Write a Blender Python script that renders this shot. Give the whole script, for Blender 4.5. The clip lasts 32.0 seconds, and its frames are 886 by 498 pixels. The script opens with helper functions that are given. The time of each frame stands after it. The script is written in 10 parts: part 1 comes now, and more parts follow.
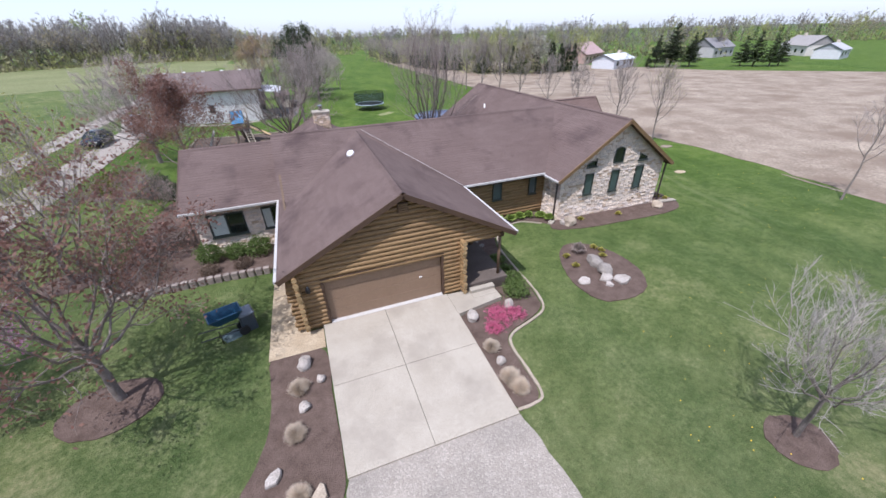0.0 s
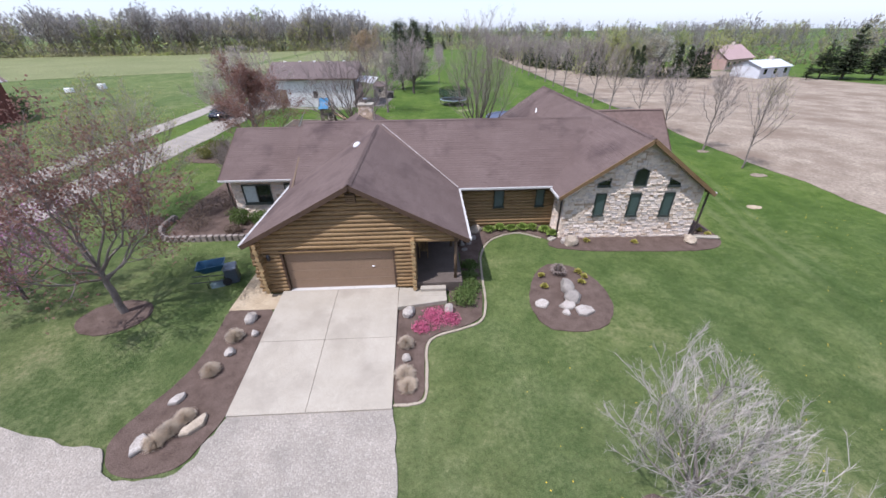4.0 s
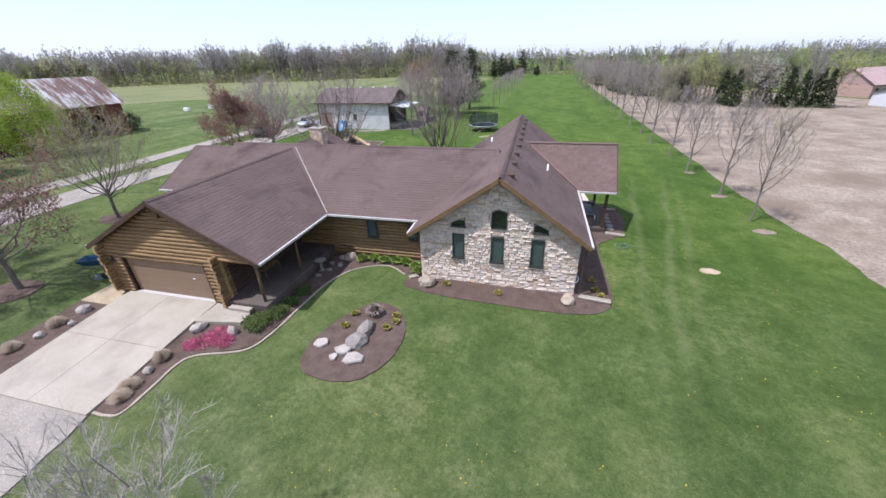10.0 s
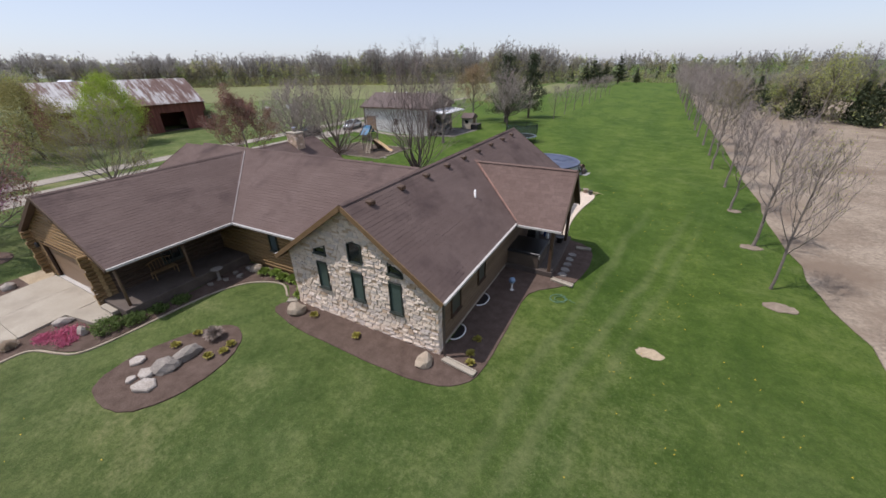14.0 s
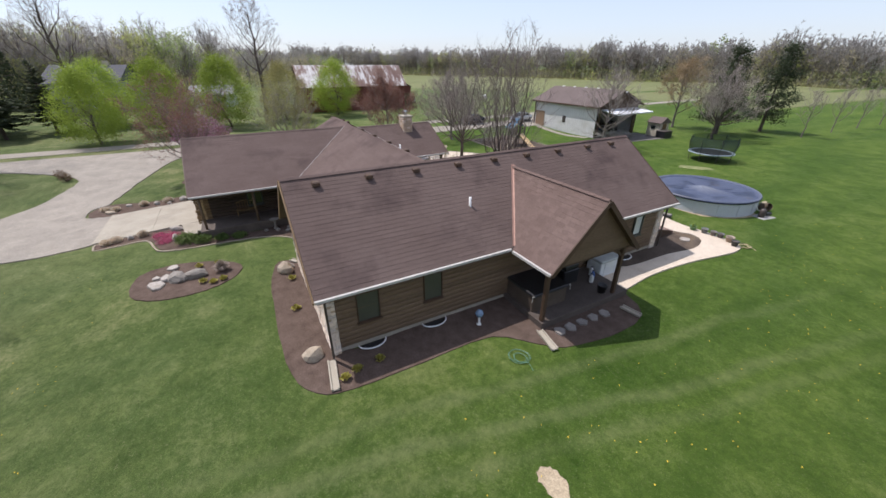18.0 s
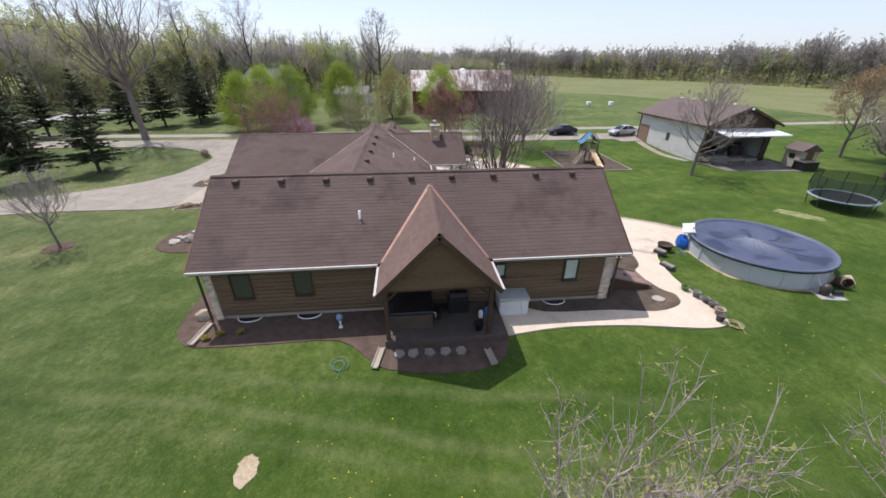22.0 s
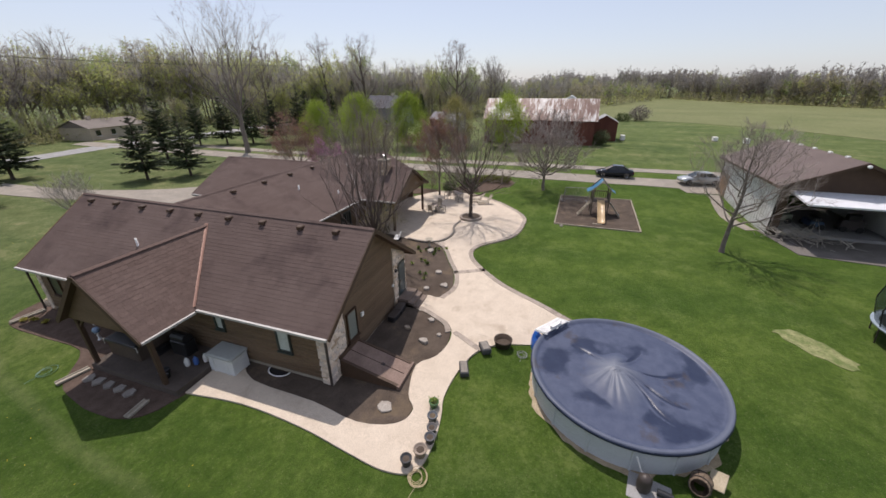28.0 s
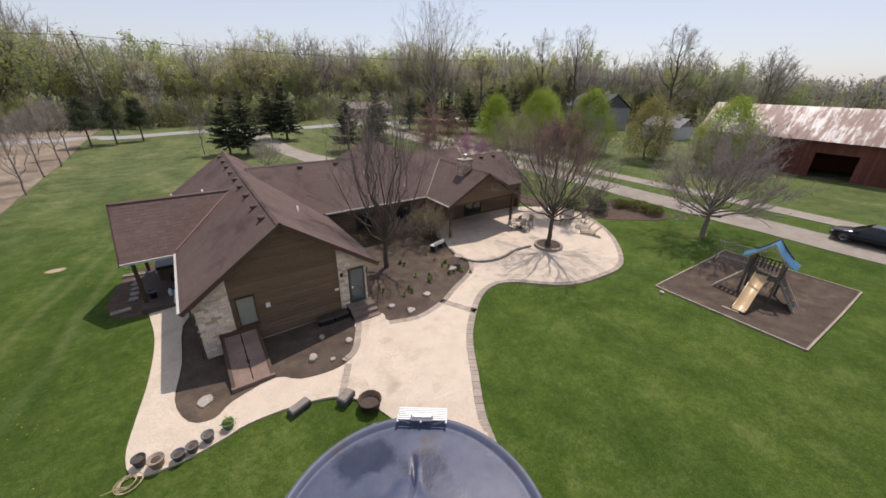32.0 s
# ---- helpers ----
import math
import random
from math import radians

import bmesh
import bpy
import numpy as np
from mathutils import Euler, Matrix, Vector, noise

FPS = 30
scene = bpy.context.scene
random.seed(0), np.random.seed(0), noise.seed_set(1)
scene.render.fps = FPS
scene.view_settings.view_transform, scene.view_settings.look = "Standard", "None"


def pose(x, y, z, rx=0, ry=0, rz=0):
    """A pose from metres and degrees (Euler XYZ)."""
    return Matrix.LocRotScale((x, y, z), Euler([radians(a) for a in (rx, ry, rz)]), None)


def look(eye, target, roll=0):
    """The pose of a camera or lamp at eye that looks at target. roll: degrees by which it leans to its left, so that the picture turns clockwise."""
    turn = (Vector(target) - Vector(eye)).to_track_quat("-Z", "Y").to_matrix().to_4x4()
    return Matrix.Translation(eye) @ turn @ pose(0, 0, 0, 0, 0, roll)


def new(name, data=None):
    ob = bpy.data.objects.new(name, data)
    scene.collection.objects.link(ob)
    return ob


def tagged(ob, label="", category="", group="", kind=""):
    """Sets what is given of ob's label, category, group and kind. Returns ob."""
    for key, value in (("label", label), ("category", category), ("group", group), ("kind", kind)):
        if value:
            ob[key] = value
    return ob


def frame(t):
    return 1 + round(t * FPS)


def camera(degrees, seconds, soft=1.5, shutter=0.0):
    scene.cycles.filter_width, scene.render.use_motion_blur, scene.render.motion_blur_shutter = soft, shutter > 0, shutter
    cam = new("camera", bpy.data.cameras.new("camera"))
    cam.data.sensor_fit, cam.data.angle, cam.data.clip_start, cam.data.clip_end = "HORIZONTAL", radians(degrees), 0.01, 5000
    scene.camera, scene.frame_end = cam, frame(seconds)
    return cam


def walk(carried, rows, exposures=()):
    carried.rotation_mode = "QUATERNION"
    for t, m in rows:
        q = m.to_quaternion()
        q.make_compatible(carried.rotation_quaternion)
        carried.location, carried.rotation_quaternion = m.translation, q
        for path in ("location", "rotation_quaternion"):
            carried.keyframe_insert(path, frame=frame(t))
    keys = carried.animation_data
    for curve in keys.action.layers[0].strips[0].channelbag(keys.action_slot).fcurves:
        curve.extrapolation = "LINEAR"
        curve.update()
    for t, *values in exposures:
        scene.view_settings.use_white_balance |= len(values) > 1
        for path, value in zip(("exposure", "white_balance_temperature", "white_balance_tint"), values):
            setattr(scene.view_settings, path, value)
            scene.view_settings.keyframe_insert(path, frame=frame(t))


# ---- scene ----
cam = camera(101.2, 32.0, soft=1.6)
PATH = [
    (0, (-2.835, -0.995, 10.271), (-2.254, 0.622, 9.247), -1.7),
    (0.5, (-2.24, -1.356, 10.23), (-1.735, 0.281, 9.197), -1.2),
    (1, (-1.554, -1.804, 10.303), (-1.035, -0.172, 9.269), -1.2),
    (1.5, (-0.828, -2.093, 10.408), (-0.359, -0.436, 9.39), -1.1),
    (2, (-0.016, -2.205, 10.468), (0.426, -0.545, 9.445), -1.0),
    (2.5, (0.695, -2.357, 10.493), (1.041, -0.679, 9.462), -0.9),
    (3, (1.428, -2.524, 10.487), (1.668, -0.83, 9.452), -0.7),
    (3.5, (2.28, -2.65, 10.502), (2.424, -0.946, 9.466), -0.5),
    (5.5, (6.36, -2.531, 10.591), (6.249, -0.807, 9.583), -1.2),
    (6, (7.233, -2.343, 10.52), (7.054, -0.622, 9.516), -1.2),
    (6.5, (8.051, -2.105, 10.459), (7.852, -0.39, 9.451), -1.2),
    (7, (9.02, -1.945, 10.416), (8.749, -0.242, 9.403), -1.1),
    (7.5, (10.156, -1.75, 10.382), (9.822, -0.058, 9.369), -1.0),
    (8, (11.369, -1.626, 10.347), (10.986, 0.062, 9.345), -1.2),
    (8.5, (12.682, -1.441, 10.301), (12.313, 0.263, 9.321), -1.4),
    (9, (13.946, -1.191, 10.308), (13.563, 0.52, 9.346), -1.6),
    (9.5, (15.223, -0.783, 10.366), (14.811, 0.933, 9.425), -1.7),
    (10, (16.307, -0.272, 10.426), (15.869, 1.445, 9.5), -1.7),
    (10.5, (17.374, 0.427, 10.46), (16.922, 2.149, 9.547), -1.9),
    (11, (18.475, 1.116, 10.428), (18.09, 2.856, 9.52), -2.5),
    (11.5, (19.519, 1.732, 10.367), (19.005, 3.443, 9.466), -1.8),
    (12, (20.378, 2.41, 10.338), (19.751, 4.09, 9.451), -1.3),
    (12.5, (21.409, 3.319, 10.349), (20.727, 4.975, 9.46), -1.4),
    (13, (22.35, 4.161, 10.332), (21.625, 5.8, 9.444), -1.6),
    (13.5, (23.439, 5.172, 10.296), (22.659, 6.783, 9.403), -1.6),
    (15.5, (27.343, 8.992, 10.035), (26.117, 10.289, 9.134), -0.0),
    (16, (27.919, 10.145, 10.022), (26.561, 11.298, 9.112), 0.5),
    (16.5, (28.554, 10.965, 10.035), (27.085, 11.974, 9.126), 1.7),
    (17, (29.062, 12.097, 9.966), (27.54, 13.027, 9.06), 1.4),
    (17.5, (29.604, 13.341, 9.851), (28.045, 14.206, 8.945), 0.9),
    (18, (30.203, 14.59, 9.74), (28.64, 15.444, 8.831), 0.0),
    (18.5, (30.788, 15.845, 9.655), (29.212, 16.671, 8.741), -0.4),
    (19, (31.262, 17.191, 9.61), (29.667, 17.972, 8.69), -1.0),
    (19.5, (31.822, 18.509, 9.747), (30.232, 19.295, 8.823), -1.4),
    (20, (32.368, 19.821, 10.092), (30.777, 20.604, 9.166), -2.1),
    (20.5, (32.943, 21.234, 10.496), (31.358, 22.036, 9.577), -2.6),
    (21, (33.372, 22.642, 10.694), (31.736, 23.331, 9.772), -2.3),
    (21.5, (33.758, 24.084, 10.707), (32.022, 24.463, 9.789), -0.8),
    (22, (33.878, 25.499, 10.721), (32.104, 25.667, 9.811), -0.0),
    (22.5, (33.818, 26.955, 10.915), (32.032, 27.038, 10.017), -0.0),
    (23, (33.578, 28.599, 11.238), (31.784, 28.606, 10.354), -0.5),
    (23.5, (33.419, 30.133, 11.325), (31.622, 30.102, 10.449), -0.5),
    (24, (33.174, 31.693, 11.356), (31.37, 31.687, 10.493), -1.0),
    (24.5, (32.88, 33.198, 11.357), (31.072, 33.202, 10.502), -1.4),
    (25, (32.507, 34.757, 11.297), (30.7, 34.702, 10.443), -1.2),
    (25.5, (32.135, 36.333, 11.34), (30.336, 36.12, 10.492), -0.6),
    (26, (31.643, 37.966, 11.36), (29.858, 37.625, 10.524), -0.4),
    (26.5, (30.948, 39.57, 11.36), (29.185, 39.103, 10.539), -0.1),
    (28.5, (27.912, 45.518, 11.682), (26.231, 44.801, 10.872), -0.8),
    (29, (26.9, 46.875, 11.607), (25.38, 45.857, 10.799), 1.2),
    (29.5, (25.682, 48.047, 11.517), (24.288, 46.86, 10.712), 1.8),
    (30, (24.24, 49.123, 11.418), (22.95, 47.824, 10.613), 2.0),
    (30.5, (22.715, 50.013, 11.398), (21.528, 48.622, 10.588), 2.1),
    (31, (21.013, 50.846, 11.385), (19.907, 49.392, 10.572), 2.0),
    (31.5, (19.349, 51.595, 11.43), (18.3, 50.105, 10.606), 1.7),
    (32, (17.65, 52.233, 11.407), (16.601, 50.748, 10.573), 1.2),
]
walk(cam, [(t, look(eye, target, roll)) for t, eye, target, roll in PATH],
     [(0, 0.36, 5720, 19), (6, 0.36, 5740, 19), (9, 0.41, 5720, 19), (11, 0.26, 5830, 18), (12.6, -0.07, 6100, 18), (15, -0.1, 6250, 17), (18, 0.1, 6200, 16), (24, 0.14, 6250, 17), (28, -0.2, 6550, 17), (30, -0.24, 6650, 18), (32, -0.2, 6700, 18)])

# ---- world, sun ----
SUN_TO = Vector((-2.33, -1.57, 5.48)).normalized()
world = bpy.data.worlds.new("sky")
scene.world = world
world.use_nodes = True
_n = world.node_tree.nodes
_sky = _n.new("ShaderNodeTexSky")
_sky.sky_type = "NISHITA"
_sky.sun_disc = False
_sky.sun_elevation = math.asin(SUN_TO.z)
_sky.sun_rotation = math.atan2(SUN_TO.x, SUN_TO.y)
_sky.altitude, _sky.air_density, _sky.dust_density, _sky.ozone_density = 200, 1.0, 1.2, 2.2
_n["Background"].inputs[1].default_value = 0.15
# a thin even spring haze over the clear sky
_veil = _n.new("ShaderNodeMix")
_veil.data_type = "RGBA"
_veil.inputs[0].default_value = 0.5
_veil.inputs[7].default_value = (5.45, 5.85, 6.4, 1)
world.node_tree.links.new(_sky.outputs[0], _veil.inputs[6])
world.node_tree.links.new(_veil.outputs[2], _n["Background"].inputs[0])
_sun = bpy.data.lights.new("sun", "SUN")
_sun.energy, _sun.angle, _sun.color = 4.4, radians(0.6), (1.0, 0.95, 0.87)
sun = new("sun", _sun)
sun.matrix_world = look((0, 0, 60), tuple(Vector((0, 0, 60)) - SUN_TO))


# ---- ground height ----
def sm(a, b, x):
    u = min(1.0, max(0.0, (x - a) / (b - a)))
    return u * u * (3 - 2 * u)


def gh(x, y):
    """Height of the ground: nearly level, rising gently to the west."""
    return -0.2 - 0.3 * sm(10, 28, x) - 0.35 * sm(10, 2, y) * sm(-16, -8, x) * sm(33, 28, x) + 0.9 * sm(-12, -28, x) + 0.6 * sm(-32, -55, x) - 0.24 * sm(6.5, 4.0, math.hypot(x - 15.2, y - 47.6))


# ---- materials ----
def nodes_of(name):
    m = bpy.data.materials.new(name)
    m.use_nodes = True
    return m, m.node_tree.nodes, m.node_tree.links


def ramp(nodes, stops):
    r = nodes.new("ShaderNodeValToRGB")
    while len(r.color_ramp.elements) < len(stops):
        r.color_ramp.elements.new(0.5)
    for e, (p, c) in zip(r.color_ramp.elements, stops):
        e.position, e.color = p, (*c, 1)
    return r


def noise_node(nodes, links, coord, scale, detail=4, rough=0.55, stretch=None):
    n = nodes.new("ShaderNodeTexNoise")
    n.inputs["Scale"].default_value, n.inputs["Detail"].default_value, n.inputs["Roughness"].default_value = scale, detail, rough
    if stretch:
        mp = nodes.new("ShaderNodeMapping")
        mp.inputs["Scale"].default_value = stretch
        links.new(coord, mp.inputs[0])
        coord = mp.outputs[0]
    links.new(coord, n.inputs["Vector"])
    return n


def mix(nodes, links, a, b, f, mode="MIX"):
    m = nodes.new("ShaderNodeMix")
    m.data_type, m.blend_type = "RGBA", mode
    for sock, v in ((m.inputs[0], f), (m.inputs[6], a), (m.inputs[7], b)):
        if isinstance(v, (int, float)):
            sock.default_value = v
        elif isinstance(v, tuple):
            sock.default_value = (*v, 1)
        else:
            links.new(v, sock)
    return m.outputs[2]


def surface(name, c1, c2, scale=2.0, fine=40.0, rough=0.8, metal=0.0, bump=0.3, dist=0.01, per=0.0, stain=None, stain_scale=0.4,
            stain_at=0.62, stretch=None, island=False, spec=0.4, local=False, trans=0.0):
    """A matt surface: two colours by a coarse noise, a fine grain over it, stains and a relief."""
    m, nd, lk = nodes_of(name)
    b = nd["Principled BSDF"]
    geo = nd.new("ShaderNodeNewGeometry")
    if local:
        tc = nd.new("ShaderNodeTexCoord")
        co = tc.outputs["Object"]
    else:
        co = geo.outputs["Position"]
    n1 = noise_node(nd, lk, co, scale, 5, 0.6, stretch)
    n2 = noise_node(nd, lk, co, fine, 3, 0.6, stretch)
    r1 = ramp(nd, [(0.3, c1), (0.7, c2)])
    lk.new(n1.outputs["Fac"], r1.inputs[0])
    g = ramp(nd, [(0.25, (0.62, 0.62, 0.62)), (0.75, (1.3, 1.3, 1.3))])
    lk.new(n2.outputs["Fac"], g.inputs[0])
    col = mix(nd, lk, r1.outputs[0], g.outputs[0], 1.0, "MULTIPLY")
    if stain:
        n3 = noise_node(nd, lk, co, stain_scale, 6, 0.65)
        r3 = ramp(nd, [(stain_at - 0.08, (0, 0, 0)), (stain_at + 0.1, (1, 1, 1))])
        lk.new(n3.outputs["Fac"], r3.inputs[0])
        col = mix(nd, lk, col, stain, r3.outputs[0])
    if per:
        src = geo.outputs["Random Per Island"] if island else nd.new("ShaderNodeObjectInfo").outputs["Random"]
        rp = ramp(nd, [(0.0, (1 - per,) * 3), (1.0, (1 + per,) * 3)])
        lk.new(src, rp.inputs[0])
        col = mix(nd, lk, col, rp.outputs[0], 1.0, "MULTIPLY")
    lk.new(col, b.inputs["Base Color"])
    b.inputs["Roughness"].default_value, b.inputs["Metallic"].default_value = rough, metal
    b.inputs["Specular IOR Level"].default_value = spec
    if bump:
        bp = nd.new("ShaderNodeBump")
        bp.inputs["Strength"].default_value, bp.inputs["Distance"].default_value = bump, dist
        lk.new(n2.outputs["Fac"], bp.inputs["Height"])
        lk.new(bp.outputs[0], b.inputs["Normal"])
    return m


def plain(name, c, rough=0.5, metal=0.0, spec=0.5):
    return surface(name, tuple(v * 0.92 for v in c), tuple(v * 1.06 for v in c), 3.0, 60.0, rough, metal, 0.08, 0.004, spec=spec)


def grass_material():
    m, nd, lk = nodes_of("lawn_grass")
    b = nd["Principled BSDF"]
    co = nd.new("ShaderNodeNewGeometry").outputs["Position"]
    big = noise_node(nd, lk, co, 0.09, 5, 0.6)
    mid = noise_node(nd, lk, co, 0.55, 6, 0.68)
    fine = noise_node(nd, lk, co, 6.0, 5, 0.75)
    blade = noise_node(nd, lk, co, 38.0, 3, 0.7)
    # veiling haze painted into the lawn before the house: paler there, darker grass behind
    rf = ramp(nd, [(0.3, (0.082, 0.107, 0.043)), (0.5, (0.113, 0.140, 0.061)), (0.72, (0.152, 0.175, 0.087))])
    rb = ramp(nd, [(0.3, (0.049, 0.089, 0.014)), (0.5, (0.070, 0.116, 0.021)), (0.72, (0.098, 0.145, 0.034))])
    lk.new(mid.outputs["Fac"], rf.inputs[0])
    lk.new(mid.outputs["Fac"], rb.inputs[0])
    sep = nd.new("ShaderNodeSeparateXYZ")
    lk.new(co, sep.inputs[0])
    way = nd.new("ShaderNodeMath")
    way.operation = "MULTIPLY_ADD"
    way.inputs[1].default_value = 18.0
    slope = nd.new("ShaderNodeMath")
    slope.operation = "MULTIPLY_ADD"
    slope.inputs[1].default_value = 0.35
    lk.new(sep.outputs[0], slope.inputs[0])
    lk.new(sep.outputs[1], slope.inputs[2])
    lk.new(big.outputs["Fac"], way.inputs[0])
    lk.new(slope.outputs[0], way.inputs[2])
    zone = nd.new("ShaderNodeMapRange")
    zone.inputs[1].default_value, zone.inputs[2].default_value = 9.0, 42.0
    lk.new(way.outputs[0], zone.inputs[0])
    west = nd.new("ShaderNodeMapRange")
    west.inputs[1].default_value, west.inputs[2].default_value, west.inputs[3].default_value, west.inputs[4].default_value = -36.0, -24.0, 0.35, 1.0
    lk.new(sep.outputs[0], west.inputs[0])
    unhazed_zone = nd.new("ShaderNodeMath")
    unhazed_zone.operation = "MULTIPLY"
    lk.new(zone.outputs[0], unhazed_zone.inputs[0])
    lk.new(west.outputs[0], unhazed_zone.inputs[1])
    zone = unhazed_zone
    r = nd.new("ShaderNodeMix")
    r.data_type = "RGBA"
    lk.new(zone.outputs[0], r.inputs[0])
    lk.new(rf.outputs[0], r.inputs[6])
    lk.new(rb.outputs[0], r.inputs[7])
    g1 = ramp(nd, [(0.3, (0.78, 0.8, 0.72)), (0.7, (1.22, 1.2, 1.2))])
    lk.new(fine.outputs["Fac"], g1.inputs[0])
    g2 = ramp(nd, [(0.28, (0.55, 0.58, 0.5)), (0.72, (1.42, 1.38, 1.45))])
    lk.new(blade.outputs["Fac"], g2.inputs[0])
    col = mix(nd, lk, mix(nd, lk, r.outputs[2], g1.outputs[0], 1.0, "MULTIPLY"), g2.outputs[0], 1.0, "MULTIPLY")
    # dry thin patches of last year's grass
    add = nd.new("ShaderNodeMath")
    add.operation = "MULTIPLY_ADD"
    add.inputs[1].default_value, add.inputs[2].default_value = 0.55, 0.0
    lk.new(big.outputs["Fac"], add.inputs[0])
    add2 = nd.new("ShaderNodeMath")
    add2.operation = "MULTIPLY_ADD"
    add2.inputs[1].default_value = 0.5
    lk.new(mid.outputs["Fac"], add2.inputs[0])
    lk.new(add.outputs[0], add2.inputs[2])
    add3 = nd.new("ShaderNodeMath")
    add3.operation = "MULTIPLY_ADD"
    add3.inputs[1].default_value = 0.42
    lk.new(fine.outputs["Fac"], add3.inputs[0])
    lk.new(add2.outputs[0], add3.inputs[2])
    dry = ramp(nd, [(0.76, (0, 0, 0)), (0.92, (0.62, 0.62, 0.62))])
    lk.new(add3.outputs[0], dry.inputs[0])
    dcol = mix(nd, lk, (0.27, 0.245, 0.14), g2.outputs[0], 0.35, "MULTIPLY")
    keep = nd.new("ShaderNodeMath")
    keep.operation = "MULTIPLY_ADD"
    keep.inputs[1].default_value, keep.inputs[2].default_value = -0.8, 1.0
    lk.new(zone.outputs[0], keep.inputs[0])
    thin = nd.new("ShaderNodeMath")
    thin.operation = "MULTIPLY"
    lk.new(keep.outputs[0], thin.inputs[0])
    lk.new(dry.outputs[0], thin.inputs[1])
    col = mix(nd, lk, col, dcol, thin.outputs[0])
    # darker, lusher streaks
    lush = noise_node(nd, lk, co, 0.22, 3, 0.5, (1.0, 0.28, 1.0))
    rl = ramp(nd, [(0.40, (1.12, 1.08, 1.02)), (0.64, (0.76, 0.84, 0.72))])
    lk.new(lush.outputs["Fac"], rl.inputs[0])
    col = mix(nd, lk, col, rl.outputs[0], 1.0, "MULTIPLY")
    # faint wheel tracks along the east lawn
    for x0, y0, lean, amount in ((22.3, 14.8, 0.14, 0.42), (24.0, 17.1, 0.21, 0.5), (25.15, 17.1, 0.2, 0.3)):
        off = nd.new("ShaderNodeMath")
        off.operation = "MULTIPLY_ADD"
        off.inputs[1].default_value, off.inputs[2].default_value = -lean, lean * y0 - x0
        lk.new(sep.outputs[1], off.inputs[0])
        side = nd.new("ShaderNodeMath")
        lk.new(off.outputs[0], side.inputs[0])
        lk.new(sep.outputs[0], side.inputs[1])
        wave = nd.new("ShaderNodeMath")
        wave.operation = "MULTIPLY_ADD"
        wave.inputs[1].default_value = 2.2
        lk.new(big.outputs["Fac"], wave.inputs[0])
        lk.new(side.outputs[0], wave.inputs[2])
        shift = nd.new("ShaderNodeMath")
        shift.operation = "SUBTRACT"
        shift.inputs[1].default_value = 1.1
        lk.new(wave.outputs[0], shift.inputs[0])
        dist = nd.new("ShaderNodeMath")
        dist.operation = "ABSOLUTE"
        lk.new(shift.outputs[0], dist.inputs[0])
        band = nd.new("ShaderNodeMapRange")
        band.inputs[1].default_value, band.inputs[2].default_value, band.inputs[3].default_value, band.inputs[4].default_value = 0.08, 0.4, amount, 0.0
        lk.new(dist.outputs[0], band.inputs[0])
        ends = nd.new("ShaderNodeMapRange")
        ends.inputs[1].default_value, ends.inputs[2].default_value = 8.0, 14.0
        lk.new(sep.outputs[1], ends.inputs[0])
        stop = nd.new("ShaderNodeMapRange")
        stop.inputs[1].default_value, stop.inputs[2].default_value, stop.inputs[3].default_value, stop.inputs[4].default_value = 30.0, 42.0, 1.0, 0.0
        lk.new(sep.outputs[1], stop.inputs[0])
        fade = band
        for other in (ends, stop, mid):
            mul = nd.new("ShaderNodeMath")
            mul.operation = "MULTIPLY"
            lk.new(fade.outputs[0], mul.inputs[0])
            lk.new(other.outputs["Fac"] if other == mid else other.outputs[0], mul.inputs[1])
            fade = mul
        col = mix(nd, lk, col, (0.21, 0.225, 0.105), fade.outputs[0])
    # small tufts and clover, thin straw between the blades
    clump = noise_node(nd, lk, co, 2.1, 6, 0.75)
    rc = ramp(nd, [(0.32, (0.74, 0.82, 0.74)), (0.5, (1.0, 1.0, 1.0)), (0.69, (1.28, 1.2, 1.26))])
    lk.new(clump.outputs["Fac"], rc.inputs[0])
    col = mix(nd, lk, col, rc.outputs[0], 1.0, "MULTIPLY")
    straw = noise_node(nd, lk, co, 14.0, 4, 0.8)
    rs = ramp(nd, [(0.58, (0, 0, 0)), (0.70, (0.5, 0.5, 0.5))])
    lk.new(straw.outputs["Fac"], rs.inputs[0])
    col = mix(nd, lk, col, (0.27, 0.25, 0.14), rs.outputs[0])
    lk.new(col, b.inputs["Base Color"])
    b.inputs["Roughness"].default_value = 0.95
    b.inputs["Specular IOR Level"].default_value = 0.12
    bp = nd.new("ShaderNodeBump")
    bp.inputs["Strength"].default_value, bp.inputs["Distance"].default_value = 0.9, 0.05
    lk.new(blade.outputs["Fac"], bp.inputs["Height"])
    bp2 = nd.new("ShaderNodeBump")
    bp2.inputs["Strength"].default_value, bp2.inputs["Distance"].default_value = 0.6, 0.12
    lk.new(fine.outputs["Fac"], bp2.inputs["Height"])
    lk.new(bp.outputs[0], bp2.inputs["Normal"])
    lk.new(bp2.outputs[0], b.inputs["Normal"])
    return m


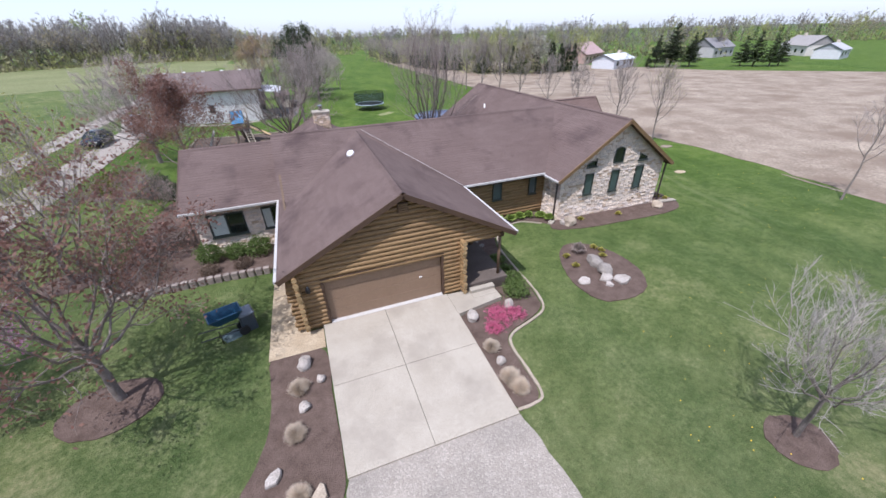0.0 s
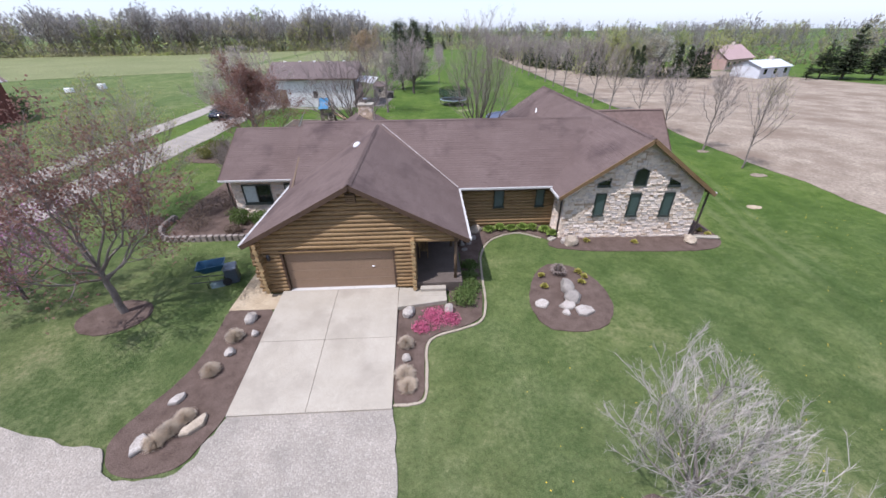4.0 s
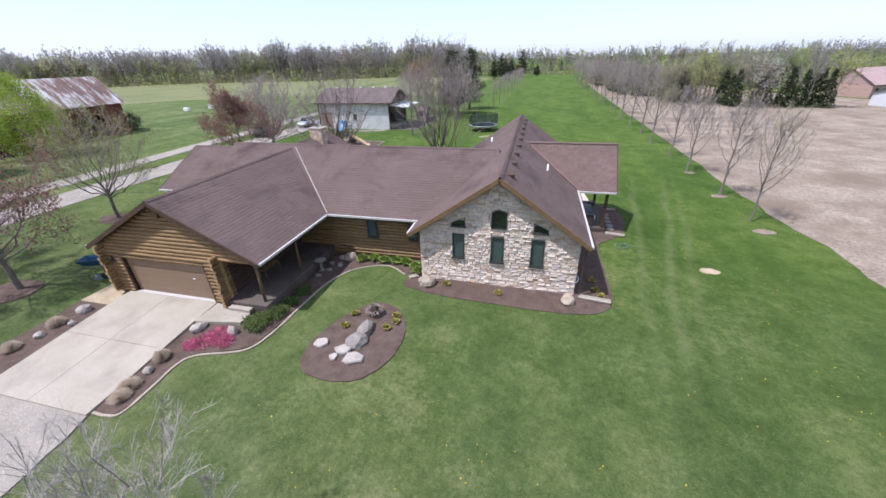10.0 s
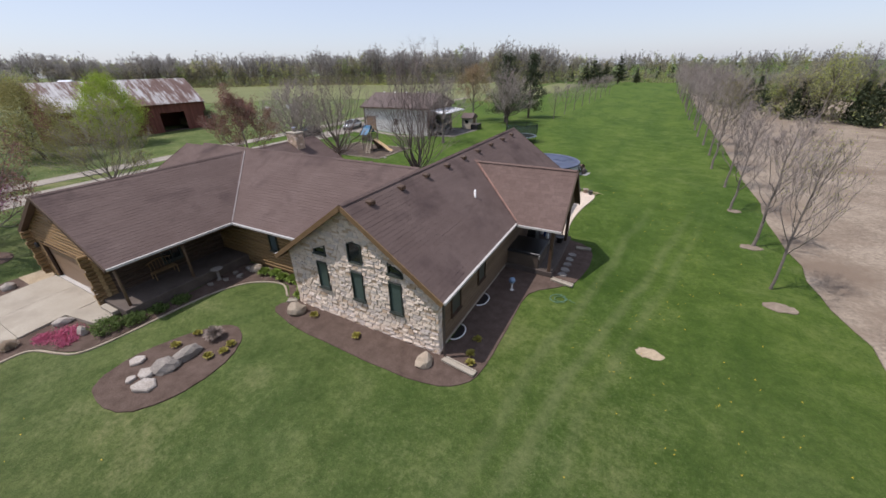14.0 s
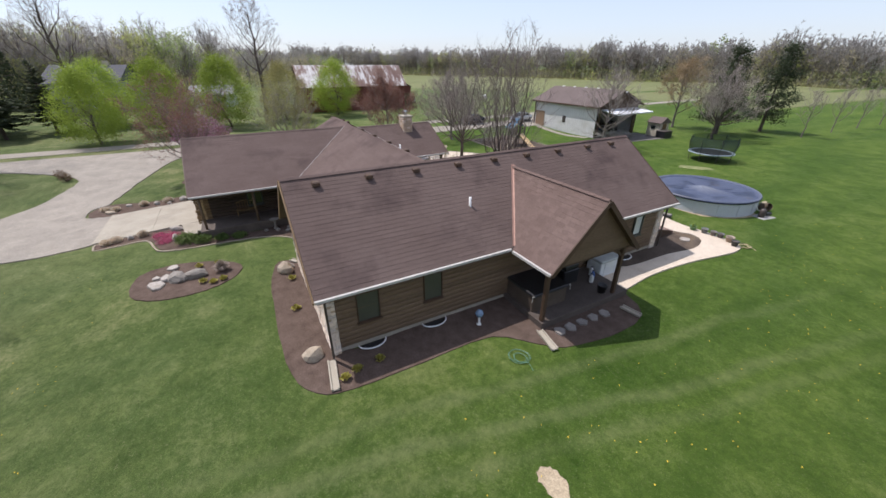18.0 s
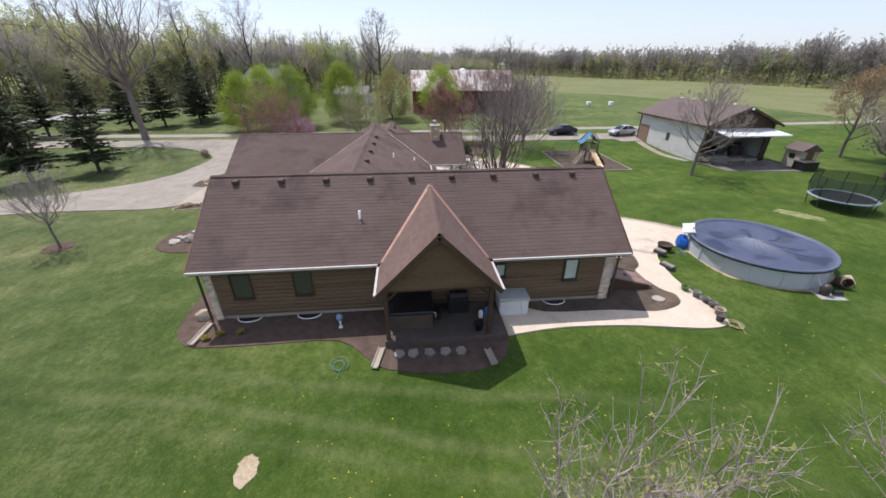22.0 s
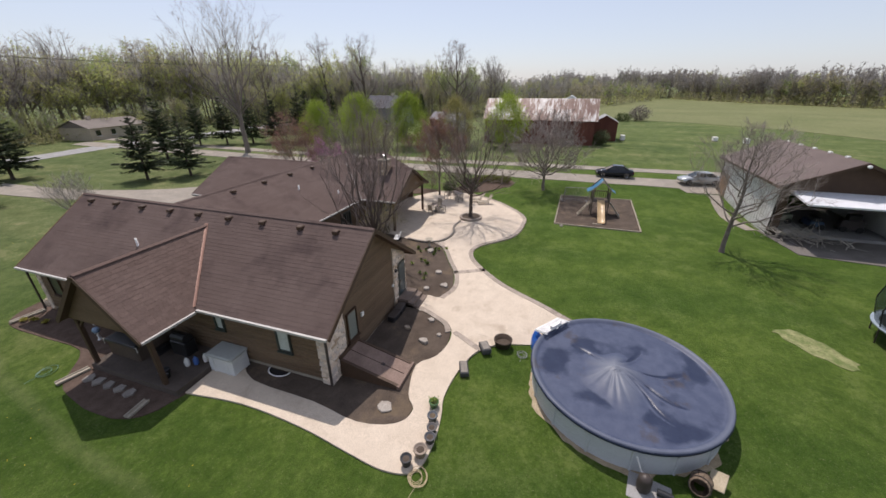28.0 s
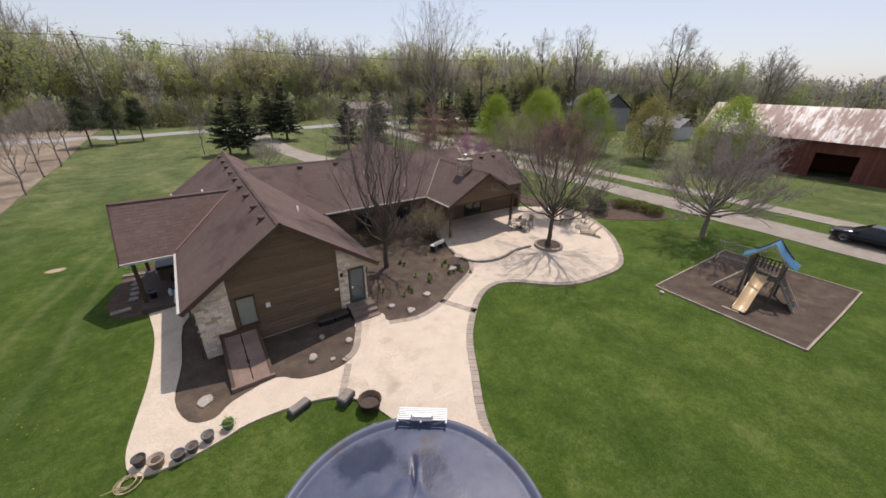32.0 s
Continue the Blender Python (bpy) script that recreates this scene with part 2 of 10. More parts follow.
def leaf_material(name, c1, c2, trans=0.35):
    m, nd, lk = nodes_of(name)
    b = nd["Principled BSDF"]
    geo = nd.new("ShaderNodeNewGeometry")
    r = ramp(nd, [(0.0, c1), (1.0, c2)])
    lk.new(geo.outputs["Random Per Island"], r.inputs[0])
    info = nd.new("ShaderNodeObjectInfo")
    ro = ramp(nd, [(0.0, (0.85, 0.85, 0.85)), (1.0, (1.15, 1.15, 1.15))])
    lk.new(info.outputs["Random"], ro.inputs[0])
    col = mix(nd, lk, r.outputs[0], ro.outputs[0], 1.0, "MULTIPLY")
    lk.new(col, b.inputs["Base Color"])
    b.inputs["Roughness"].default_value = 0.7
    b.inputs["Specular IOR Level"].default_value = 0.2
    t = nd.new("ShaderNodeBsdfTranslucent")
    lk.new(col, t.inputs[0])
    mx = nd.new("ShaderNodeMixShader")
    mx.inputs[0].default_value = trans
    lk.new(b.outputs[0], mx.inputs[1])
    lk.new(t.outputs[0], mx.inputs[2])
    lk.new(mx.outputs[0], nd["Material Output"].inputs[0])
    return m


GRASS = grass_material()
STUBBLE = surface("dry_field", (0.215, 0.172, 0.13), (0.33, 0.275, 0.21), 0.35, 5.0, 1.0, bump=0.9, dist=0.1, stain=(0.185, 0.142, 0.105), stain_scale=0.16, stain_at=0.55, spec=0.1)
CROP = surface("far_crop", (0.138, 0.156, 0.068), (0.19, 0.196, 0.094), 0.05, 2.5, 1.0, bump=0.3, dist=0.05, spec=0.1)
SHINGLE = surface("brown_shingles", (0.119, 0.086, 0.076), (0.143, 0.106, 0.094), 0.35, 55.0, 0.9, bump=0.5, dist=0.006, per=0.05, island=True,
                  stain=(0.078, 0.056, 0.052), stain_scale=0.38, stain_at=0.59, spec=0.08)
SHINGLE_P = surface("lighter_shingles", (0.136, 0.094, 0.080), (0.163, 0.116, 0.100), 0.4, 55.0, 0.9, bump=0.5, dist=0.006, per=0.09, island=True, spec=0.08)
FLASHING = surface("copper_flashing", (0.27, 0.155, 0.12), (0.33, 0.195, 0.15), 1.5, 40.0, 0.55, 0.3)
VALLEY = surface("pale_valley_metal", (0.27, 0.235, 0.22), (0.34, 0.30, 0.28), 2.0, 40.0, 0.55, 0.3)
GUTTER = plain("pale_gutter", (0.47, 0.45, 0.42), 0.5)
GUTTER_D = plain("dark_brown_metal", (0.055, 0.042, 0.036), 0.5)
LOG = surface("honey_log", (0.205, 0.127, 0.055), (0.29, 0.186, 0.084), 1.2, 26.0, 0.62, bump=0.35, dist=0.012, per=0.14, stretch=(0.25, 0.25, 3.0), stain=(0.15, 0.085, 0.036), stain_scale=1.4, stain_at=0.66)
LOG_END = surface("cut_log_end", (0.33, 0.22, 0.10), (0.42, 0.30, 0.15), 5.0, 40.0, 0.8, per=0.12)
SIDING = surface("brown_log_siding", (0.124, 0.080, 0.047), (0.162, 0.109, 0.067), 0.9, 24.0, 0.7, bump=0.35, dist=0.01, per=0.12, stretch=(0.3, 0.3, 3.0))
TRIM = surface("brown_trim_board", (0.155, 0.092, 0.042), (0.2, 0.125, 0.06), 1.5, 30.0, 0.65, per=0.08)
TRIM_D = surface("dark_trim_board", (0.062, 0.036, 0.022), (0.085, 0.05, 0.03), 1.5, 30.0, 0.65)
DOORP = surface("brown_garage_door_paint", (0.235, 0.155, 0.098), (0.265, 0.178, 0.115), 0.8, 30.0, 0.5)
STONE_MATS = [surface("field_stone_" + n, a, b, 4.0, 35.0, 0.85, bump=0.5, dist=0.015, per=0.14, local=True)
              for n, a, b in (("cream", (0.68, 0.555, 0.44), (0.80, 0.69, 0.57)), ("buff", (0.60, 0.475, 0.36), (0.72, 0.595, 0.475)),
                              ("grey", (0.55, 0.465, 0.395), (0.68, 0.595, 0.52)), ("rust", (0.44, 0.32, 0.215), (0.55, 0.42, 0.30)))]
MORTAR = surface("mortar", (0.50, 0.42, 0.335), (0.60, 0.515, 0.42), 3.0, 50.0, 0.95)
ROCK_L = surface("pale_boulder", (0.30, 0.262, 0.222), (0.445, 0.405, 0.36), 2.5, 22.0, 0.9, bump=0.6, dist=0.02, per=0.12)
ROCK_T = surface("tan_boulder", (0.30, 0.245, 0.18), (0.43, 0.36, 0.275), 3.0, 26.0, 0.9, bump=0.8, dist=0.03, per=0.12)
ROCK_G = surface("grey_boulder", (0.19, 0.168, 0.145), (0.29, 0.26, 0.225), 2.5, 22.0, 0.9, bump=0.6, dist=0.02, per=0.12)
CONCRETE = surface("pale_concrete", (0.325, 0.288, 0.228), (0.385, 0.346, 0.28), 0.7, 50.0, 0.88, bump=0.15, dist=0.004, stain=(0.265, 0.233, 0.187), stain_scale=0.42, stain_at=0.57)
PATIO = surface("stamped_patio", (0.52, 0.435, 0.342), (0.605, 0.515, 0.412), 1.3, 34.0, 0.8, bump=0.5, dist=0.015, stain=(0.40, 0.325, 0.25), stain_scale=0.9, per=0.05, island=True)
PATIO_B = surface("grey_patio_border", (0.285, 0.235, 0.195), (0.375, 0.318, 0.265), 1.6, 24.0, 0.85, bump=0.4, per=0.15, island=True)


def gravel_material():
    """Crushed stone: single pebbles by cells, tyre-worn patches by a coarse noise."""
    m, nd, lk = nodes_of("pale_gravel")
    b = nd["Principled BSDF"]
    co = nd.new("ShaderNodeNewGeometry").outputs["Position"]
    cell = nd.new("ShaderNodeTexVoronoi")
    cell.inputs["Scale"].default_value = 24.0
    lk.new(co, cell.inputs["Vector"])
    sep = nd.new("ShaderNodeSeparateColor")
    lk.new(cell.outputs["Color"], sep.inputs[0])
    r = ramp(nd, [(0.0, (0.238, 0.210, 0.174)), (0.4, (0.268, 0.238, 0.199)), (0.8, (0.298, 0.266, 0.225)), (1.0, (0.355, 0.32, 0.272))])
    lk.new(sep.outputs[0], r.inputs[0])
    n1 = noise_node(nd, lk, co, 0.8, 5, 0.6)
    g = ramp(nd, [(0.3, (0.82, 0.82, 0.82)), (0.7, (1.14, 1.13, 1.12))])
    lk.new(n1.outputs["Fac"], g.inputs[0])
    lk.new(mix(nd, lk, r.outputs[0], g.outputs[0], 1.0, "MULTIPLY"), b.inputs["Base Color"])
    b.inputs["Roughness"].default_value = 0.95
    bp = nd.new("ShaderNodeBump")
    bp.inputs["Strength"].default_value, bp.inputs["Distance"].default_value = 0.6, 0.025
    bp.invert = True
    lk.new(cell.outputs["Distance"], bp.inputs["Height"])
    lk.new(bp.outputs[0], b.inputs["Normal"])
    return m


GRAVEL = gravel_material()
ROADM = surface("worn_asphalt", (0.27, 0.265, 0.26), (0.34, 0.335, 0.33), 0.5, 30.0, 0.9)
MULCH = surface("brown_mulch", (0.090, 0.063, 0.050), (0.145, 0.105, 0.085), 2.2, 30.0, 1.0, bump=1.0, dist=0.04, spec=0.1)
MULCH_D = surface("dark_soil", (0.078, 0.060, 0.048), (0.125, 0.098, 0.078), 1.2, 26.0, 1.0, bump=0.9, dist=0.04, spec=0.1, stain=(0.17, 0.125, 0.08), stain_scale=0.6, stain_at=0.64)
FLAG = surface("flagstone", (0.21, 0.19, 0.17), (0.30, 0.272, 0.245), 2.0, 30.0, 0.9, per=0.15)
BARK = surface("grey_bark", (0.155, 0.128, 0.108), (0.24, 0.205, 0.18), 3.0, 30.0, 0.95, bump=0.6, dist=0.02, per=0.12)
BARK_D = surface("dark_bark", (0.075, 0.058, 0.048), (0.125, 0.098, 0.08), 3.0, 30.0, 0.95, bump=0.6, dist=0.02)
TWIG = surface("bare_twigs", (0.27, 0.225, 0.20), (0.36, 0.31, 0.28), 1.0, 20.0, 0.95, bump=0, per=0.15)
TWIG_R = surface("reddish_twigs", (0.20, 0.162, 0.142), (0.275, 0.228, 0.20), 1.0, 20.0, 0.95, bump=0, per=0.1)
TWIG_W = surface("pale_twigs", (0.31, 0.28, 0.245), (0.40, 0.365, 0.32), 1.0, 20.0, 0.95, bump=0)
LEAF_RED = leaf_material("dark_red_leaves", (0.175, 0.092, 0.07), (0.295, 0.175, 0.135), 0.5)
LEAF_YG = leaf_material("yellow_green_buds", (0.28, 0.285, 0.085), (0.42, 0.41, 0.155), 0.55)
LEAF_G = leaf_material("fresh_green_leaves", (0.225, 0.305, 0.04), (0.33, 0.41, 0.08), 0.55)
LEAF_OL = leaf_material("olive_leaves", (0.23, 0.215, 0.08), (0.34, 0.31, 0.13), 0.45)
LEAF_PK = leaf_material("redbud_blossom", (0.38, 0.16, 0.29), (0.53, 0.28, 0.43))
NEEDLE = leaf_material("dark_needles", (0.040, 0.056, 0.028), (0.095, 0.115, 0.06), 0.3)
NEEDLE_T = leaf_material("tan_larch", (0.27, 0.195, 0.105), (0.36, 0.27, 0.16), 0.2)
SHRUB = leaf_material("shrub_green", (0.07, 0.11, 0.028), (0.145, 0.195, 0.06))
HOSTA = leaf_material("bright_hosta", (0.16, 0.25, 0.045), (0.29, 0.36, 0.09))
HOSTA_Y = leaf_material("yellow_plant", (0.30, 0.27, 0.05), (0.42, 0.38, 0.11))
PINKF = leaf_material("pink_phlox", (0.46, 0.085, 0.17), (0.62, 0.19, 0.29), 0.25)
DRYG = leaf_material("dry_grass_clump", (0.56, 0.475, 0.37), (0.73, 0.64, 0.52), 0.4)
GLASS_D = plain("dark_window_glass", (0.012, 0.018, 0.017), 0.06, 0.0, 0.6)
BLIND = plain("green_window_shade", (0.066, 0.096, 0.088), 0.3)
CURTAIN = plain("pale_window_shade", (0.50, 0.55, 0.52), 0.4)
FRAME_G = plain("dark_green_frame", (0.034, 0.043, 0.037), 0.45)
WHITE = plain("white_paint", (0.78, 0.77, 0.75), 0.5)
BLACK = plain("black_plastic", (0.018, 0.018, 0.02), 0.4)
RUBBER = plain("rubber", (0.02, 0.02, 0.02), 0.8)
CHROME = plain("bright_metal", (0.6, 0.6, 0.6), 0.25, 1.0)


# ---- mesh helpers ----
class Geo:
    """Collects vertices, faces and material slots of one mesh."""

    def __init__(self):
        self.v, self.f, self.s = [], [], []

    def add(self, verts, faces, slot=0):
        k = len(self.v)
        self.v.extend(tuple(p) for p in verts)
        self.f.extend(tuple(i + k for i in f) for f in faces)
        self.s.extend([slot] * len(faces))
        return self

    def box(self, x0, y0, z0, x1, y1, z1, slot=0, m=None):
        vs = [Vector((x, y, z)) for z in (z0, z1) for x, y in ((x0, y0), (x1, y0), (x1, y1), (x0, y1))]
        if m:
            vs = [m @ p for p in vs]
        return self.add(vs, [(3, 2, 1, 0), (4, 5, 6, 7), (0, 1, 5, 4), (1, 2, 6, 5), (2, 3, 7, 6), (3, 0, 4, 7)], slot)

    def bbox(self, x0, y0, z0, x1, y1, z1, b=0.02, slot=0, m=None):
        """A box with chamfered upright and top edges."""
        rings = []
        for z, i in ((z0, 0), (z1 - b, 0), (z1, b)):
            r = [(x0 + i, y0 + b), (x0 + b, y0 + i), (x1 - b, y0 + i), (x1 - i, y0 + b), (x1 - i, y1 - b), (x1 - b, y1 - i), (x0 + b, y1 - i), (x0 + i, y1 - b)]
            rings.append([Vector((x, y, z)) for x, y in r])
        vs = [p for r in rings for p in r]
        if m:
            vs = [m @ p for p in vs]
        fs = [tuple(range(7, -1, -1)), tuple(range(16, 24))]
        for k in (0, 8):
            fs += [(k + i, k + (i + 1) % 8, k + 8 + (i + 1) % 8, k + 8 + i) for i in range(8)]
        return self.add(vs, fs, slot)

    def tube(self, a, b, r0, r1=None, n=8, slot=0, caps=True):
        a, b = Vector(a), Vector(b)
        r1 = r0 if r1 is None else r1
        d = (b - a).normalized()
        u = d.cross((0, 0, 1) if abs(d.z) < 0.9 else (1, 0, 0)).normalized()
        w = d.cross(u)
        vs = []
        for p, r in ((a, r0), (b, r1)):
            for i in range(n):
                t = 2 * math.pi * i / n
                vs.append(p + (u * math.cos(t) + w * math.sin(t)) * r)
        fs = [(i, (i + 1) % n, n + (i + 1) % n, n + i) for i in range(n)]
        fs = [tuple(reversed(f)) for f in fs]
        if caps:
            fs += [tuple(range(n)), tuple(range(2 * n - 1, n - 1, -1))]
        return self.add(vs, fs, slot)

    def path(self, pts, r, n=6, slot=0):
        for a, b in zip(pts, pts[1:]):
            self.tube(a, b, r, r, n, slot)
        return self

    def lathe(self, prof, n=20, c=(0, 0, 0), slot=0, m=None, caps=True):
        """prof: rows of radius and height, from below upwards."""
        vs = []
        for r, z in prof:
            for i in range(n):
                t = 2 * math.pi * i / n
                p = Vector((c[0] + r * math.cos(t), c[1] + r * math.sin(t), c[2] + z))
                vs.append(m @ p if m else p)
        fs = []
        for k in range(len(prof) - 1):
            fs += [(k * n + i, k * n + (i + 1) % n, (k + 1) * n + (i + 1) % n, (k + 1) * n + i) for i in range(n)]
        if caps:
            fs += [tuple(range(n - 1, -1, -1)), tuple(range((len(prof) - 1) * n, len(prof) * n))]
        return self.add(vs, fs, slot)

    def prism(self, poly, z0, z1, slot=0, m=None):
        n = len(poly)
        vs = [Vector((x, y, z0)) for x, y in poly] + [Vector((x, y, z1)) for x, y in poly]
        if m:
            vs = [m @ p for p in vs]
        return self.add(vs, [tuple(range(n - 1, -1, -1)), tuple(range(n, 2 * n))] + [(i, (i + 1) % n, n + (i + 1) % n, n + i) for i in range(n)], slot)

    def mesh(self, name, mats):
        me = bpy.data.meshes.new(name)
        me.from_pydata(self.v, [], self.f)
        for m in mats if isinstance(mats, (list, tuple)) else [mats]:
            me.materials.append(m)
        if any(self.s):
            me.polygons.foreach_set("material_index", self.s)
        me.update()
        return me


def smooth(me):
    me.polygons.foreach_set("use_smooth", [True] * len(me.polygons))
    return me


def part(name, g, material, parent=None, label="", smoothed=False):
    """One mesh object, under a thing or a part. g: a Geo or a ready mesh."""
    me = g.mesh(name, material) if isinstance(g, Geo) else g
    if smoothed:
        smooth(me)
    ob = new(name, me)
    if parent is not None:
        ob.parent = parent
    return tagged(ob, label)


def thing(name, label, category, at=(0, 0, 0), turn=0.0, group="", kind=""):
    ob = new(name)
    ob.empty_display_size = 0.2
    ob.matrix_basis = pose(*at, 0, 0, turn)
    return tagged(ob, label, category, group, kind)


def solo(name, g, material, label, category, group="", kind="", smoothed=False):
    return tagged(part(name, g, material, None, label, smoothed), "", category, group, kind)


def smooth_outline(pts, n=6):
    """A closed curve through the points."""
    out, k = [], len(pts)
    for i in range(k):
        p0, p1, p2, p3 = (Vector(pts[(i + j - 1) % k]) for j in range(4))
        for s in range(n):
            t = s / n
            out.append(tuple(0.5 * (2 * p1 + (p2 - p0) * t + (2 * p0 - 5 * p1 + 4 * p2 - p3) * t * t + (3 * p1 - p0 - 3 * p2 + p3) * t ** 3)))
    return out


def sheet(name, outline, lift, material, label, category, step=2.0, wobble=0.0, thick=0.06, zfun=None, kind="structure", parent=None, edge_mat=None):
    """A cover that lies on the ground inside the outline, with a rim that goes into the ground."""
    zf = zfun or gh
    rnd = random.Random(len(name) * 7 + int(abs(outline[0][0]) * 10))
    pts = [(x + rnd.uniform(-wobble, wobble), y + rnd.uniform(-wobble, wobble)) for x, y in outline]
    bm = bmesh.new()
    vs = [bm.verts.new((x, y, 0)) for x, y in pts]
    f = bm.faces.new(vs)
    f.normal_update()
    if f.normal.z < 0:
        f.normal_flip()
    bmesh.ops.triangulate(bm, faces=bm.faces[:])
    xs, ys = [p[0] for p in pts], [p[1] for p in pts]
    for ax, lo, hi in ((0, min(xs), max(xs)), (1, min(ys), max(ys))):
        c = math.ceil(lo / step) * step
        while c < hi:
            co, no = ((c, 0, 0), (1, 0, 0)) if ax == 0 else ((0, c, 0), (0, 1, 0))
            bmesh.ops.bisect_plane(bm, geom=bm.verts[:] + bm.edges[:] + bm.faces[:], plane_co=co, plane_no=no)
            c += step
    for v in bm.verts:
        v.co.z = zf(v.co.x, v.co.y) + lift
    rim = [e for e in bm.edges if e.is_boundary]
    ext = bmesh.ops.extrude_edge_only(bm, edges=rim)
    for v in ext["geom"]:
        if isinstance(v, bmesh.types.BMVert):
            v.co.z -= lift + thick
    bmesh.ops.recalc_face_normals(bm, faces=bm.faces[:])
    me = bpy.data.meshes.new(name)
    bm.to_mesh(me)
    bm.free()
    me.materials.append(material)
    ob = new(name, me)
    if parent is not None:
        ob.parent = parent
        return tagged(ob, label)
    return tagged(ob, label, category, kind=kind)


def strip_outline(line, width):
    """The outline of a band along a line of points."""
    left, right = [], []
    for i, p in enumerate(line):
        a, b = Vector(line[max(0, i - 1)]), Vector(line[min(len(line) - 1, i + 1)])
        d = (b - a).normalized()
        w = (width[i] if isinstance(width, (list, tuple)) else width) / 2
        left.append((p[0] - d.y * w, p[1] + d.x * w))
        right.append((p[0] + d.y * w, p[1] - d.x * w))
    return left + right[::-1]


def open_curve(pts, n=6):
    pts = [Vector(p) for p in pts]
    ext = [2 * pts[0] - pts[1]] + pts + [2 * pts[-1] - pts[-2]]
    out = []
    for i in range(len(pts) - 1):
        p0, p1, p2, p3 = ext[i:i + 4]
        for s in range(n):
            t = s / n
            out.append(tuple(0.5 * (2 * p1 + (p2 - p0) * t + (2 * p0 - 5 * p1 + 4 * p2 - p3) * t * t + (3 * p1 - p0 - 3 * p2 + p3) * t ** 3)))
    return out + [tuple(pts[-1])]


# ---- ground ----
def ground_sheet():
    cs = sorted({-2500, -1200, -600, -350, -220, 2500, 1200, 600, 350, 220, *range(-160, 161, 8), *[x * 2 for x in range(-30, 31)]})
    ys = sorted({-2500, -1200, -600, -350, -200, 2500, 1200, 700, 450, 330, *range(-150, 281, 10), *[y * 2 for y in range(-8, 35)]})
    g = Geo()
    g.v = [(x, y, gh(x, y)) for y in ys for x in cs]
    n = len(cs)
    g.f = [(j * n + i, j * n + i + 1, (j + 1) * n + i + 1, (j + 1) * n + i) for j in range(len(ys) - 1) for i in range(n - 1)]
    g.s = [0] * len(g.f)
    return solo("ground", g, GRASS, "green spring lawn with dry patches", "lawn", kind="structure", smoothed=True)


ground_sheet()
sheet("field", open_curve([(33.2, -150), (33.0, 2), (33.4, 12), (34.4, 22), (33.8, 34), (34.2, 60), (34.6, 120), (36, 190)], 8)
      + [(60, 210), (78, 135), (92, 108), (104, 76), (150, 30), (210, -150)], 0.03, STUBBLE, "dry tan stubble field beside the lawn", "field", 8.0, 0.25)
sheet("far_field", [(-330, 10), (-150, 30), (-112, 58), (-103, 78), (-88, 95), (-68, 104), (-47, 110), (-14, 122), (-10, 235), (-40, 240), (-110, 195), (-330, 200), (-330, 80)], 0.05, CROP,
      "pale yellow-green crop field before the woods", "field", 12.0, 0.5)
for _n1, _line, _w, _lab in (
        ("lane_near", [(-24.6, -60), (-23.2, -20), (-22.6, 0), (-22.8, 20), (-22.6, 40), (-22.6, 62)], 3.3, "pale gravel lane beside the yard"),
        ("lane_far", [(-31, -62), (-28.2, -20), (-27.4, 0), (-27.8, 20), (-28.4, 40), (-29.4, 70), (-32, 130)], 2.6, "pale gravel lane along the field"),
        ("road", [(200, -24), (90, -42), (37, -52), (19, -56), (0, -56), (-20, -50), (-40, -44), (-80, -42), (-200, -60)], 6.0, "worn grey country road")):
    sheet(_n1, strip_outline(open_curve(_line, 5), _w), 0.04, ROADM if _n1 == "road" else GRAVEL, _lab, "road", 6.0, 0.12 if _n1 != "road" else 0.02)
sheet("gravel_drive", open_curve([(1.86, 5.22), (2.1, 2.6), (2.0, -4), (2.6, -10), (4.2, -22), (5.5, -54)], 6) + open_curve([(1.2, -54), (0.2, -22), (-1.6, -12), (-4.6, -5), (-8, -1.6), (-12.6, 0.2),
      (-15.6, 0.5), (-18.2, -2), (-20.6, -7), (-21.2, -14)], 6) + open_curve([(-22, -14), (-22, 9.5), (-20.8, 9.4), (-18.9, 7.7), (-14.4, 6), (-8.9, 4.6), (-7.1, 4.2), (-6.5, 3.55), (-5.6, 3.25), (-4.4, 3.4), (-3.95, 4.2), (-3.62, 5.22)], 5),
      0.06, GRAVEL, "pale grey crushed-stone driveway", "driveway", 2.0, 0.06)
sheet("shop_apron", [(-24, 56), (-19.4, 57.6), (-19.6, 61.5), (-21.3, 66), (-27, 66)], 0.05, GRAVEL, "pale gravel apron before the workshop", "driveway", 3.0, 0.1)


# ---- the house ----
house = thing("house", "sprawling brown log and stone ranch house with shingled roofs", "house")
R = random.Random(11)


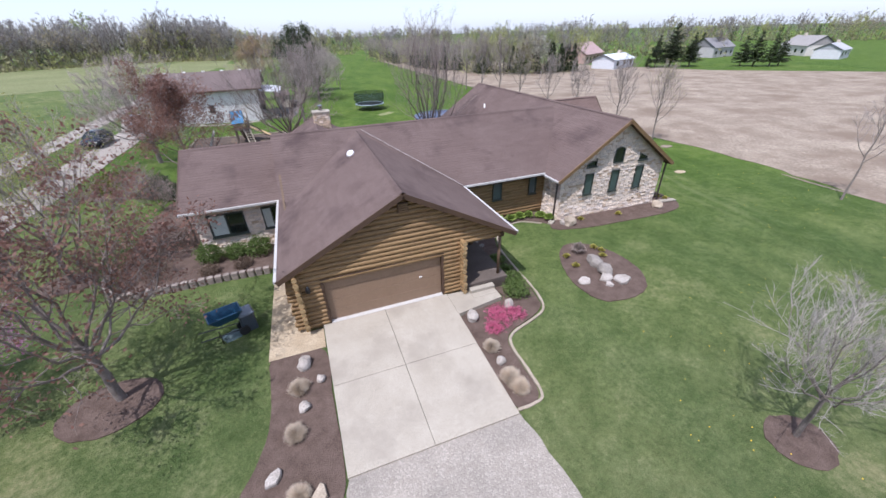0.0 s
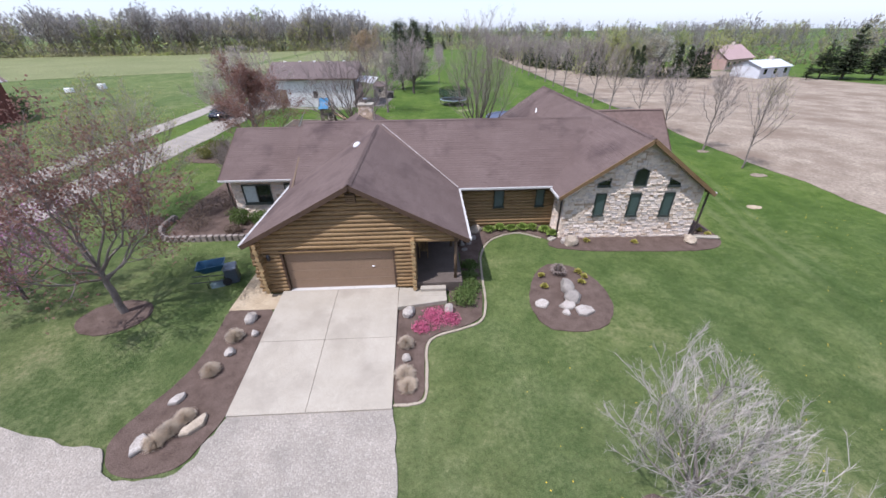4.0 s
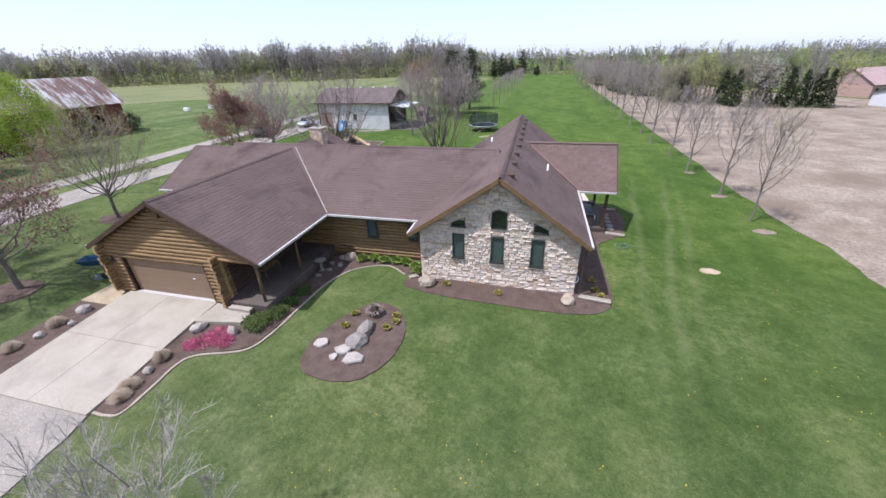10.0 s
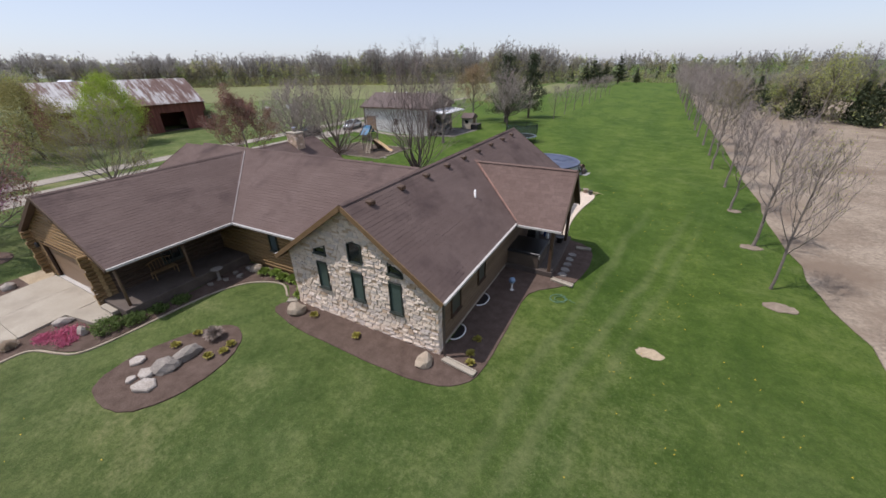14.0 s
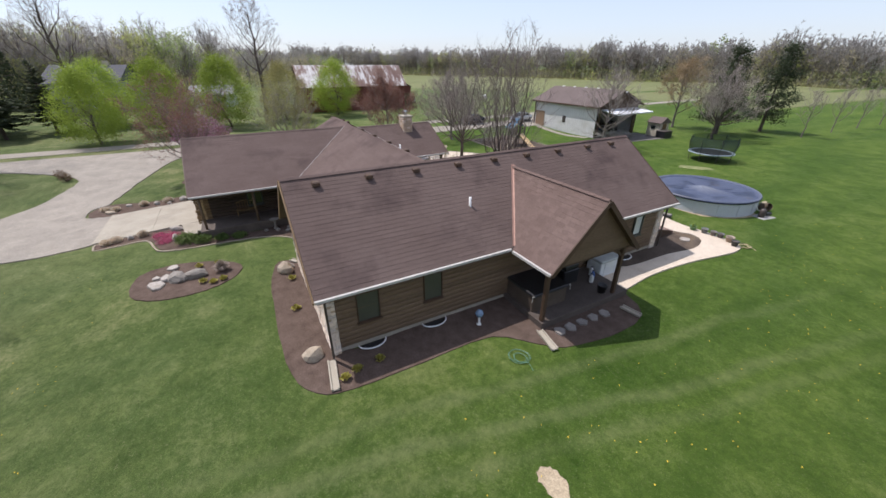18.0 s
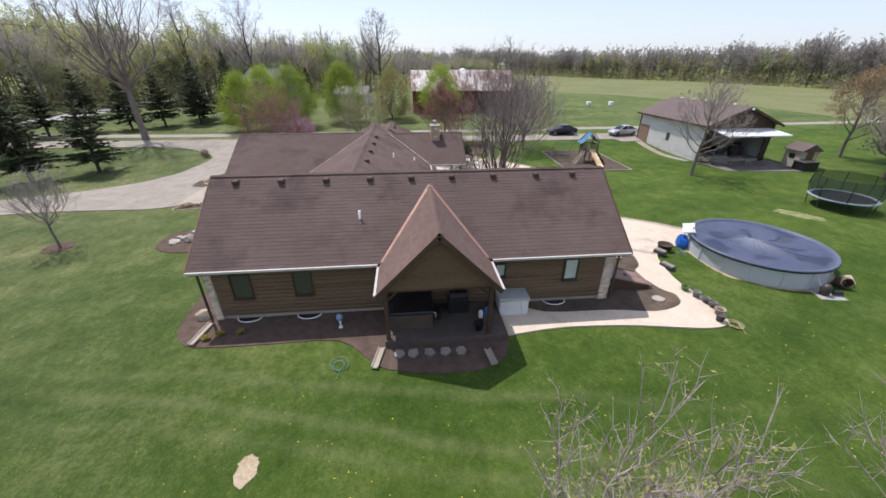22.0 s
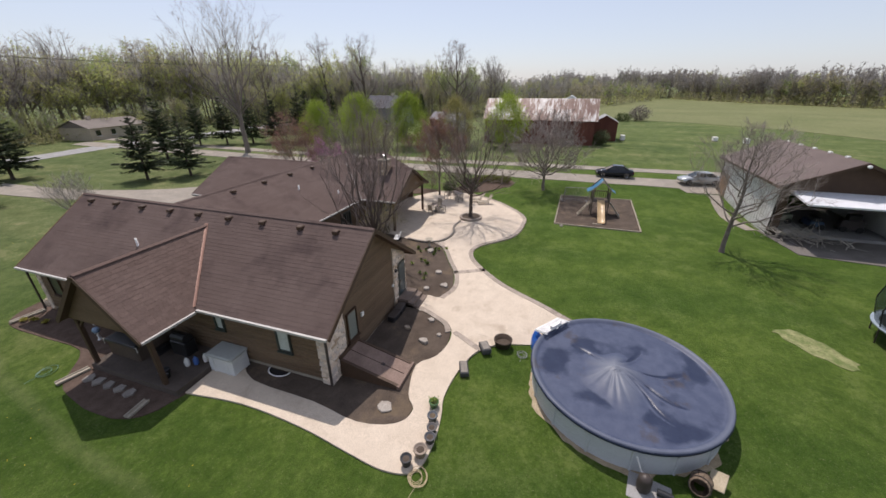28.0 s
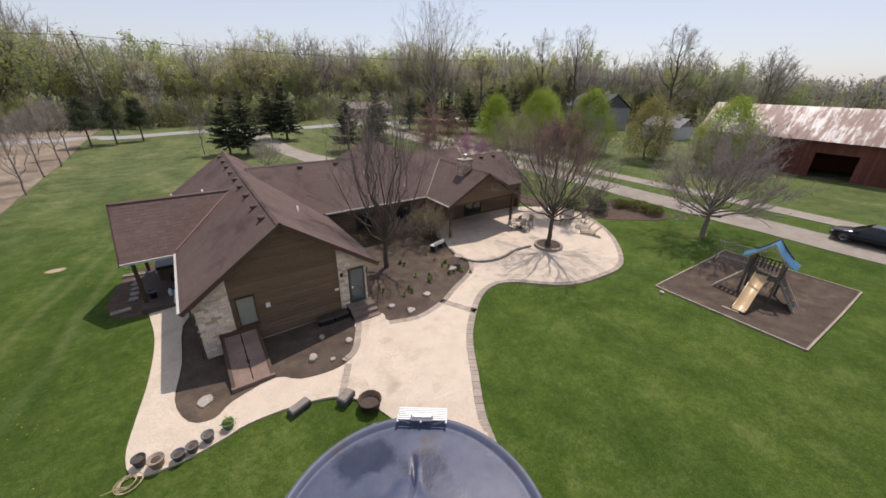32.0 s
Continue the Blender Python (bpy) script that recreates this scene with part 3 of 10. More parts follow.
def roof_slope(e0, e1, r1, r0, material=None, exposure=0.2, label=""):
    """One slope: eave corners e0, e1 and ridge corners r1, r0, seen from outside with the eave below, from left to right."""
    material = material or SHINGLE
    e0, e1, r1, r0 = (Vector(p) for p in (e0, e1, r1, r0))
    nrm = (e1 - e0).cross(r0 - e0).normalized()
    slab = Geo()
    lo = -0.14 * nrm
    slab.add([e0, e1, r1, r0, e0 + lo, e1 + lo, r1 + lo, r0 + lo], [(0, 1, 2, 3), (7, 6, 5, 4), (4, 5, 1, 0), (5, 6, 2, 1), (6, 7, 3, 2), (7, 4, 0, 3)])
    deck = part("roof", slab, TRIM_D, house, label or "brown asphalt shingle roof")
    g = Geo()
    n = max(2, round((r0 - e0).length / exposure))
    for j in range(n):
        a, b = j / n, min(1.0, (j + 1.12) / n)
        p0, p1 = e0.lerp(r0, a), e1.lerp(r1, a)
        q0, q1 = e0.lerp(r0, b), e1.lerp(r1, b)
        long = (p1 - p0).length
        s = -R.uniform(0, 0.9)
        while s < long:
            w = R.uniform(0.75, 1.25) if material is SHINGLE else R.uniform(0.22, 0.4)
            u0, u1 = max(0.0, s) / long, min(long, s + w - 0.006) / long
            if u1 > u0:
                up = nrm * R.uniform(0.008, 0.013)
                A, B, C, D = p0.lerp(p1, u0), p0.lerp(p1, u1), q0.lerp(q1, u1), q0.lerp(q1, u0)
                g.add([A + up, B + up, C + nrm * 0.003, D + nrm * 0.003, A, B], [(0, 1, 2, 3), (4, 5, 1, 0)])
            s += w
    sh = part("shingles", g, material, deck)
    sh["kind"] = "stuff"
    return deck


def beam(name, a, b, w, h, material, parent=house, label="", up=(0, 0, 1)):
    """A squared board from a to b."""
    a, b, up = Vector(a), Vector(b), Vector(up)
    d = (b - a).normalized()
    s = d.cross(up).normalized() * w / 2
    t = s.cross(d).normalized() * h / 2
    g = Geo()
    g.add([a - s - t, a + s - t, a + s + t, a - s + t, b - s - t, b + s - t, b + s + t, b - s + t],
          [(0, 1, 2, 3), (7, 6, 5, 4), (4, 5, 1, 0), (5, 6, 2, 1), (6, 7, 3, 2), (7, 4, 0, 3)])
    return part(name, g, material, parent, label)


ZE = 2.66
MR, MZ = 22.4, 5.45
# main body
roof_slope((-4.75, 17.15, ZE), (14.3, 17.15, ZE), (14.3, MR, MZ), (-4.75, MR, MZ))
roof_slope((14.3, 27.35, 2.72), (-4.75, 27.35, 2.72), (-4.75, MR, MZ), (14.3, MR, MZ))
# garage wing
roof_slope((5.0, 11.2, ZE), (5.0, 22.0, ZE), (0.05, 22.0, 5.27), (0.05, 11.2, 5.27))
roof_slope((-4.9, 22.0, ZE), (-4.9, 11.2, ZE), (0.05, 11.2, 5.27), (0.05, 22.0, 5.27))
# east wing
WR, WZ, WE = 14.95, 5.68, 2.6
roof_slope((19.28, 15.62, WE), (19.28, 36.0, WE), (WR, 36.0, WZ), (WR, 15.62, WZ))
roof_slope((10.45, 36.0, WE), (10.45, 15.62, WE), (WR, 15.62, WZ), (WR, 36.0, WZ))
# covered porch of the east wing
PR, PZ = 26.52, 5.1
roof_slope((15.4, 23.98, 2.52), (21.7, 23.98, 2.52), (21.7, PR, PZ), (15.4, PR, PZ), SHINGLE_P, label="lighter brown shingle porch roof")
roof_slope((21.7, 29.1, 2.52), (15.4, 29.1, 2.52), (15.4, PR, PZ), (21.7, PR, PZ), SHINGLE_P, label="lighter brown shingle porch roof")
# north extension with the covered patio
XR, XZ = -2.0, 4.85
roof_slope((1.85, 24.0, 2.7), (1.85, 30.6, 2.7), (XR, 30.6, XZ), (XR, 24.0, XZ))
roof_slope((-5.85, 30.6, 2.7), (-5.85, 24.0, 2.7), (XR, 24.0, XZ), (XR, 30.6, XZ))
# west wing
roof_slope((-9.75, 19.5, 2.62), (-4.3, 19.5, 2.62), (-4.3, 23.7, 4.85), (-9.75, 23.7, 4.85))
roof_slope((-4.3, 27.9, 2.62), (-9.75, 27.9, 2.62), (-9.75, 23.7, 4.85), (-4.3, 23.7, 4.85))


def ridge_caps(a, b, material=SHINGLE):
    a, b = Vector(a), Vector(b)
    n = int((b - a).length / 0.33)
    d = (b - a).normalized()
    s = d.cross((0, 0, 1)).normalized()
    for i in range(n):
        g = Geo()
        p, q = a.lerp(b, i / n), a.lerp(b, (i + 1.1) / n)
        up, lo = Vector((0, 0, 0.045)), Vector((0, 0, 0.03))
        k = 0.13
        dz = Vector((0, 0, -0.07))
        g.add([p + s * k + dz + up, p + up, p - s * k + dz + up, q + s * k + dz + lo, q + lo, q - s * k + dz + lo], [(0, 1, 4, 3), (1, 2, 5, 4)])
        part("ridge_cap", g, material, house)


ridge_caps((-4.75, MR, MZ), (14.3, MR, MZ))
ridge_caps((0.05, 11.2, 5.27), (0.05, 22.1, 5.27))
ridge_caps((WR, 15.62, WZ), (WR, 36.0, WZ))
ridge_caps((21.7, PR, PZ), (15.8, PR, PZ), SHINGLE_P)
ridge_caps((XR, 30.6, XZ), (XR, 23.6, XZ))
ridge_caps((-9.75, 23.7, 4.85), (-4.8, 23.7, 4.85))


def valley_strip(a, b, material, w=0.12, label=""):
    a, b = Vector(a), Vector(b)
    s = (b - a).normalized().cross((0, 0, 1)).normalized() * w / 2
    up = Vector((0, 0, 0.05))
    g = Geo().add([a - s + up, a + up * 0.6, a + s + up, b - s + up, b + up * 0.6, b + s + up], [(0, 1, 4, 3), (1, 2, 5, 4)])
    part("valley_flashing", g, material, house, label)


valley_strip((0.35, 22.05, 5.28), (5.0, 17.17, 2.68), VALLEY, 0.065, "pale metal valley strip")
valley_strip((15.75, PR, 5.12), (19.28, 23.98 + 0.12, 2.64), FLASHING, 0.16, "copper-coloured valley flashing")
valley_strip((15.75, PR, 5.12), (19.28, 29.1 - 0.12, 2.64), FLASHING, 0.16, "copper-coloured valley flashing")
valley_strip((-1.9, 23.7, 4.85), (1.85, 27.35, 2.74), VALLEY, 0.065, "pale metal valley strip")

# gutters along the eaves
for a, b, mt in (((5.06, 11.2, 2.62), (5.06, 17.1, 2.62), GUTTER), ((-4.96, 11.2, 2.62), (-4.96, 19.4, 2.62), GUTTER), ((5.06, 17.09, 2.62), (10.5, 17.09, 2.62), GUTTER),
                 ((10.39, 15.62, 2.56), (10.39, 17.0, 2.56), GUTTER), ((19.34, 15.62, 2.56), (19.34, 23.9, 2.56), GUTTER), ((19.34, 29.2, 2.56), (19.34, 36.0, 2.56), GUTTER),
                 ((19.4, 29.16, 2.48), (21.7, 29.16, 2.48), GUTTER), ((19.4, 23.92, 2.48), (21.7, 23.92, 2.48), GUTTER), ((1.95, 27.42, 2.68), (10.4, 27.42, 2.68), GUTTER),
                 ((10.39, 27.5, 2.56), (10.39, 36.0, 2.56), GUTTER_D), ((1.91, 27.5, 2.66), (1.91, 30.6, 2.66), GUTTER), ((-9.75, 19.44, 2.58), (-5.0, 19.44, 2.58), GUTTER)):
    beam("gutter", a, b, 0.1, 0.1, mt)
# downspouts
for p in ((19.12, 15.95), (18.98, 35.62), (10.86, 16.25), (-9.5, 19.9), (2.0, 27.3)):
    beam("downspout", (p[0], p[1], -0.2), (p[0], p[1], 2.5), 0.08, 0.08, GUTTER_D, up=(0, 1, 0))
# rake boards of the gables
for a, b in (((-4.9, 11.17, 2.56), (0.05, 11.17, 5.17)), ((5.0, 11.17, 2.56), (0.05, 11.17, 5.17)), ((10.45, 15.58, 2.5), (WR, 15.58, 5.58)), ((19.28, 15.58, 2.5), (WR, 15.58, 5.58)),
             ((10.45, 36.04, 2.5), (WR, 36.04, 5.58)), ((19.28, 36.04, 2.5), (WR, 36.04, 5.58)), ((21.74, 23.98, 2.42), (21.74, PR, 5.0)), ((21.74, 29.1, 2.42), (21.74, PR, 5.0)),
             ((1.85, 30.64, 2.6), (XR, 30.64, 4.75)), ((-5.85, 30.64, 2.6), (XR, 30.64, 4.75)), ((-9.78, 19.5, 2.54), (-9.78, 23.7, 4.76)), ((-9.78, 27.9, 2.54), (-9.78, 23.7, 4.76))):
    beam("rake_board", a, b, 0.05, 0.2, TRIM if 15 < a[1] < 16 else TRIM_D)
# dark fascia behind the gutters
for a, b in (((19.26, 15.7, 2.5), (19.26, 35.9, 2.5)), ((4.97, 11.3, 2.55), (4.97, 17.2, 2.55)), ((10.5, 15.7, 2.5), (10.5, 35.9, 2.5)), ((5.0, 17.18, 2.55), (10.6, 17.18, 2.55)), ((2, 27.3, 2.6), (10.6, 27.3, 2.6))):
    beam("fascia", a, b, 0.04, 0.18, TRIM_D)


# ---- walls ----
def wall_poly(poly, axis, at, thick, material, label):
    """A wall from an outline in the x-z (axis y) or y-z (axis x) plane."""
    g, n = Geo(), len(poly)
    P = (lambda u, z, d: (u, at + d, z)) if axis == "y" else (lambda u, z, d: (at + d, u, z))
    vs = [P(u, z, 0) for u, z in poly] + [P(u, z, thick) for u, z in poly]
    bm = bmesh.new()
    vv = [bm.verts.new(p) for p in vs]
    bm.faces.new(vv[:n])
    bm.faces.new(vv[n:][::-1])
    for i in range(n):
        bm.faces.new((vv[i], vv[i + n], vv[(i + 1) % n + n], vv[(i + 1) % n]))
    bmesh.ops.recalc_face_normals(bm, faces=bm.faces[:])
    me = bpy.data.meshes.new("wall")
    bm.to_mesh(me)
    bm.free()
    me.materials.append(material)
    return part("wall", me, material, house, label)


BASE = -0.9
w_gar = wall_poly([(-4.3, BASE), (-3.36, BASE), (-3.36, 2.08), (1.56, 2.08), (1.56, BASE), (2.5, BASE), (2.5, 2.5), (4.7, 2.5), (4.7, 2.7), (0.05, 5.15), (-4.3, 2.9)], "y", 11.55, 0.2, LOG, "honey log garage gable wall")
w_garw = wall_poly([(11.56, BASE), (22, BASE), (22, 2.8), (11.56, 2.8)], "x", -4.3, 0.2, LOG, "honey log garage side wall")
# darker siding on the side wall puts the porch shade into its colour
w_gare = wall_poly([(11.56, BASE), (17.7, BASE), (17.7, 2.9), (11.56, 2.9)], "x", 2.3, 0.2, SIDING, "honey log garage wall under the porch")
w_main = wall_poly([(2.4, BASE), (11.0, BASE), (11.0, 2.75), (2.4, 2.75)], "y", 17.75, 0.2, LOG, "honey log front wall")
w_s = wall_poly([(10.97, BASE), (18.83, BASE), (18.83, 2.8), (WR, 5.52), (10.97, 2.8)], "y", 16.03, 0.25, MORTAR, "cream field-stone gable wall")
w_sw = wall_poly([(16.05, BASE), (17.8, BASE), (17.8, 2.7), (16.05, 2.7)], "x", 10.97, 0.25, MORTAR, "cream field-stone return wall")
w_e = wall_poly([(16.05, -0.12), (35.48, -0.12), (35.48, 2.75), (16.05, 2.75)], "x", 18.60, 0.2, SIDING, "brown log-sided long wall")
wall_poly([(16.05, BASE), (35.48, BASE), (35.48, -0.12), (16.05, -0.12)], "x", 18.55, 0.22, CONCRETE, "pale concrete foundation")
w_n = wall_poly([(11.0, -0.15), (18.78, -0.15), (18.78, 2.9), (WR, 5.5), (11.0, 2.9)], "y", 35.28, 0.2, SIDING, "brown log-sided gable wall")
wall_poly([(11.0, BASE), (18.78, BASE), (18.78, -0.15), (11.0, -0.15)], "y", 35.24, 0.22, CONCRETE, "pale concrete foundation")
w_ww = wall_poly([(26.9, BASE), (35.3, BASE), (35.3, 2.75), (26.9, 2.75)], "x", 11.0, 0.2, SIDING, "brown log-sided courtyard wall")
w_nm = wall_poly([(-9.3, BASE), (11.1, BASE), (11.1, 2.9), (-9.3, 2.9)], "y", 26.85, -0.2, SIDING, "brown log-sided back wall")
w_xg = wall_poly([(-5.4, 2.62), (1.4, 2.62), (XR, 4.72)], "y", 30.15, 0.15, SIDING, "brown boarded gable over the patio")
w_wing = wall_poly([(-9.35, BASE), (-4.3, BASE), (-4.3, 2.7), (-9.35, 2.7)], "y", 20.0, 0.2, MORTAR, "buff stone wall of the west wing")
w_wingw = wall_poly([(20.0, BASE), (27.4, BASE), (27.4, 2.7), (23.7, 4.7), (20.0, 2.7)], "x", -9.35, 0.2, SIDING, "brown end wall of the west wing")
wall_poly([(17.15, 2.72), (27.35, 2.72), (MR, 5.4)], "x", -4.6, 0.1, SIDING, "brown boarded gable end")
w_pg = wall_poly([(24.25, 2.55), (28.85, 2.55), (PR, 4.95)], "x", 21.35, 0.12, SIDING, "brown boarded porch gable")


def log_mesh(seed, n=8, segs=6):
    """A round log of unit length along x and unit radius, a little uneven."""
    r = random.Random(seed)
    g = Geo()
    vs = []
    for k in range(segs + 1):
        s = r.uniform(0.9, 1.06)
        oy, oz = r.uniform(-0.08, 0.08), r.uniform(-0.08, 0.08)
        for i in range(n):
            t = 2 * math.pi * i / n
            vs.append((k / segs, oy + s * math.cos(t), oz + s * math.sin(t)))
    fs = [(k * n + i, (k + 1) * n + i, (k + 1) * n + (i + 1) % n, k * n + (i + 1) % n) for k in range(segs) for i in range(n)]
    g.add(vs, [tuple(reversed(f)) for f in fs])
    g.add(vs[:n], [tuple(range(n))], 1)
    g.add(vs[-n:], [tuple(range(n - 1, -1, -1))], 1)
    me = g.mesh("log", [LOG, LOG_END])
    for p in me.polygons:
        p.use_smooth = p.material_index == 0
    return me


LOGS = [log_mesh(s) for s in range(7)]
SIDES = []
for _me in LOGS:
    _c = _me.copy()
    _c.materials.clear()
    _c.materials.append(SIDING)
    _c.materials.append(SIDING)
    SIDES.append(_c)
# copy of the logs with the porch roof's deep shade put into the colour
PORCH_LOG = surface("shaded_porch_log", (0.055, 0.036, 0.024), (0.08, 0.054, 0.036), 0.9, 24.0, 0.7, bump=0.35, dist=0.01, per=0.12, stretch=(0.3, 0.3, 3.0))
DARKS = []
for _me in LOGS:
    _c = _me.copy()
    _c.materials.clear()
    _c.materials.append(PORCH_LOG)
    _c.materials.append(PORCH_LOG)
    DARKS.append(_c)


def log(parent, a, b, r, pool=None, flat=1.0):
    a, b = Vector(a), Vector(b)
    d = (b - a)
    u = d.normalized()
    w = u.cross((0, 0, 1)).normalized() if abs(u.z) < 0.9 else Vector((0, 1, 0))
    up = w.cross(u).normalized()
    m = Matrix((( *(u * d.length), 0), (*(w * r * flat), 0), (*(up * r), 0), (0, 0, 0, 1))).transposed()
    m.translation = a
    ob = new("log", R.choice(pool or LOGS))
    ob.parent = parent
    ob.matrix_basis = m
    return ob


# garage front: courses of logs up into the gable
row = 0.205
z = 0.05
while z < 4.95:
    half = (5.12 - z - 0.1) / 0.527
    x0, x1 = max(-4.35, 0.05 - half), min(2.62 if z < 2.5 else 4.55, 0.05 + half)
    if z < 2.1:
        log(w_gar, (-4.35, 11.53, z), (-3.42 + R.uniform(-0.06, 0.0), 11.53, z), 0.108)
        log(w_gar, (1.62 + R.uniform(0, 0.05), 11.53, z), (x1, 11.53, z), 0.108)
    elif x1 - x0 > 0.3:
        log(w_gar, (x0, 11.53, z), (x1, 11.53, z), 0.108)
    if z < 2.55:
        for cx in (-4.3, 2.5):
            log(w_gar, (cx, 11.1 + R.uniform(-0.08, 0.06), z + 0.1), (cx, 11.9, z + 0.1), 0.105)
        log(w_garw, (-4.3, 11.9, z + 0.1), (-4.3, 19.9, z + 0.1), 0.105)
        log(w_gar, (-4.72 + R.uniform(-0.06, 0.06), 11.53, z), (-4.3, 11.53, z), 0.105)
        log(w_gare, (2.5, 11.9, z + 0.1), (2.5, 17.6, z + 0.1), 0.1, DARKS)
        log(w_main, (2.5, 17.75, z), (10.95, 17.75, z), 0.105)
    z += row
# brown log siding on the east, north and courtyard walls
z = 0.0
while z < 5.3:
    if z < 2.6:
        log(w_e, (18.8, 16.35, z), (18.8, 35.0, z), 0.112, SIDES, 0.3)
        log(w_ww, (11.0, 26.9, z), (11.0, 35.2, z), 0.112, SIDES, 0.3)
        log(w_nm, (1.8, 26.86, z), (11.0, 26.86, z), 0.112, SIDES, 0.3)
    half = (5.45 - z - 0.12) / 0.675
    a, b = max(12.55 if z < 3.55 else 11.05, WR - half), min(17.5 if z < 3.4 else 18.7, WR + half)
    if b - a > 0.4:
        log(w_n, (a, 35.48, z), (b, 35.49, z), 0.113, SIDES, 0.14)
    z += 0.215

# garage door with its panels
gdoor = part("garage_door", Geo().box(-3.36, 11.62, -0.02, 1.56, 11.68, 2.08), DOORP, house, "wide brown sectional garage door")
for i in range(4):
    part("panel", Geo().bbox(-3.35, -0.01, 0, 1.55, 0.01, 0.508, 0.006, 0, Matrix.Translation((0, 11.615, 0.0 + i * 0.515))), DOORP, gdoor)
part("handle", Geo().bbox(0.55, 11.57, 1.12, 0.67, 11.61, 1.17, 0.01), WHITE, gdoor, "small white lock plate")
for x0, x1, z0, z1 in ((-3.46, -3.36, 0, 2.18), (1.56, 1.66, 0, 2.18), (-3.36, 1.56, 2.08, 2.18)):
    part("door_casing", Geo().box(x0, 11.44, z0, x1, 11.62, z1), TRIM_D, house)
part("door_sill", Geo().box(-3.36, 11.4, -0.03, 1.56, 11.62, 0.015), GUTTER, house, "pale threshold strip")
vent = part("gable_vent", Geo().box(-0.15, 11.36, 4.42, 0.25, 11.5, 4.82), TRIM_D, house, "dark louvred gable vent")
for i in range(4):
    part("slat", Geo().box(-0.13, 11.33, 4.46 + i * 0.09, 0.23, 11.37, 4.51 + i * 0.09), TRIM, vent)


def window(axis, side, at, u0, u1, z0, z1, glass=None, frame=None, poly=None, label="", mull=0, boards=0.07):
    """A framed window; axis: which coordinate is fixed at the wall; side: +1 or -1, the way out."""
    glass, frame = glass or GLASS_D, frame or FRAME_G
    P = (lambda u, d, z: (u, at + side * d, z)) if axis == "y" else (lambda u, d, z: (at + side * d, u, z))
    poly = poly or [(u0, z0), (u1, z0), (u1, z1), (u0, z1)]
    n = len(poly)
    cu, cz = sum(p[0] for p in poly) / n, sum(p[1] for p in poly) / n
    inner = [(u + (cu - u) * min(0.4, boards * 2 / (u1 - u0)), z + (cz - z) * min(0.4, boards * 2 / (z1 - z0))) for u, z in poly]
    bm = bmesh.new()
    ring = []
    for pts, d in ((poly, -0.1), (poly, 0.05), (inner, 0.05), (inner, -0.02)):
        ring.append([bm.verts.new(P(u, d, z)) for u, z in pts])
    for a, b in zip(ring, ring[1:]):
        for i in range(n):
            bm.faces.new((a[i], a[(i + 1) % n], b[(i + 1) % n], b[i]))
    bmesh.ops.recalc_face_normals(bm, faces=bm.faces[:])
    me = bpy.data.meshes.new("window")
    bm.to_mesh(me)
    bm.free()
    me.materials.append(frame)
    win = part("window", me, frame, house, label or "dark green framed window")
    g = Geo()
    g.add([P(u, -0.015, z) for u, z in inner], [tuple(range(n)) if (axis == "y") == (side < 0) else tuple(range(n - 1, -1, -1))])
    part("pane", g, glass, win)
    for k in range(mull):
        u = u0 + (u1 - u0) * (k + 1) / (mull + 1)
        q = [P(u - 0.03, -0.03, z0), P(u + 0.03, 0.04, z1)]
        part("mullion", Geo().box(*[min(a, b) for a, b in zip(*q)], *[max(a, b) for a, b in zip(*q)]), frame, win)
    q = [P(u0 - 0.05, 0.0, z0 - 0.06), P(u1 + 0.05, 0.1, z0)]
    if len(poly) == 4:
        part("sill", Geo().box(*[min(a, b) for a, b in zip(*q)], *[max(a, b) for a, b in zip(*q)]), frame, win)
    return win


SW = [(12.67, 13.27, 1.28, 2.6), (14.64, 15.26, 1.2, 2.57), (16.6, 17.22, 1.14, 2.58)]
for u0, u1, z0, z1 in SW:
    window("y", -1, 15.99, u0, u1, z0, z1, BLIND, label="tall narrow window with a green shade in the stone gable", boards=0.045)
SU = [[(12.63, 3.05), (13.33, 3.05), (13.33, 3.5), (12.63, 3.2)], [(14.62, 3.02), (15.36, 3.02), (15.36, 3.86), (14.99, 4.05), (14.62, 3.86)],
      [(16.64, 2.98), (17.32, 2.98), (17.32, 3.12), (16.64, 3.46)]]
for p in SU:
    us, zs = [q[0] for q in p], [q[1] for q in p]
    window("y", -1, 15.99, min(us), max(us), min(zs), max(zs), GLASS_D, poly=p, label="angled dark upper window in the stone gable", boards=0.035)
DIMG = plain("dim_green_glass", (0.062, 0.064, 0.051), 0.35)
SHADE = plain("grey_green_window_shade", (0.21, 0.235, 0.21), 0.3)
GREYG = plain("grey_blue_window_glass", (0.085, 0.11, 0.115), 0.12)
window("y", -1, 17.62, 7.2, 7.82, 1.2, 2.32, GREYG, boards=0.05)
window("y", -1, 17.62, 9.75, 10.28, 1.2, 2.34, GREYG, boards=0.05)
window("x", 1, 18.85, 17.1, 18.0, 0.85, 2.15, DIMG, TRIM_D, boards=0.03, label="dark framed window in the long wall")
window("x", 1, 18.85, 19.9, 20.75, 0.9, 2.2, DIMG, TRIM_D, boards=0.03, label="dark framed window in the long wall")
window("x", 1, 18.87, 29.45, 30.0, 1.35, 2.1, CURTAIN)
window("x", 1, 18.87, 32.95, 33.7, 0.98, 2.2, CURTAIN, label="window with a pale drawn shade")
window("y", 1, 35.56, 16.5, 17.3, 0.85, 2.35, SHADE, TRIM_D, boards=0.045, label="brown framed window with a grey-green shade")
window("y", -1, 19.95, -8.7, -6.9, 0.85, 2.15, GLASS_D, mull=1, label="wide dark sliding window with a pale shade")
window("y", -1, 19.95, -6.0, -5.0, 0.9, 2.2, GLASS_D, mull=1)
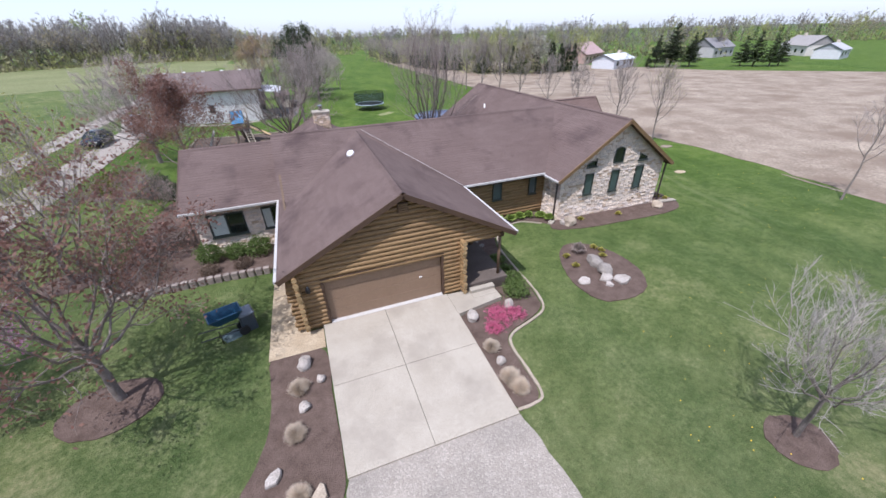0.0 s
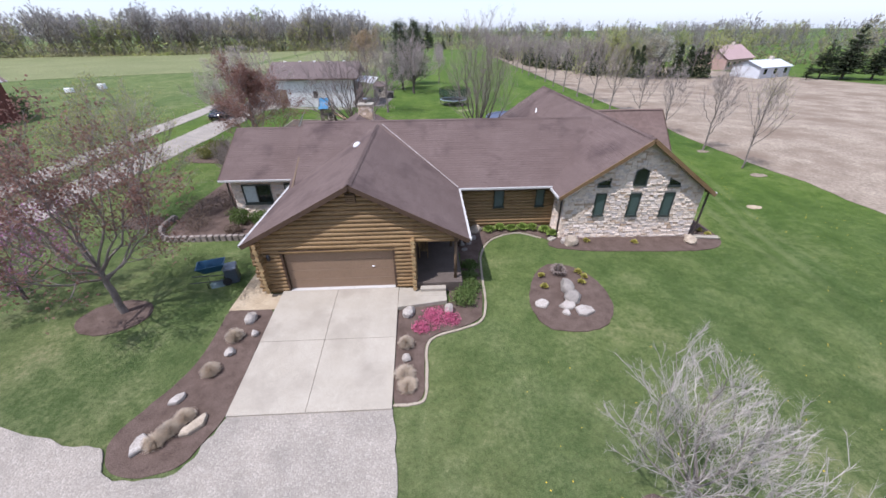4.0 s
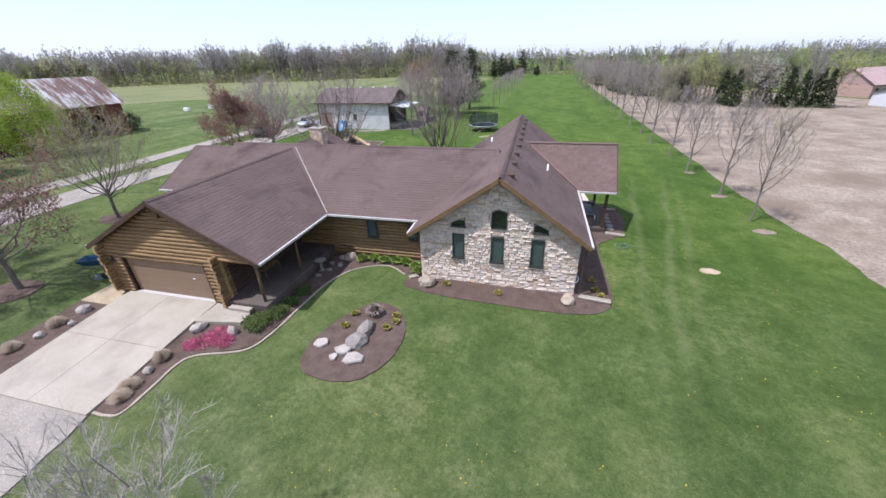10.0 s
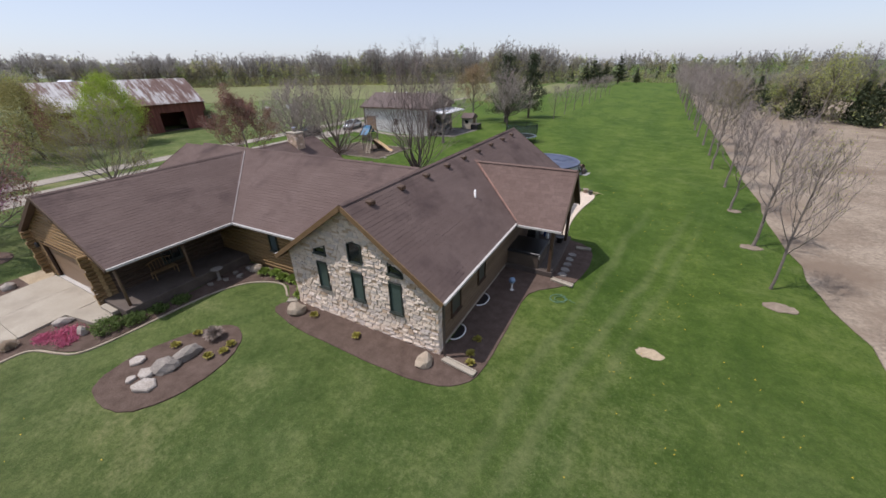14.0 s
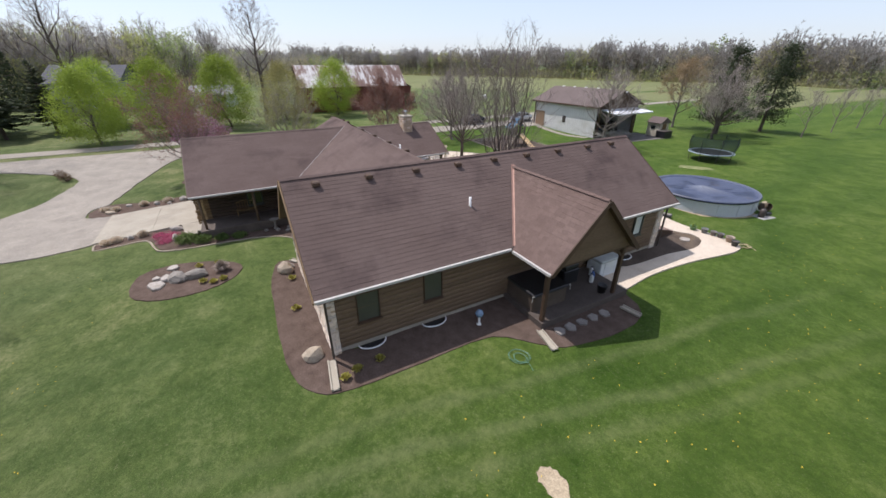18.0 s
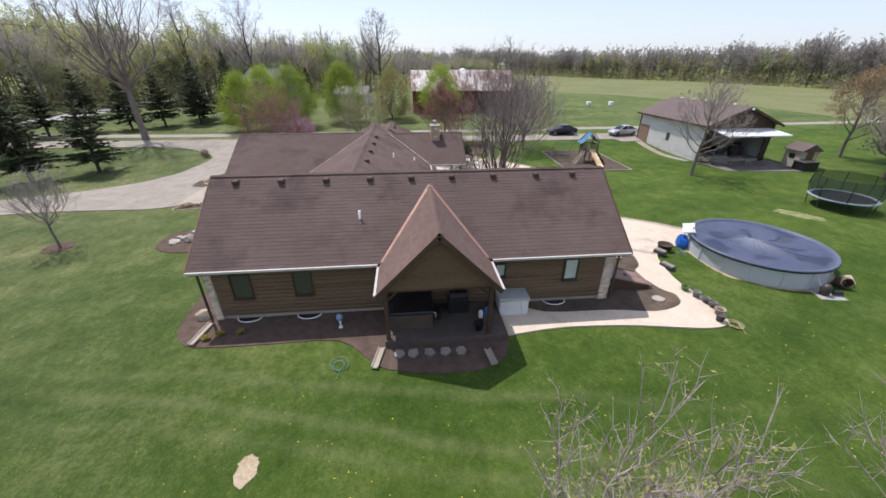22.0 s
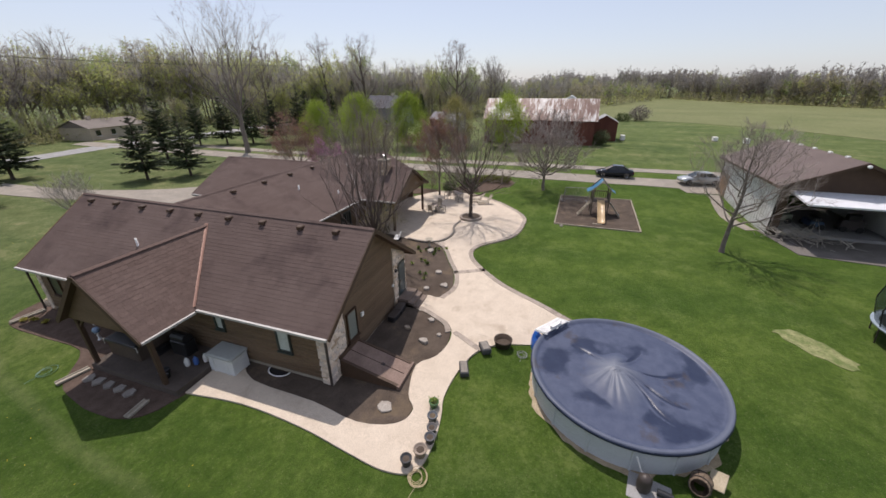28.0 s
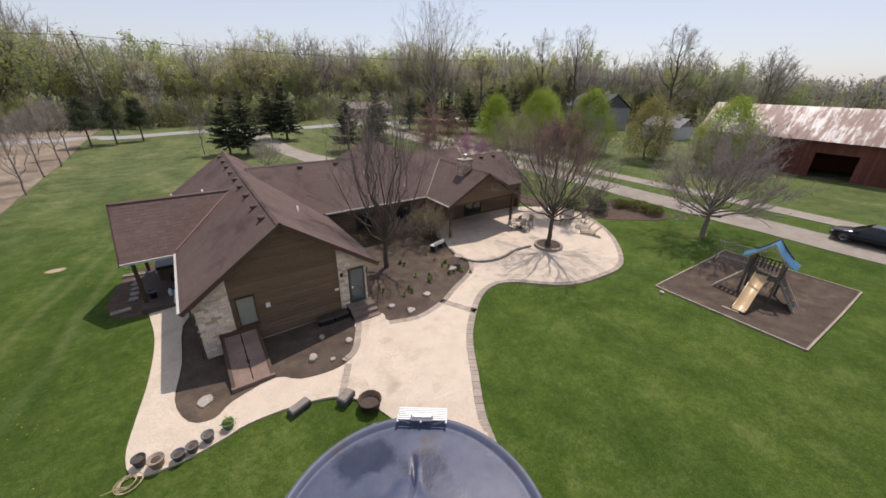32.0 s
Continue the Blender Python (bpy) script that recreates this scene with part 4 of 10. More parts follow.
for u0, u1 in ((-8.6, -7.85), (-5.95, -5.5)):
    part("window_shade", Geo().box(u0, 19.92, 0.95, u1, 19.94, 2.08), CURTAIN, house, "pale half-drawn shade")
window("y", 1, 26.94, 3.2, 4.6, 0.8, 2.1, GLASS_D, mull=1)
window("y", 1, 26.94, 6.6, 8.0, 0.8, 2.1, GLASS_D, mull=1)
window("y", 1, 26.94, -4.6, -2.6, 0.1, 2.15, GLASS_D, mull=1, label="dark glazed patio door")
window("x", 1, 2.62, 14.2, 15.2, 0.9, 2.1, GLASS_D, mull=1)
# back door in the stone panel
bd = part("back_door", Geo().box(11.12, 35.5, 0.3, 11.98, 35.6, 2.35), FRAME_G, house, "dark framed glass back door")
part("pane", Geo().box(11.22, 35.6, 0.42, 11.88, 35.612, 2.25), GREYG, bd)
part("handle", Geo().box(11.82, 35.6, 1.2, 11.87, 35.66, 1.35), CHROME, bd)
part("lamp", Geo().lathe([(0.05, 0), (0.09, 0.05), (0.09, 0.16), (0.03, 0.22)], 10, (12.35, 35.62, 2.05)), BLACK, house, "small black wall lantern")
part("meter_box", Geo().bbox(15.9, 35.5, 1.5, 16.1, 35.6, 1.72, 0.02), WHITE, house, "small white wall box")
part("outlet_box", Geo().bbox(12.55, 35.5, 1.3, 12.75, 35.58, 1.42, 0.02), WHITE, house, "small white wall box")


# ---- stone cladding ----
def stone_mesh(seed, material):
    r = random.Random(seed)
    g = Geo()
    j = lambda k=0.07: r.uniform(-k, k)
    back = [(0, 0, 0), (1, 0, 0), (1, 0, 1), (0, 0, 1)]
    mid = [(0.02 + j(0.03), -0.6, 0.02 + j(0.03)), (0.98 + j(0.03), -0.6, 0.02 + j(0.03)), (0.98 + j(0.03), -0.6, 0.98 + j(0.03)), (0.02 + j(0.03), -0.6, 0.98 + j(0.03))]
    top = [(0.08 + j(), -1.2 + j(0.15), 0.1 + j()), (0.92 + j(), -1.2 + j(0.15), 0.1 + j()), (0.9 + j(), -0.72 + j(0.15), 0.88 + j()), (0.1 + j(), -0.72 + j(0.15), 0.88 + j())]
    g.add(back + mid + top, [(k + i, k + (i + 1) % 4, k + 4 + (i + 1) % 4, k + 4 + i) for k in (0, 4) for i in range(4)] + [(8, 9, 10, 11)])
    return g.mesh("stone", material)


STONES = [stone_mesh(s, STONE_MATS[(0, 0, 1, 2, 0, 1, 3, 2, 0, 1, 0, 2)[s]]) for s in range(12)]


def clad(parent, origin, udir, out, width, top, holes=(), low=BASE + 0.2, h=(0.07, 0.17), w=(0.14, 0.46), limit=300, proud=0.05, stones=None):
    """Lays irregular courses of stone on a wall. top(u): the height of the wall's edge there."""
    origin, udir, out = Vector(origin), Vector(udir), Vector(out)
    made, rest, z = 0, Geo(), low
    while z < 5.6:
        hh = R.uniform(*h)
        u = -R.uniform(0, 0.2)
        while u < width:
            ww = R.uniform(*w)
            a, b = max(0.0, u), min(width, u + ww)
            z0, z1 = z + R.uniform(-0.012, 0.012), z + hh
            u += ww
            zt = min(top(a), top(b))
            if z0 > zt - 0.04:
                continue
            z1 = min(z1, zt)
            for (c0, c1, d0, d1) in holes:
                if z1 > d0 and z0 < d1:
                    if a < c1 and b > c0:
                        if a < c0 - 0.05:
                            b = min(b, c0)
                        elif b > c1 + 0.05:
                            a = max(a, c1)
                        else:
                            a = b
            if b - a < 0.07 or z1 - z0 < 0.04:
                continue
            sx, sz, sy = (b - a) * 0.97, (z1 - z0) * 0.93, proud * R.uniform(0.6, 1.3)
            m = Matrix(((*(udir * sx), 0), (*(-out * sy), 0), (0, 0, sz, 0), (0, 0, 0, 1))).transposed()
            m.translation = origin + udir * a + Vector((0, 0, z0))
            me = R.choice(stones or STONES)
            if made < limit:
                ob = new("stone", me)
                ob.parent = parent
                ob.matrix_basis = m
                made += 1
            else:
                rest.add([m @ v.co for v in me.vertices], [tuple(p.vertices) for p in me.polygons], STONE_MATS.index(me.materials[0]))
        z += hh
    if rest.v:
        ob = part("stonework", rest, STONE_MATS, parent)
        ob["kind"] = "stuff"


clad(w_s, (10.93, 16.03, 0), (1, 0, 0), (0, -1, 0), 7.94, lambda u: 2.75 + (3.97 - abs(u - 3.97)) * 0.69,
     [(a - 10.93, b - 10.93, c, d) for a, b, c, d in SW] + [(12.63 - 10.93, 13.33 - 10.93, 3.05, 3.34), (14.62 - 10.93, 15.36 - 10.93, 3.02, 3.94), (16.64 - 10.93, 17.32 - 10.93, 2.98, 3.26)])
clad(w_sw, (10.97, 17.75, 0), (0, -1, 0), (-1, 0, 0), 1.75, lambda u: 2.6)
w_c1 = wall_poly([(16.0, BASE), (16.32, BASE), (16.32, 2.6), (16.0, 2.6)], "x", 18.62, 0.2, MORTAR, "cream stone corner")
clad(w_c1, (18.83, 16.0, 0), (0, 1, 0), (1, 0, 0), 0.32, lambda u: 2.55)
w_c2 = wall_poly([(35.05, BASE), (35.5, BASE), (35.5, 2.6), (35.05, 2.6)], "x", 18.62, 0.2, MORTAR, "cream stone corner")
clad(w_c2, (18.83, 35.05, 0), (0, 1, 0), (1, 0, 0), 0.45, lambda u: 2.55)
w_c3 = wall_poly([(17.5, BASE), (18.83, BASE), (18.83, 2.75), (17.5, 3.6)], "y", 35.32, 0.2, MORTAR, "cream stone corner panel")
clad(w_c3, (18.85, 35.53, 0), (-1, 0, 0), (0, 1, 0), 1.35, lambda u: 2.72 + u * 0.66)
w_c4 = wall_poly([(10.98, BASE), (12.5, BASE), (12.5, 3.6), (10.98, 2.75)], "y", 35.32, 0.2, MORTAR, "cream stone panel round the back door")
clad(w_c4, (12.5, 35.53, 0), (-1, 0, 0), (0, 1, 0), 1.52, lambda u: 3.6 - u * 0.62, [(0.5, 1.4, 0.2, 2.42)])
clad(w_wing, (-9.35, 20.0, 0), (1, 0, 0), (0, -1, 0), 5.05, lambda u: 2.6, [(0.65, 2.45, 0.85, 2.15), (3.35, 4.35, 0.9, 2.2)], limit=120)

# chimney
WARM = [stone_mesh(20 + s, STONE_MATS[(3, 3, 1, 3)[s]]) for s in range(4)]
chim = part("chimney", Geo().box(-2.0, 27.7, 3.2, -0.95, 28.45, 5.52), MORTAR, house, "square buff stone chimney")
for o, u, n_, w_ in (((-2.0, 27.7, 0), (1, 0, 0), (0, -1, 0), 1.05), ((-0.95, 28.45, 0), (-1, 0, 0), (0, 1, 0), 1.05), ((-0.95, 27.7, 0), (0, 1, 0), (1, 0, 0), 0.75), ((-2.0, 28.45, 0), (0, -1, 0), (-1, 0, 0), 0.75)):
    clad(chim, o, u, n_, w_, lambda u: 5.52, low=3.9, h=(0.12, 0.2), w=(0.2, 0.45), limit=80, stones=WARM)
part("chimney_cap", Geo().bbox(-2.09, 27.61, 5.52, -0.86, 28.54, 5.63, 0.03), CONCRETE, house, "pale concrete chimney cap")
part("flue", Geo().lathe([(0.14, 0), (0.14, 0.25), (0.2, 0.27), (0.2, 0.34), (0.05, 0.4)], 12, (-1.47, 28.07, 5.63)), CHROME, house, "round metal flue")

# roof vents, pipes, skylight
def roof_vent(x, y, z, turn):
    m = pose(x, y, z, 0, 0, turn)
    g = Geo().bbox(-0.17, -0.15, -0.06, 0.17, 0.15, 0.11, 0.04, 0, m)
    part("roof_vent", g, TRIM_D, house, "small brown roof vent")


for y in (16.9, 19.1, 21.3, 23.5, 25.6, 27.7, 29.9, 32.2, 34.2):
    roof_vent(WR + 0.42, y, WZ - 0.24, 0)
for x in (2.2, 5.0, 7.8, 10.6):
    roof_vent(x, MR + 0.5, MZ - 0.2, 0)
for x in (-8.2, -6.6):
    roof_vent(x, 24.2, 4.65, 0)
for x, y, z, h in ((17.25, 23.05, 3.95, 0.5), (12.9, 30.5, 4.15, 0.45), (6.0, 24.4, 4.25, 0.45), (3.2, 26.0, 3.35, 0.35)):
    part("vent_pipe", Geo().lathe([(0.1, 0), (0.055, 0.06), (0.055, h), (0.045, h)], 10, (x, y, z)), WHITE, house, "white plastic vent pipe", True)
part("skylight", Geo().lathe([(0.36, -0.05), (0.36, 0.03), (0.3, 0.11), (0.16, 0.17), (0.0, 0.19)], 20, m=pose(-0.8, 18.75, 4.85, 0, -27.8, 0) @ Matrix.Diagonal((0.62, 0.95, 0.8, 1))), WHITE, house, "round white dome skylight", True)

# ---- front porch along the garage ----
PORCHF = surface("worn_porch_floor", (0.082, 0.064, 0.052), (0.118, 0.094, 0.077), 1.2, 30.0, 0.85, stain=(0.066, 0.052, 0.043), stain_scale=0.8)
part("porch_floor", Geo().bbox(2.42, 11.25, -0.7, 4.75, 17.7, 0.34, 0.02), PORCHF, house, "grey-brown concrete porch floor")
for y in (11.6, 14.6):
    part("post", Geo().tube((4.43, y, 0.34), (4.43, y, 2.5), 0.075, 0.07, 10), SIDING, house, "slim round brown porch post", True)
beam("porch_beam", (4.43, 11.4, 2.52), (4.43, 17.7, 2.52), 0.16, 0.2, TRIM_D)
for i in range(2):
    part("step", Geo().bbox(2.75, 10.65 + 0.32 * i, -0.5, 3.95, 11.24, 0.02 + 0.16 * i, 0.015), CONCRETE, house, "pale concrete step")
# ---- east porch ----
part("porch_deck", Geo().bbox(18.8, 24.15, -0.6, 21.45, 29.6, -0.08, 0.015), surface("worn_deck", (0.072, 0.056, 0.047), (0.105, 0.084, 0.07), 1.5, 30.0, 0.85), house, "worn brown-grey porch deck")
for y in (24.3, 28.75):
    part("post", Geo().bbox(21.16, y - 0.09, -0.6, 21.34, y + 0.09, 2.45, 0.02), TRIM_D, house, "dark brown porch post")
beam("porch_beam", (21.28, 24.1, 2.5), (21.28, 29.0, 2.5), 0.16, 0.22, TRIM_D)
for y in (24.2, 28.9):
    beam("porch_beam", (18.8, y, 2.5), (21.4, y, 2.5), 0.14, 0.2, TRIM_D)
for y, dy in ((24.3, 0.5), (28.75, -0.5)):
    beam("brace", (21.25, y, 1.9), (21.25, y + dy, 2.4), 0.1, 0.1, TRIM_D)
# ---- covered patio ----
for x in (1.35, -5.35):
    part("post", Geo().bbox(x - 0.1, 30.05, -0.4, x + 0.1, 30.25, 2.65, 0.02), TRIM_D, house, "dark brown patio post")
beam("porch_beam", (-5.5, 30.2, 2.6), (1.5, 30.2, 2.6), 0.16, 0.22, TRIM_D)
part("ceiling_boards", Geo().box(-5.7, 27.0, 2.58, 1.7, 30.1, 2.62), SIDING, house)
# back steps
for i in range(3):
    part("step", Geo().bbox(10.85, 35.5, -0.6, 12.25, 36.9 - 0.32 * i, -0.05 + 0.17 * i, 0.015), surface("brown_step_%d" % i, (0.16, 0.12, 0.095), (0.22, 0.17, 0.14), 2.0, 30.0, 0.85), house, "brown concrete back step")


# ---- trees ----
def grow(rng, height, spread, levels, kids, trunk_r, first=0.25, up=0.35, stems=1, wig=0.18, droop=0.0, lean=0.0):
    """The limbs of a tree as rows of start, end, radii and level; the foot is at the origin."""
    segs, tips = [], []

    def limb(p, d, length, r, level):
        n = max(2, 4 - level)
        for i in range(n):
            d = (d + Vector((rng.gauss(0, wig), rng.gauss(0, wig), rng.gauss(0, wig * 0.6) + (up * 0.14 if level else 0.02) - droop * level * 0.03))).normalized()
            q = p + d * (length / n)
            r1 = r * (1 - 0.62 / n * (1.0 if level else 0.75))
            segs.append((p, q, r, r1, level))
            if level < levels and (level > 0 or i >= n * first):
                for k in range(rng.randint(*kids[level])):
                    t = rng.random()
                    ang = rng.uniform(0, 2 * math.pi)
                    side = d.orthogonal().normalized()
                    side.rotate(Matrix.Rotation(ang, 3, d))
                    out = (d * rng.uniform(0.35, 0.85) + side * spread + Vector((0, 0, up))).normalized()
                    limb(p.lerp(q, t), out, length * rng.uniform(0.48, 0.72), max(0.006, r1 * rng.uniform(0.42, 0.62)), level + 1)
            p, r = q, r1
        if level >= levels - 1:
            tips.append((p, d))

    for s in range(stems):
        a = 2 * math.pi * s / max(1, stems) + rng.uniform(-0.4, 0.4)
        tilt = 0.0 if stems == 1 else rng.uniform(0.16, 0.36)
        d0 = Vector((math.cos(a) * tilt + lean, math.sin(a) * tilt, 1)).normalized()
        limb(Vector((0.12 * math.cos(a), 0.12 * math.sin(a), -0.35)) if stems > 1 else Vector((0, 0, -0.35)), d0, height * rng.uniform(0.6, 0.7), trunk_r * (1 if stems == 1 else 0.62), 0)
    top = max(s[1].z for s in segs)
    k = height / top
    return [(a * k, b * k, r0, r1, l) for a, b, r0, r1, l in segs], [(p * k, d) for p, d in tips]


def limb_geo(segs, lo, hi):
    g = Geo()
    for a, b, r0, r1, l in segs:
        if lo <= l <= hi:
            g.tube(a, b, max(r0, 0.008), max(r1, 0.006), 7 if l == 0 else 5 if l == 1 else 3, caps=False)
    return g


def leaf_cloud(rng, spots, size, n, spread):
    g = Geo()
    for p in spots:
        for _ in range(n):
            c = Vector(p) + Vector((rng.gauss(0, spread), rng.gauss(0, spread), rng.gauss(0, spread)))
            a = Vector((rng.gauss(0, 1), rng.gauss(0, 1), rng.gauss(0, 0.7))).normalized()
            b = a.cross(Vector((rng.gauss(0, 1), rng.gauss(0, 1), rng.gauss(0, 1)))).normalized()
            s = size * rng.uniform(0.6, 1.3)
            g.add([c - a * s, c - b * s * 0.5, c + a * s, c + b * s * 0.5], [(0, 1, 2, 3)])
    return g


def plant_tree(name, meshes, x, y, label, category="tree", turn=0.0, size=1.0, group="", z=None):
    t = thing(name, label, category, (x, y, gh(x, y) if z is None else z), turn, group)
    t.scale = (size, size, size)
    for n, me, lab in meshes:
        part(n, me, None, t, lab)
    return t


def bare_tree(seed, height, width, fork=0.25, limbs=8, subs=7, terts=4, twigs=4, r=0.14, bark=None, twig=None, leaf=None, leaf_size=0.06, leaf_n=2, leaf_spread=0.12,
              low=5.0, high=80.0, leader=True, stems=1, twig_len=0.5, twig_w=0.0055, rise=0.35, lean=0.0, power=0.8):
    """A leafless tree: limbs that curve from the trunk to the hull of its crown, side branches, fine shoots and twigs."""
    rng = random.Random(seed)
    wood, fine, spots = [], Geo(), []
    z0 = height * fork
    cz, rz, rx = z0 + (height - z0) * 0.42, (height - z0) * 0.58, width / 2

    def run(g, pts, r0, r1, sides, flare=1.0):
        """One tapering pipe along the points."""
        n = len(pts)
        vs, u = [], None
        for i, q in enumerate(pts):
            d = (pts[min(n - 1, i + 1)] - pts[max(0, i - 1)]).normalized()
            u = d.orthogonal().normalized() if u is None else (u - d * u.dot(d)).normalized()
            w = d.cross(u)
            rad = (r0 + (r1 - r0) * i / (n - 1)) * (flare if i == 0 else 1.0)
            vs += [q + (u * math.cos(6.2832 * k / sides) + w * math.sin(6.2832 * k / sides)) * rad for k in range(sides)]
        g.add(vs, [(i * sides + k, i * sides + (k + 1) % sides, (i + 1) * sides + (k + 1) % sides, (i + 1) * sides + k) for i in range(n - 1) for k in range(sides)])

    def curve(a, c, b, n, wob):
        out = []
        for i in range(n + 1):
            t = i / n
            p = a * (1 - t) ** 2 + c * 2 * t * (1 - t) + b * t * t
            if 0 < i < n:
                p = p + Vector((rng.gauss(0, wob), rng.gauss(0, wob), rng.gauss(0, wob)))
            out.append(p)
        return out

    def shoots(pts, length, r0):
        for j in range(subs):
            t = 0.22 + 0.78 * (j + rng.random()) / subs
            k = min(len(pts) - 2, int(t * (len(pts) - 1)))
            a = pts[k].lerp(pts[k + 1], t * (len(pts) - 1) - k)
            d = (pts[k + 1] - pts[k]).normalized()
            side = d.orthogonal().normalized()
            side.rotate(Matrix.Rotation(rng.uniform(0, 6.283), 3, d))
            L = length * (0.58 - 0.33 * t) * rng.uniform(0.65, 1.2)
            e = (d * 0.75 + side * 0.75 + Vector((0, 0, rise))).normalized()
            b = a + e * L
            q = curve(a, a + e * L * 0.5 + Vector((0, 0, -0.06 * L)), b + Vector((0, 0, 0.08 * L)), 3, L * 0.03)
            ra = max(0.009, r0 * (1 - 0.75 * t) * 0.48)
            run(fine, q, ra, 0.006, 4)
            for m in range(terts):
                t2 = 0.25 + 0.75 * (m + rng.random()) / terts
                k2 = min(2, int(t2 * 3))
                a2 = q[k2].lerp(q[k2 + 1], t2 * 3 - k2)
                s2 = Vector((rng.gauss(0, 1), rng.gauss(0, 1), rng.gauss(0, 1))).normalized()
                e2 = (e * 0.9 + s2 * 0.8 + Vector((0, 0, rise))).normalized()
                L2 = L * rng.uniform(0.3, 0.5)
                b2 = a2 + e2 * L2
                fine.tube(a2, b2, 0.007, 0.004, 3, caps=False)
                for _ in range(twigs):
                    t3 = rng.uniform(0.2, 1.0)
                    a3 = a2.lerp(b2, t3)
                    e3 = (e2 * 0.9 + Vector((rng.gauss(0, 0.6), rng.gauss(0, 0.6), rng.gauss(0.15, 0.5)))).normalized()
                    b3 = a3 + e3 * twig_len * rng.uniform(0.5, 1.1)
                    w = e3.orthogonal().normalized() * twig_w
                    w2 = e3.cross(w).normalized() * twig_w
                    fine.add([a3 + w, a3 - w * 0.5 + w2, a3 - w * 0.5 - w2, b3], [(0, 1, 3), (1, 2, 3), (2, 0, 3)])
                    spots.append(a3.lerp(b3, rng.uniform(0.3, 1.0)))

    for s in range(stems):
        sa = 6.283 * s / stems + rng.uniform(-0.4, 0.4)
        off = 0.0 if stems == 1 else 0.16
        foot = Vector((math.cos(sa) * off, math.sin(sa) * off, -0.3))
        out = 0.0 if stems == 1 else rx * rng.uniform(0.25, 0.5)
        tip = Vector((math.cos(sa) * out + lean * height, math.sin(sa) * out, height * (0.93 if leader else fork + 0.12) * rng.uniform(0.92, 1.0)))
        rs = r if stems == 1 else r * 0.66
        trunk = curve(foot, Vector((foot.x + lean * height * 0.3, foot.y, tip.z * 0.5)), tip, 8, 0.02 * height * (0.25 if leader else 0.1))
        trunk.insert(1, foot.lerp(trunk[1], 0.45))
        g = Geo()
        run(g, trunk, rs, max(0.022, rs * 0.16) if leader else rs * 0.55, 8, 1.45)
        del trunk[1]
        wood.append(("trunk" if stems == 1 else "stem", smooth(g.mesh("trunk", bark or BARK)), ""))
        nl = max(2, round(limbs / stems))
        for i in range(nl):
            u = (i + rng.uniform(0.1, 0.9)) / nl
            az = sa + (i * 2.4 + rng.uniform(-0.4, 0.4) if stems == 1 else rng.uniform(-1.3, 1.3))
            el = radians(low + (high - low) * u ** power)
            b = Vector((math.cos(az) * math.cos(el) * rx, math.sin(az) * math.cos(el) * rx, cz + math.sin(el) * rz)) * 1.0
            b *= rng.uniform(0.86, 1.04)
            b.x += lean * b.z
            zt = (fork + ((0.55 * u) if leader else 0.11 * u)) * height
            tz = (zt + 0.3) / (tip.z + 0.3) * 8
            k = min(7, int(tz))
            a = trunk[k].lerp(trunk[k + 1], tz - k)
            L = (b - a).length
            mid = a.lerp(b, 0.5) + Vector((math.cos(az) * L * 0.12, math.sin(az) * L * 0.12, -L * 0.1))
            pts = curve(a, mid, b, 7, L * 0.018)
            rl = max(0.014, rs * (0.75 - 0.5 * u if leader else 0.62) * 0.5)
            g = Geo()
            run(g, pts, rl, 0.008, 6)
            wood.append(("limb", smooth(g.mesh("limb", bark or BARK)), ""))
            shoots(pts, L, rl)
        if leader:
            shoots(trunk[4:], height * 0.36, rs * 0.45)
    out = wood + [("branchwork", fine.mesh("branchwork", twig or TWIG), "")]
    if leaf:
        out.append(("crown", leaf_cloud(rng, spots, leaf_size, leaf_n, leaf_spread).mesh("crown", leaf), ""))
    return out


# bare trees in a row along the field
ROW = [bare_tree(s, 8.6, 4.3, 0.2, 12, 7, 5, 6, 0.12, low=10, high=78, twig_len=0.55, rise=0.5) for s in (3, 8, 21, 34)]
ROWY = [bare_tree(s, 8.4, 4.3, 0.2, 12, 7, 5, 6, 0.12, leaf=LEAF_OL, leaf_size=0.05, leaf_n=1, low=10, high=78, twig_len=0.55, rise=0.5) for s in (13, 17)]
SLIM = [bare_tree(s, 8.6, 4.4, 0.2, 9, 6, 4, 4, 0.13, low=10, high=78, twig_len=0.7, twig_w=0.01, rise=0.5) for s in (5, 9)]
TALL = bare_tree(211, 7.7, 4.4, 0.22, 14, 7, 4, 3, 0.08, twig=TWIG, leaf=LEAF_YG, leaf_size=0.034, leaf_n=1, leaf_spread=0.03, low=25, high=82, twig_len=0.42, twig_w=0.005, rise=0.8)
rr = random.Random(5)
for k in range(24):
    yy = 26.45 + 7.27 * k
    plant_tree("row_tree", SLIM[rr.randrange(2)] if k > 14 else (ROW + ROWY)[rr.randrange(6)] if k > 3 else (TALL, ROW[1], ROW[2], ROW[3])[k], 31.85 + rr.uniform(-0.25, 0.25) * min(k, 1), yy + (rr.uniform(-0.3, 0.3) if k else 1.85),
               "bare grey young tree in a row beside the dry field", turn=rr.uniform(0, 360), size=1.0 if k == 0 else rr.uniform(0.9, 1.05) * (1.0, 0.88, 0.84, 0.94, 1.12)[min(k, 4)], group="trees along the field")
for k in range(3):
    sheet("wood_chips", smooth_outline([(31.85 + 0.6 * math.cos(a) * (1.2 - 0.2 * k), 26.35 + 7.27 * k + 0.42 * math.sin(a)) for a in [j * 0.9 for j in range(7)]], 3), 0.035, STUBBLE, "pale wood chips at the foot of a young tree", "mulch", 0.5, 0.06)
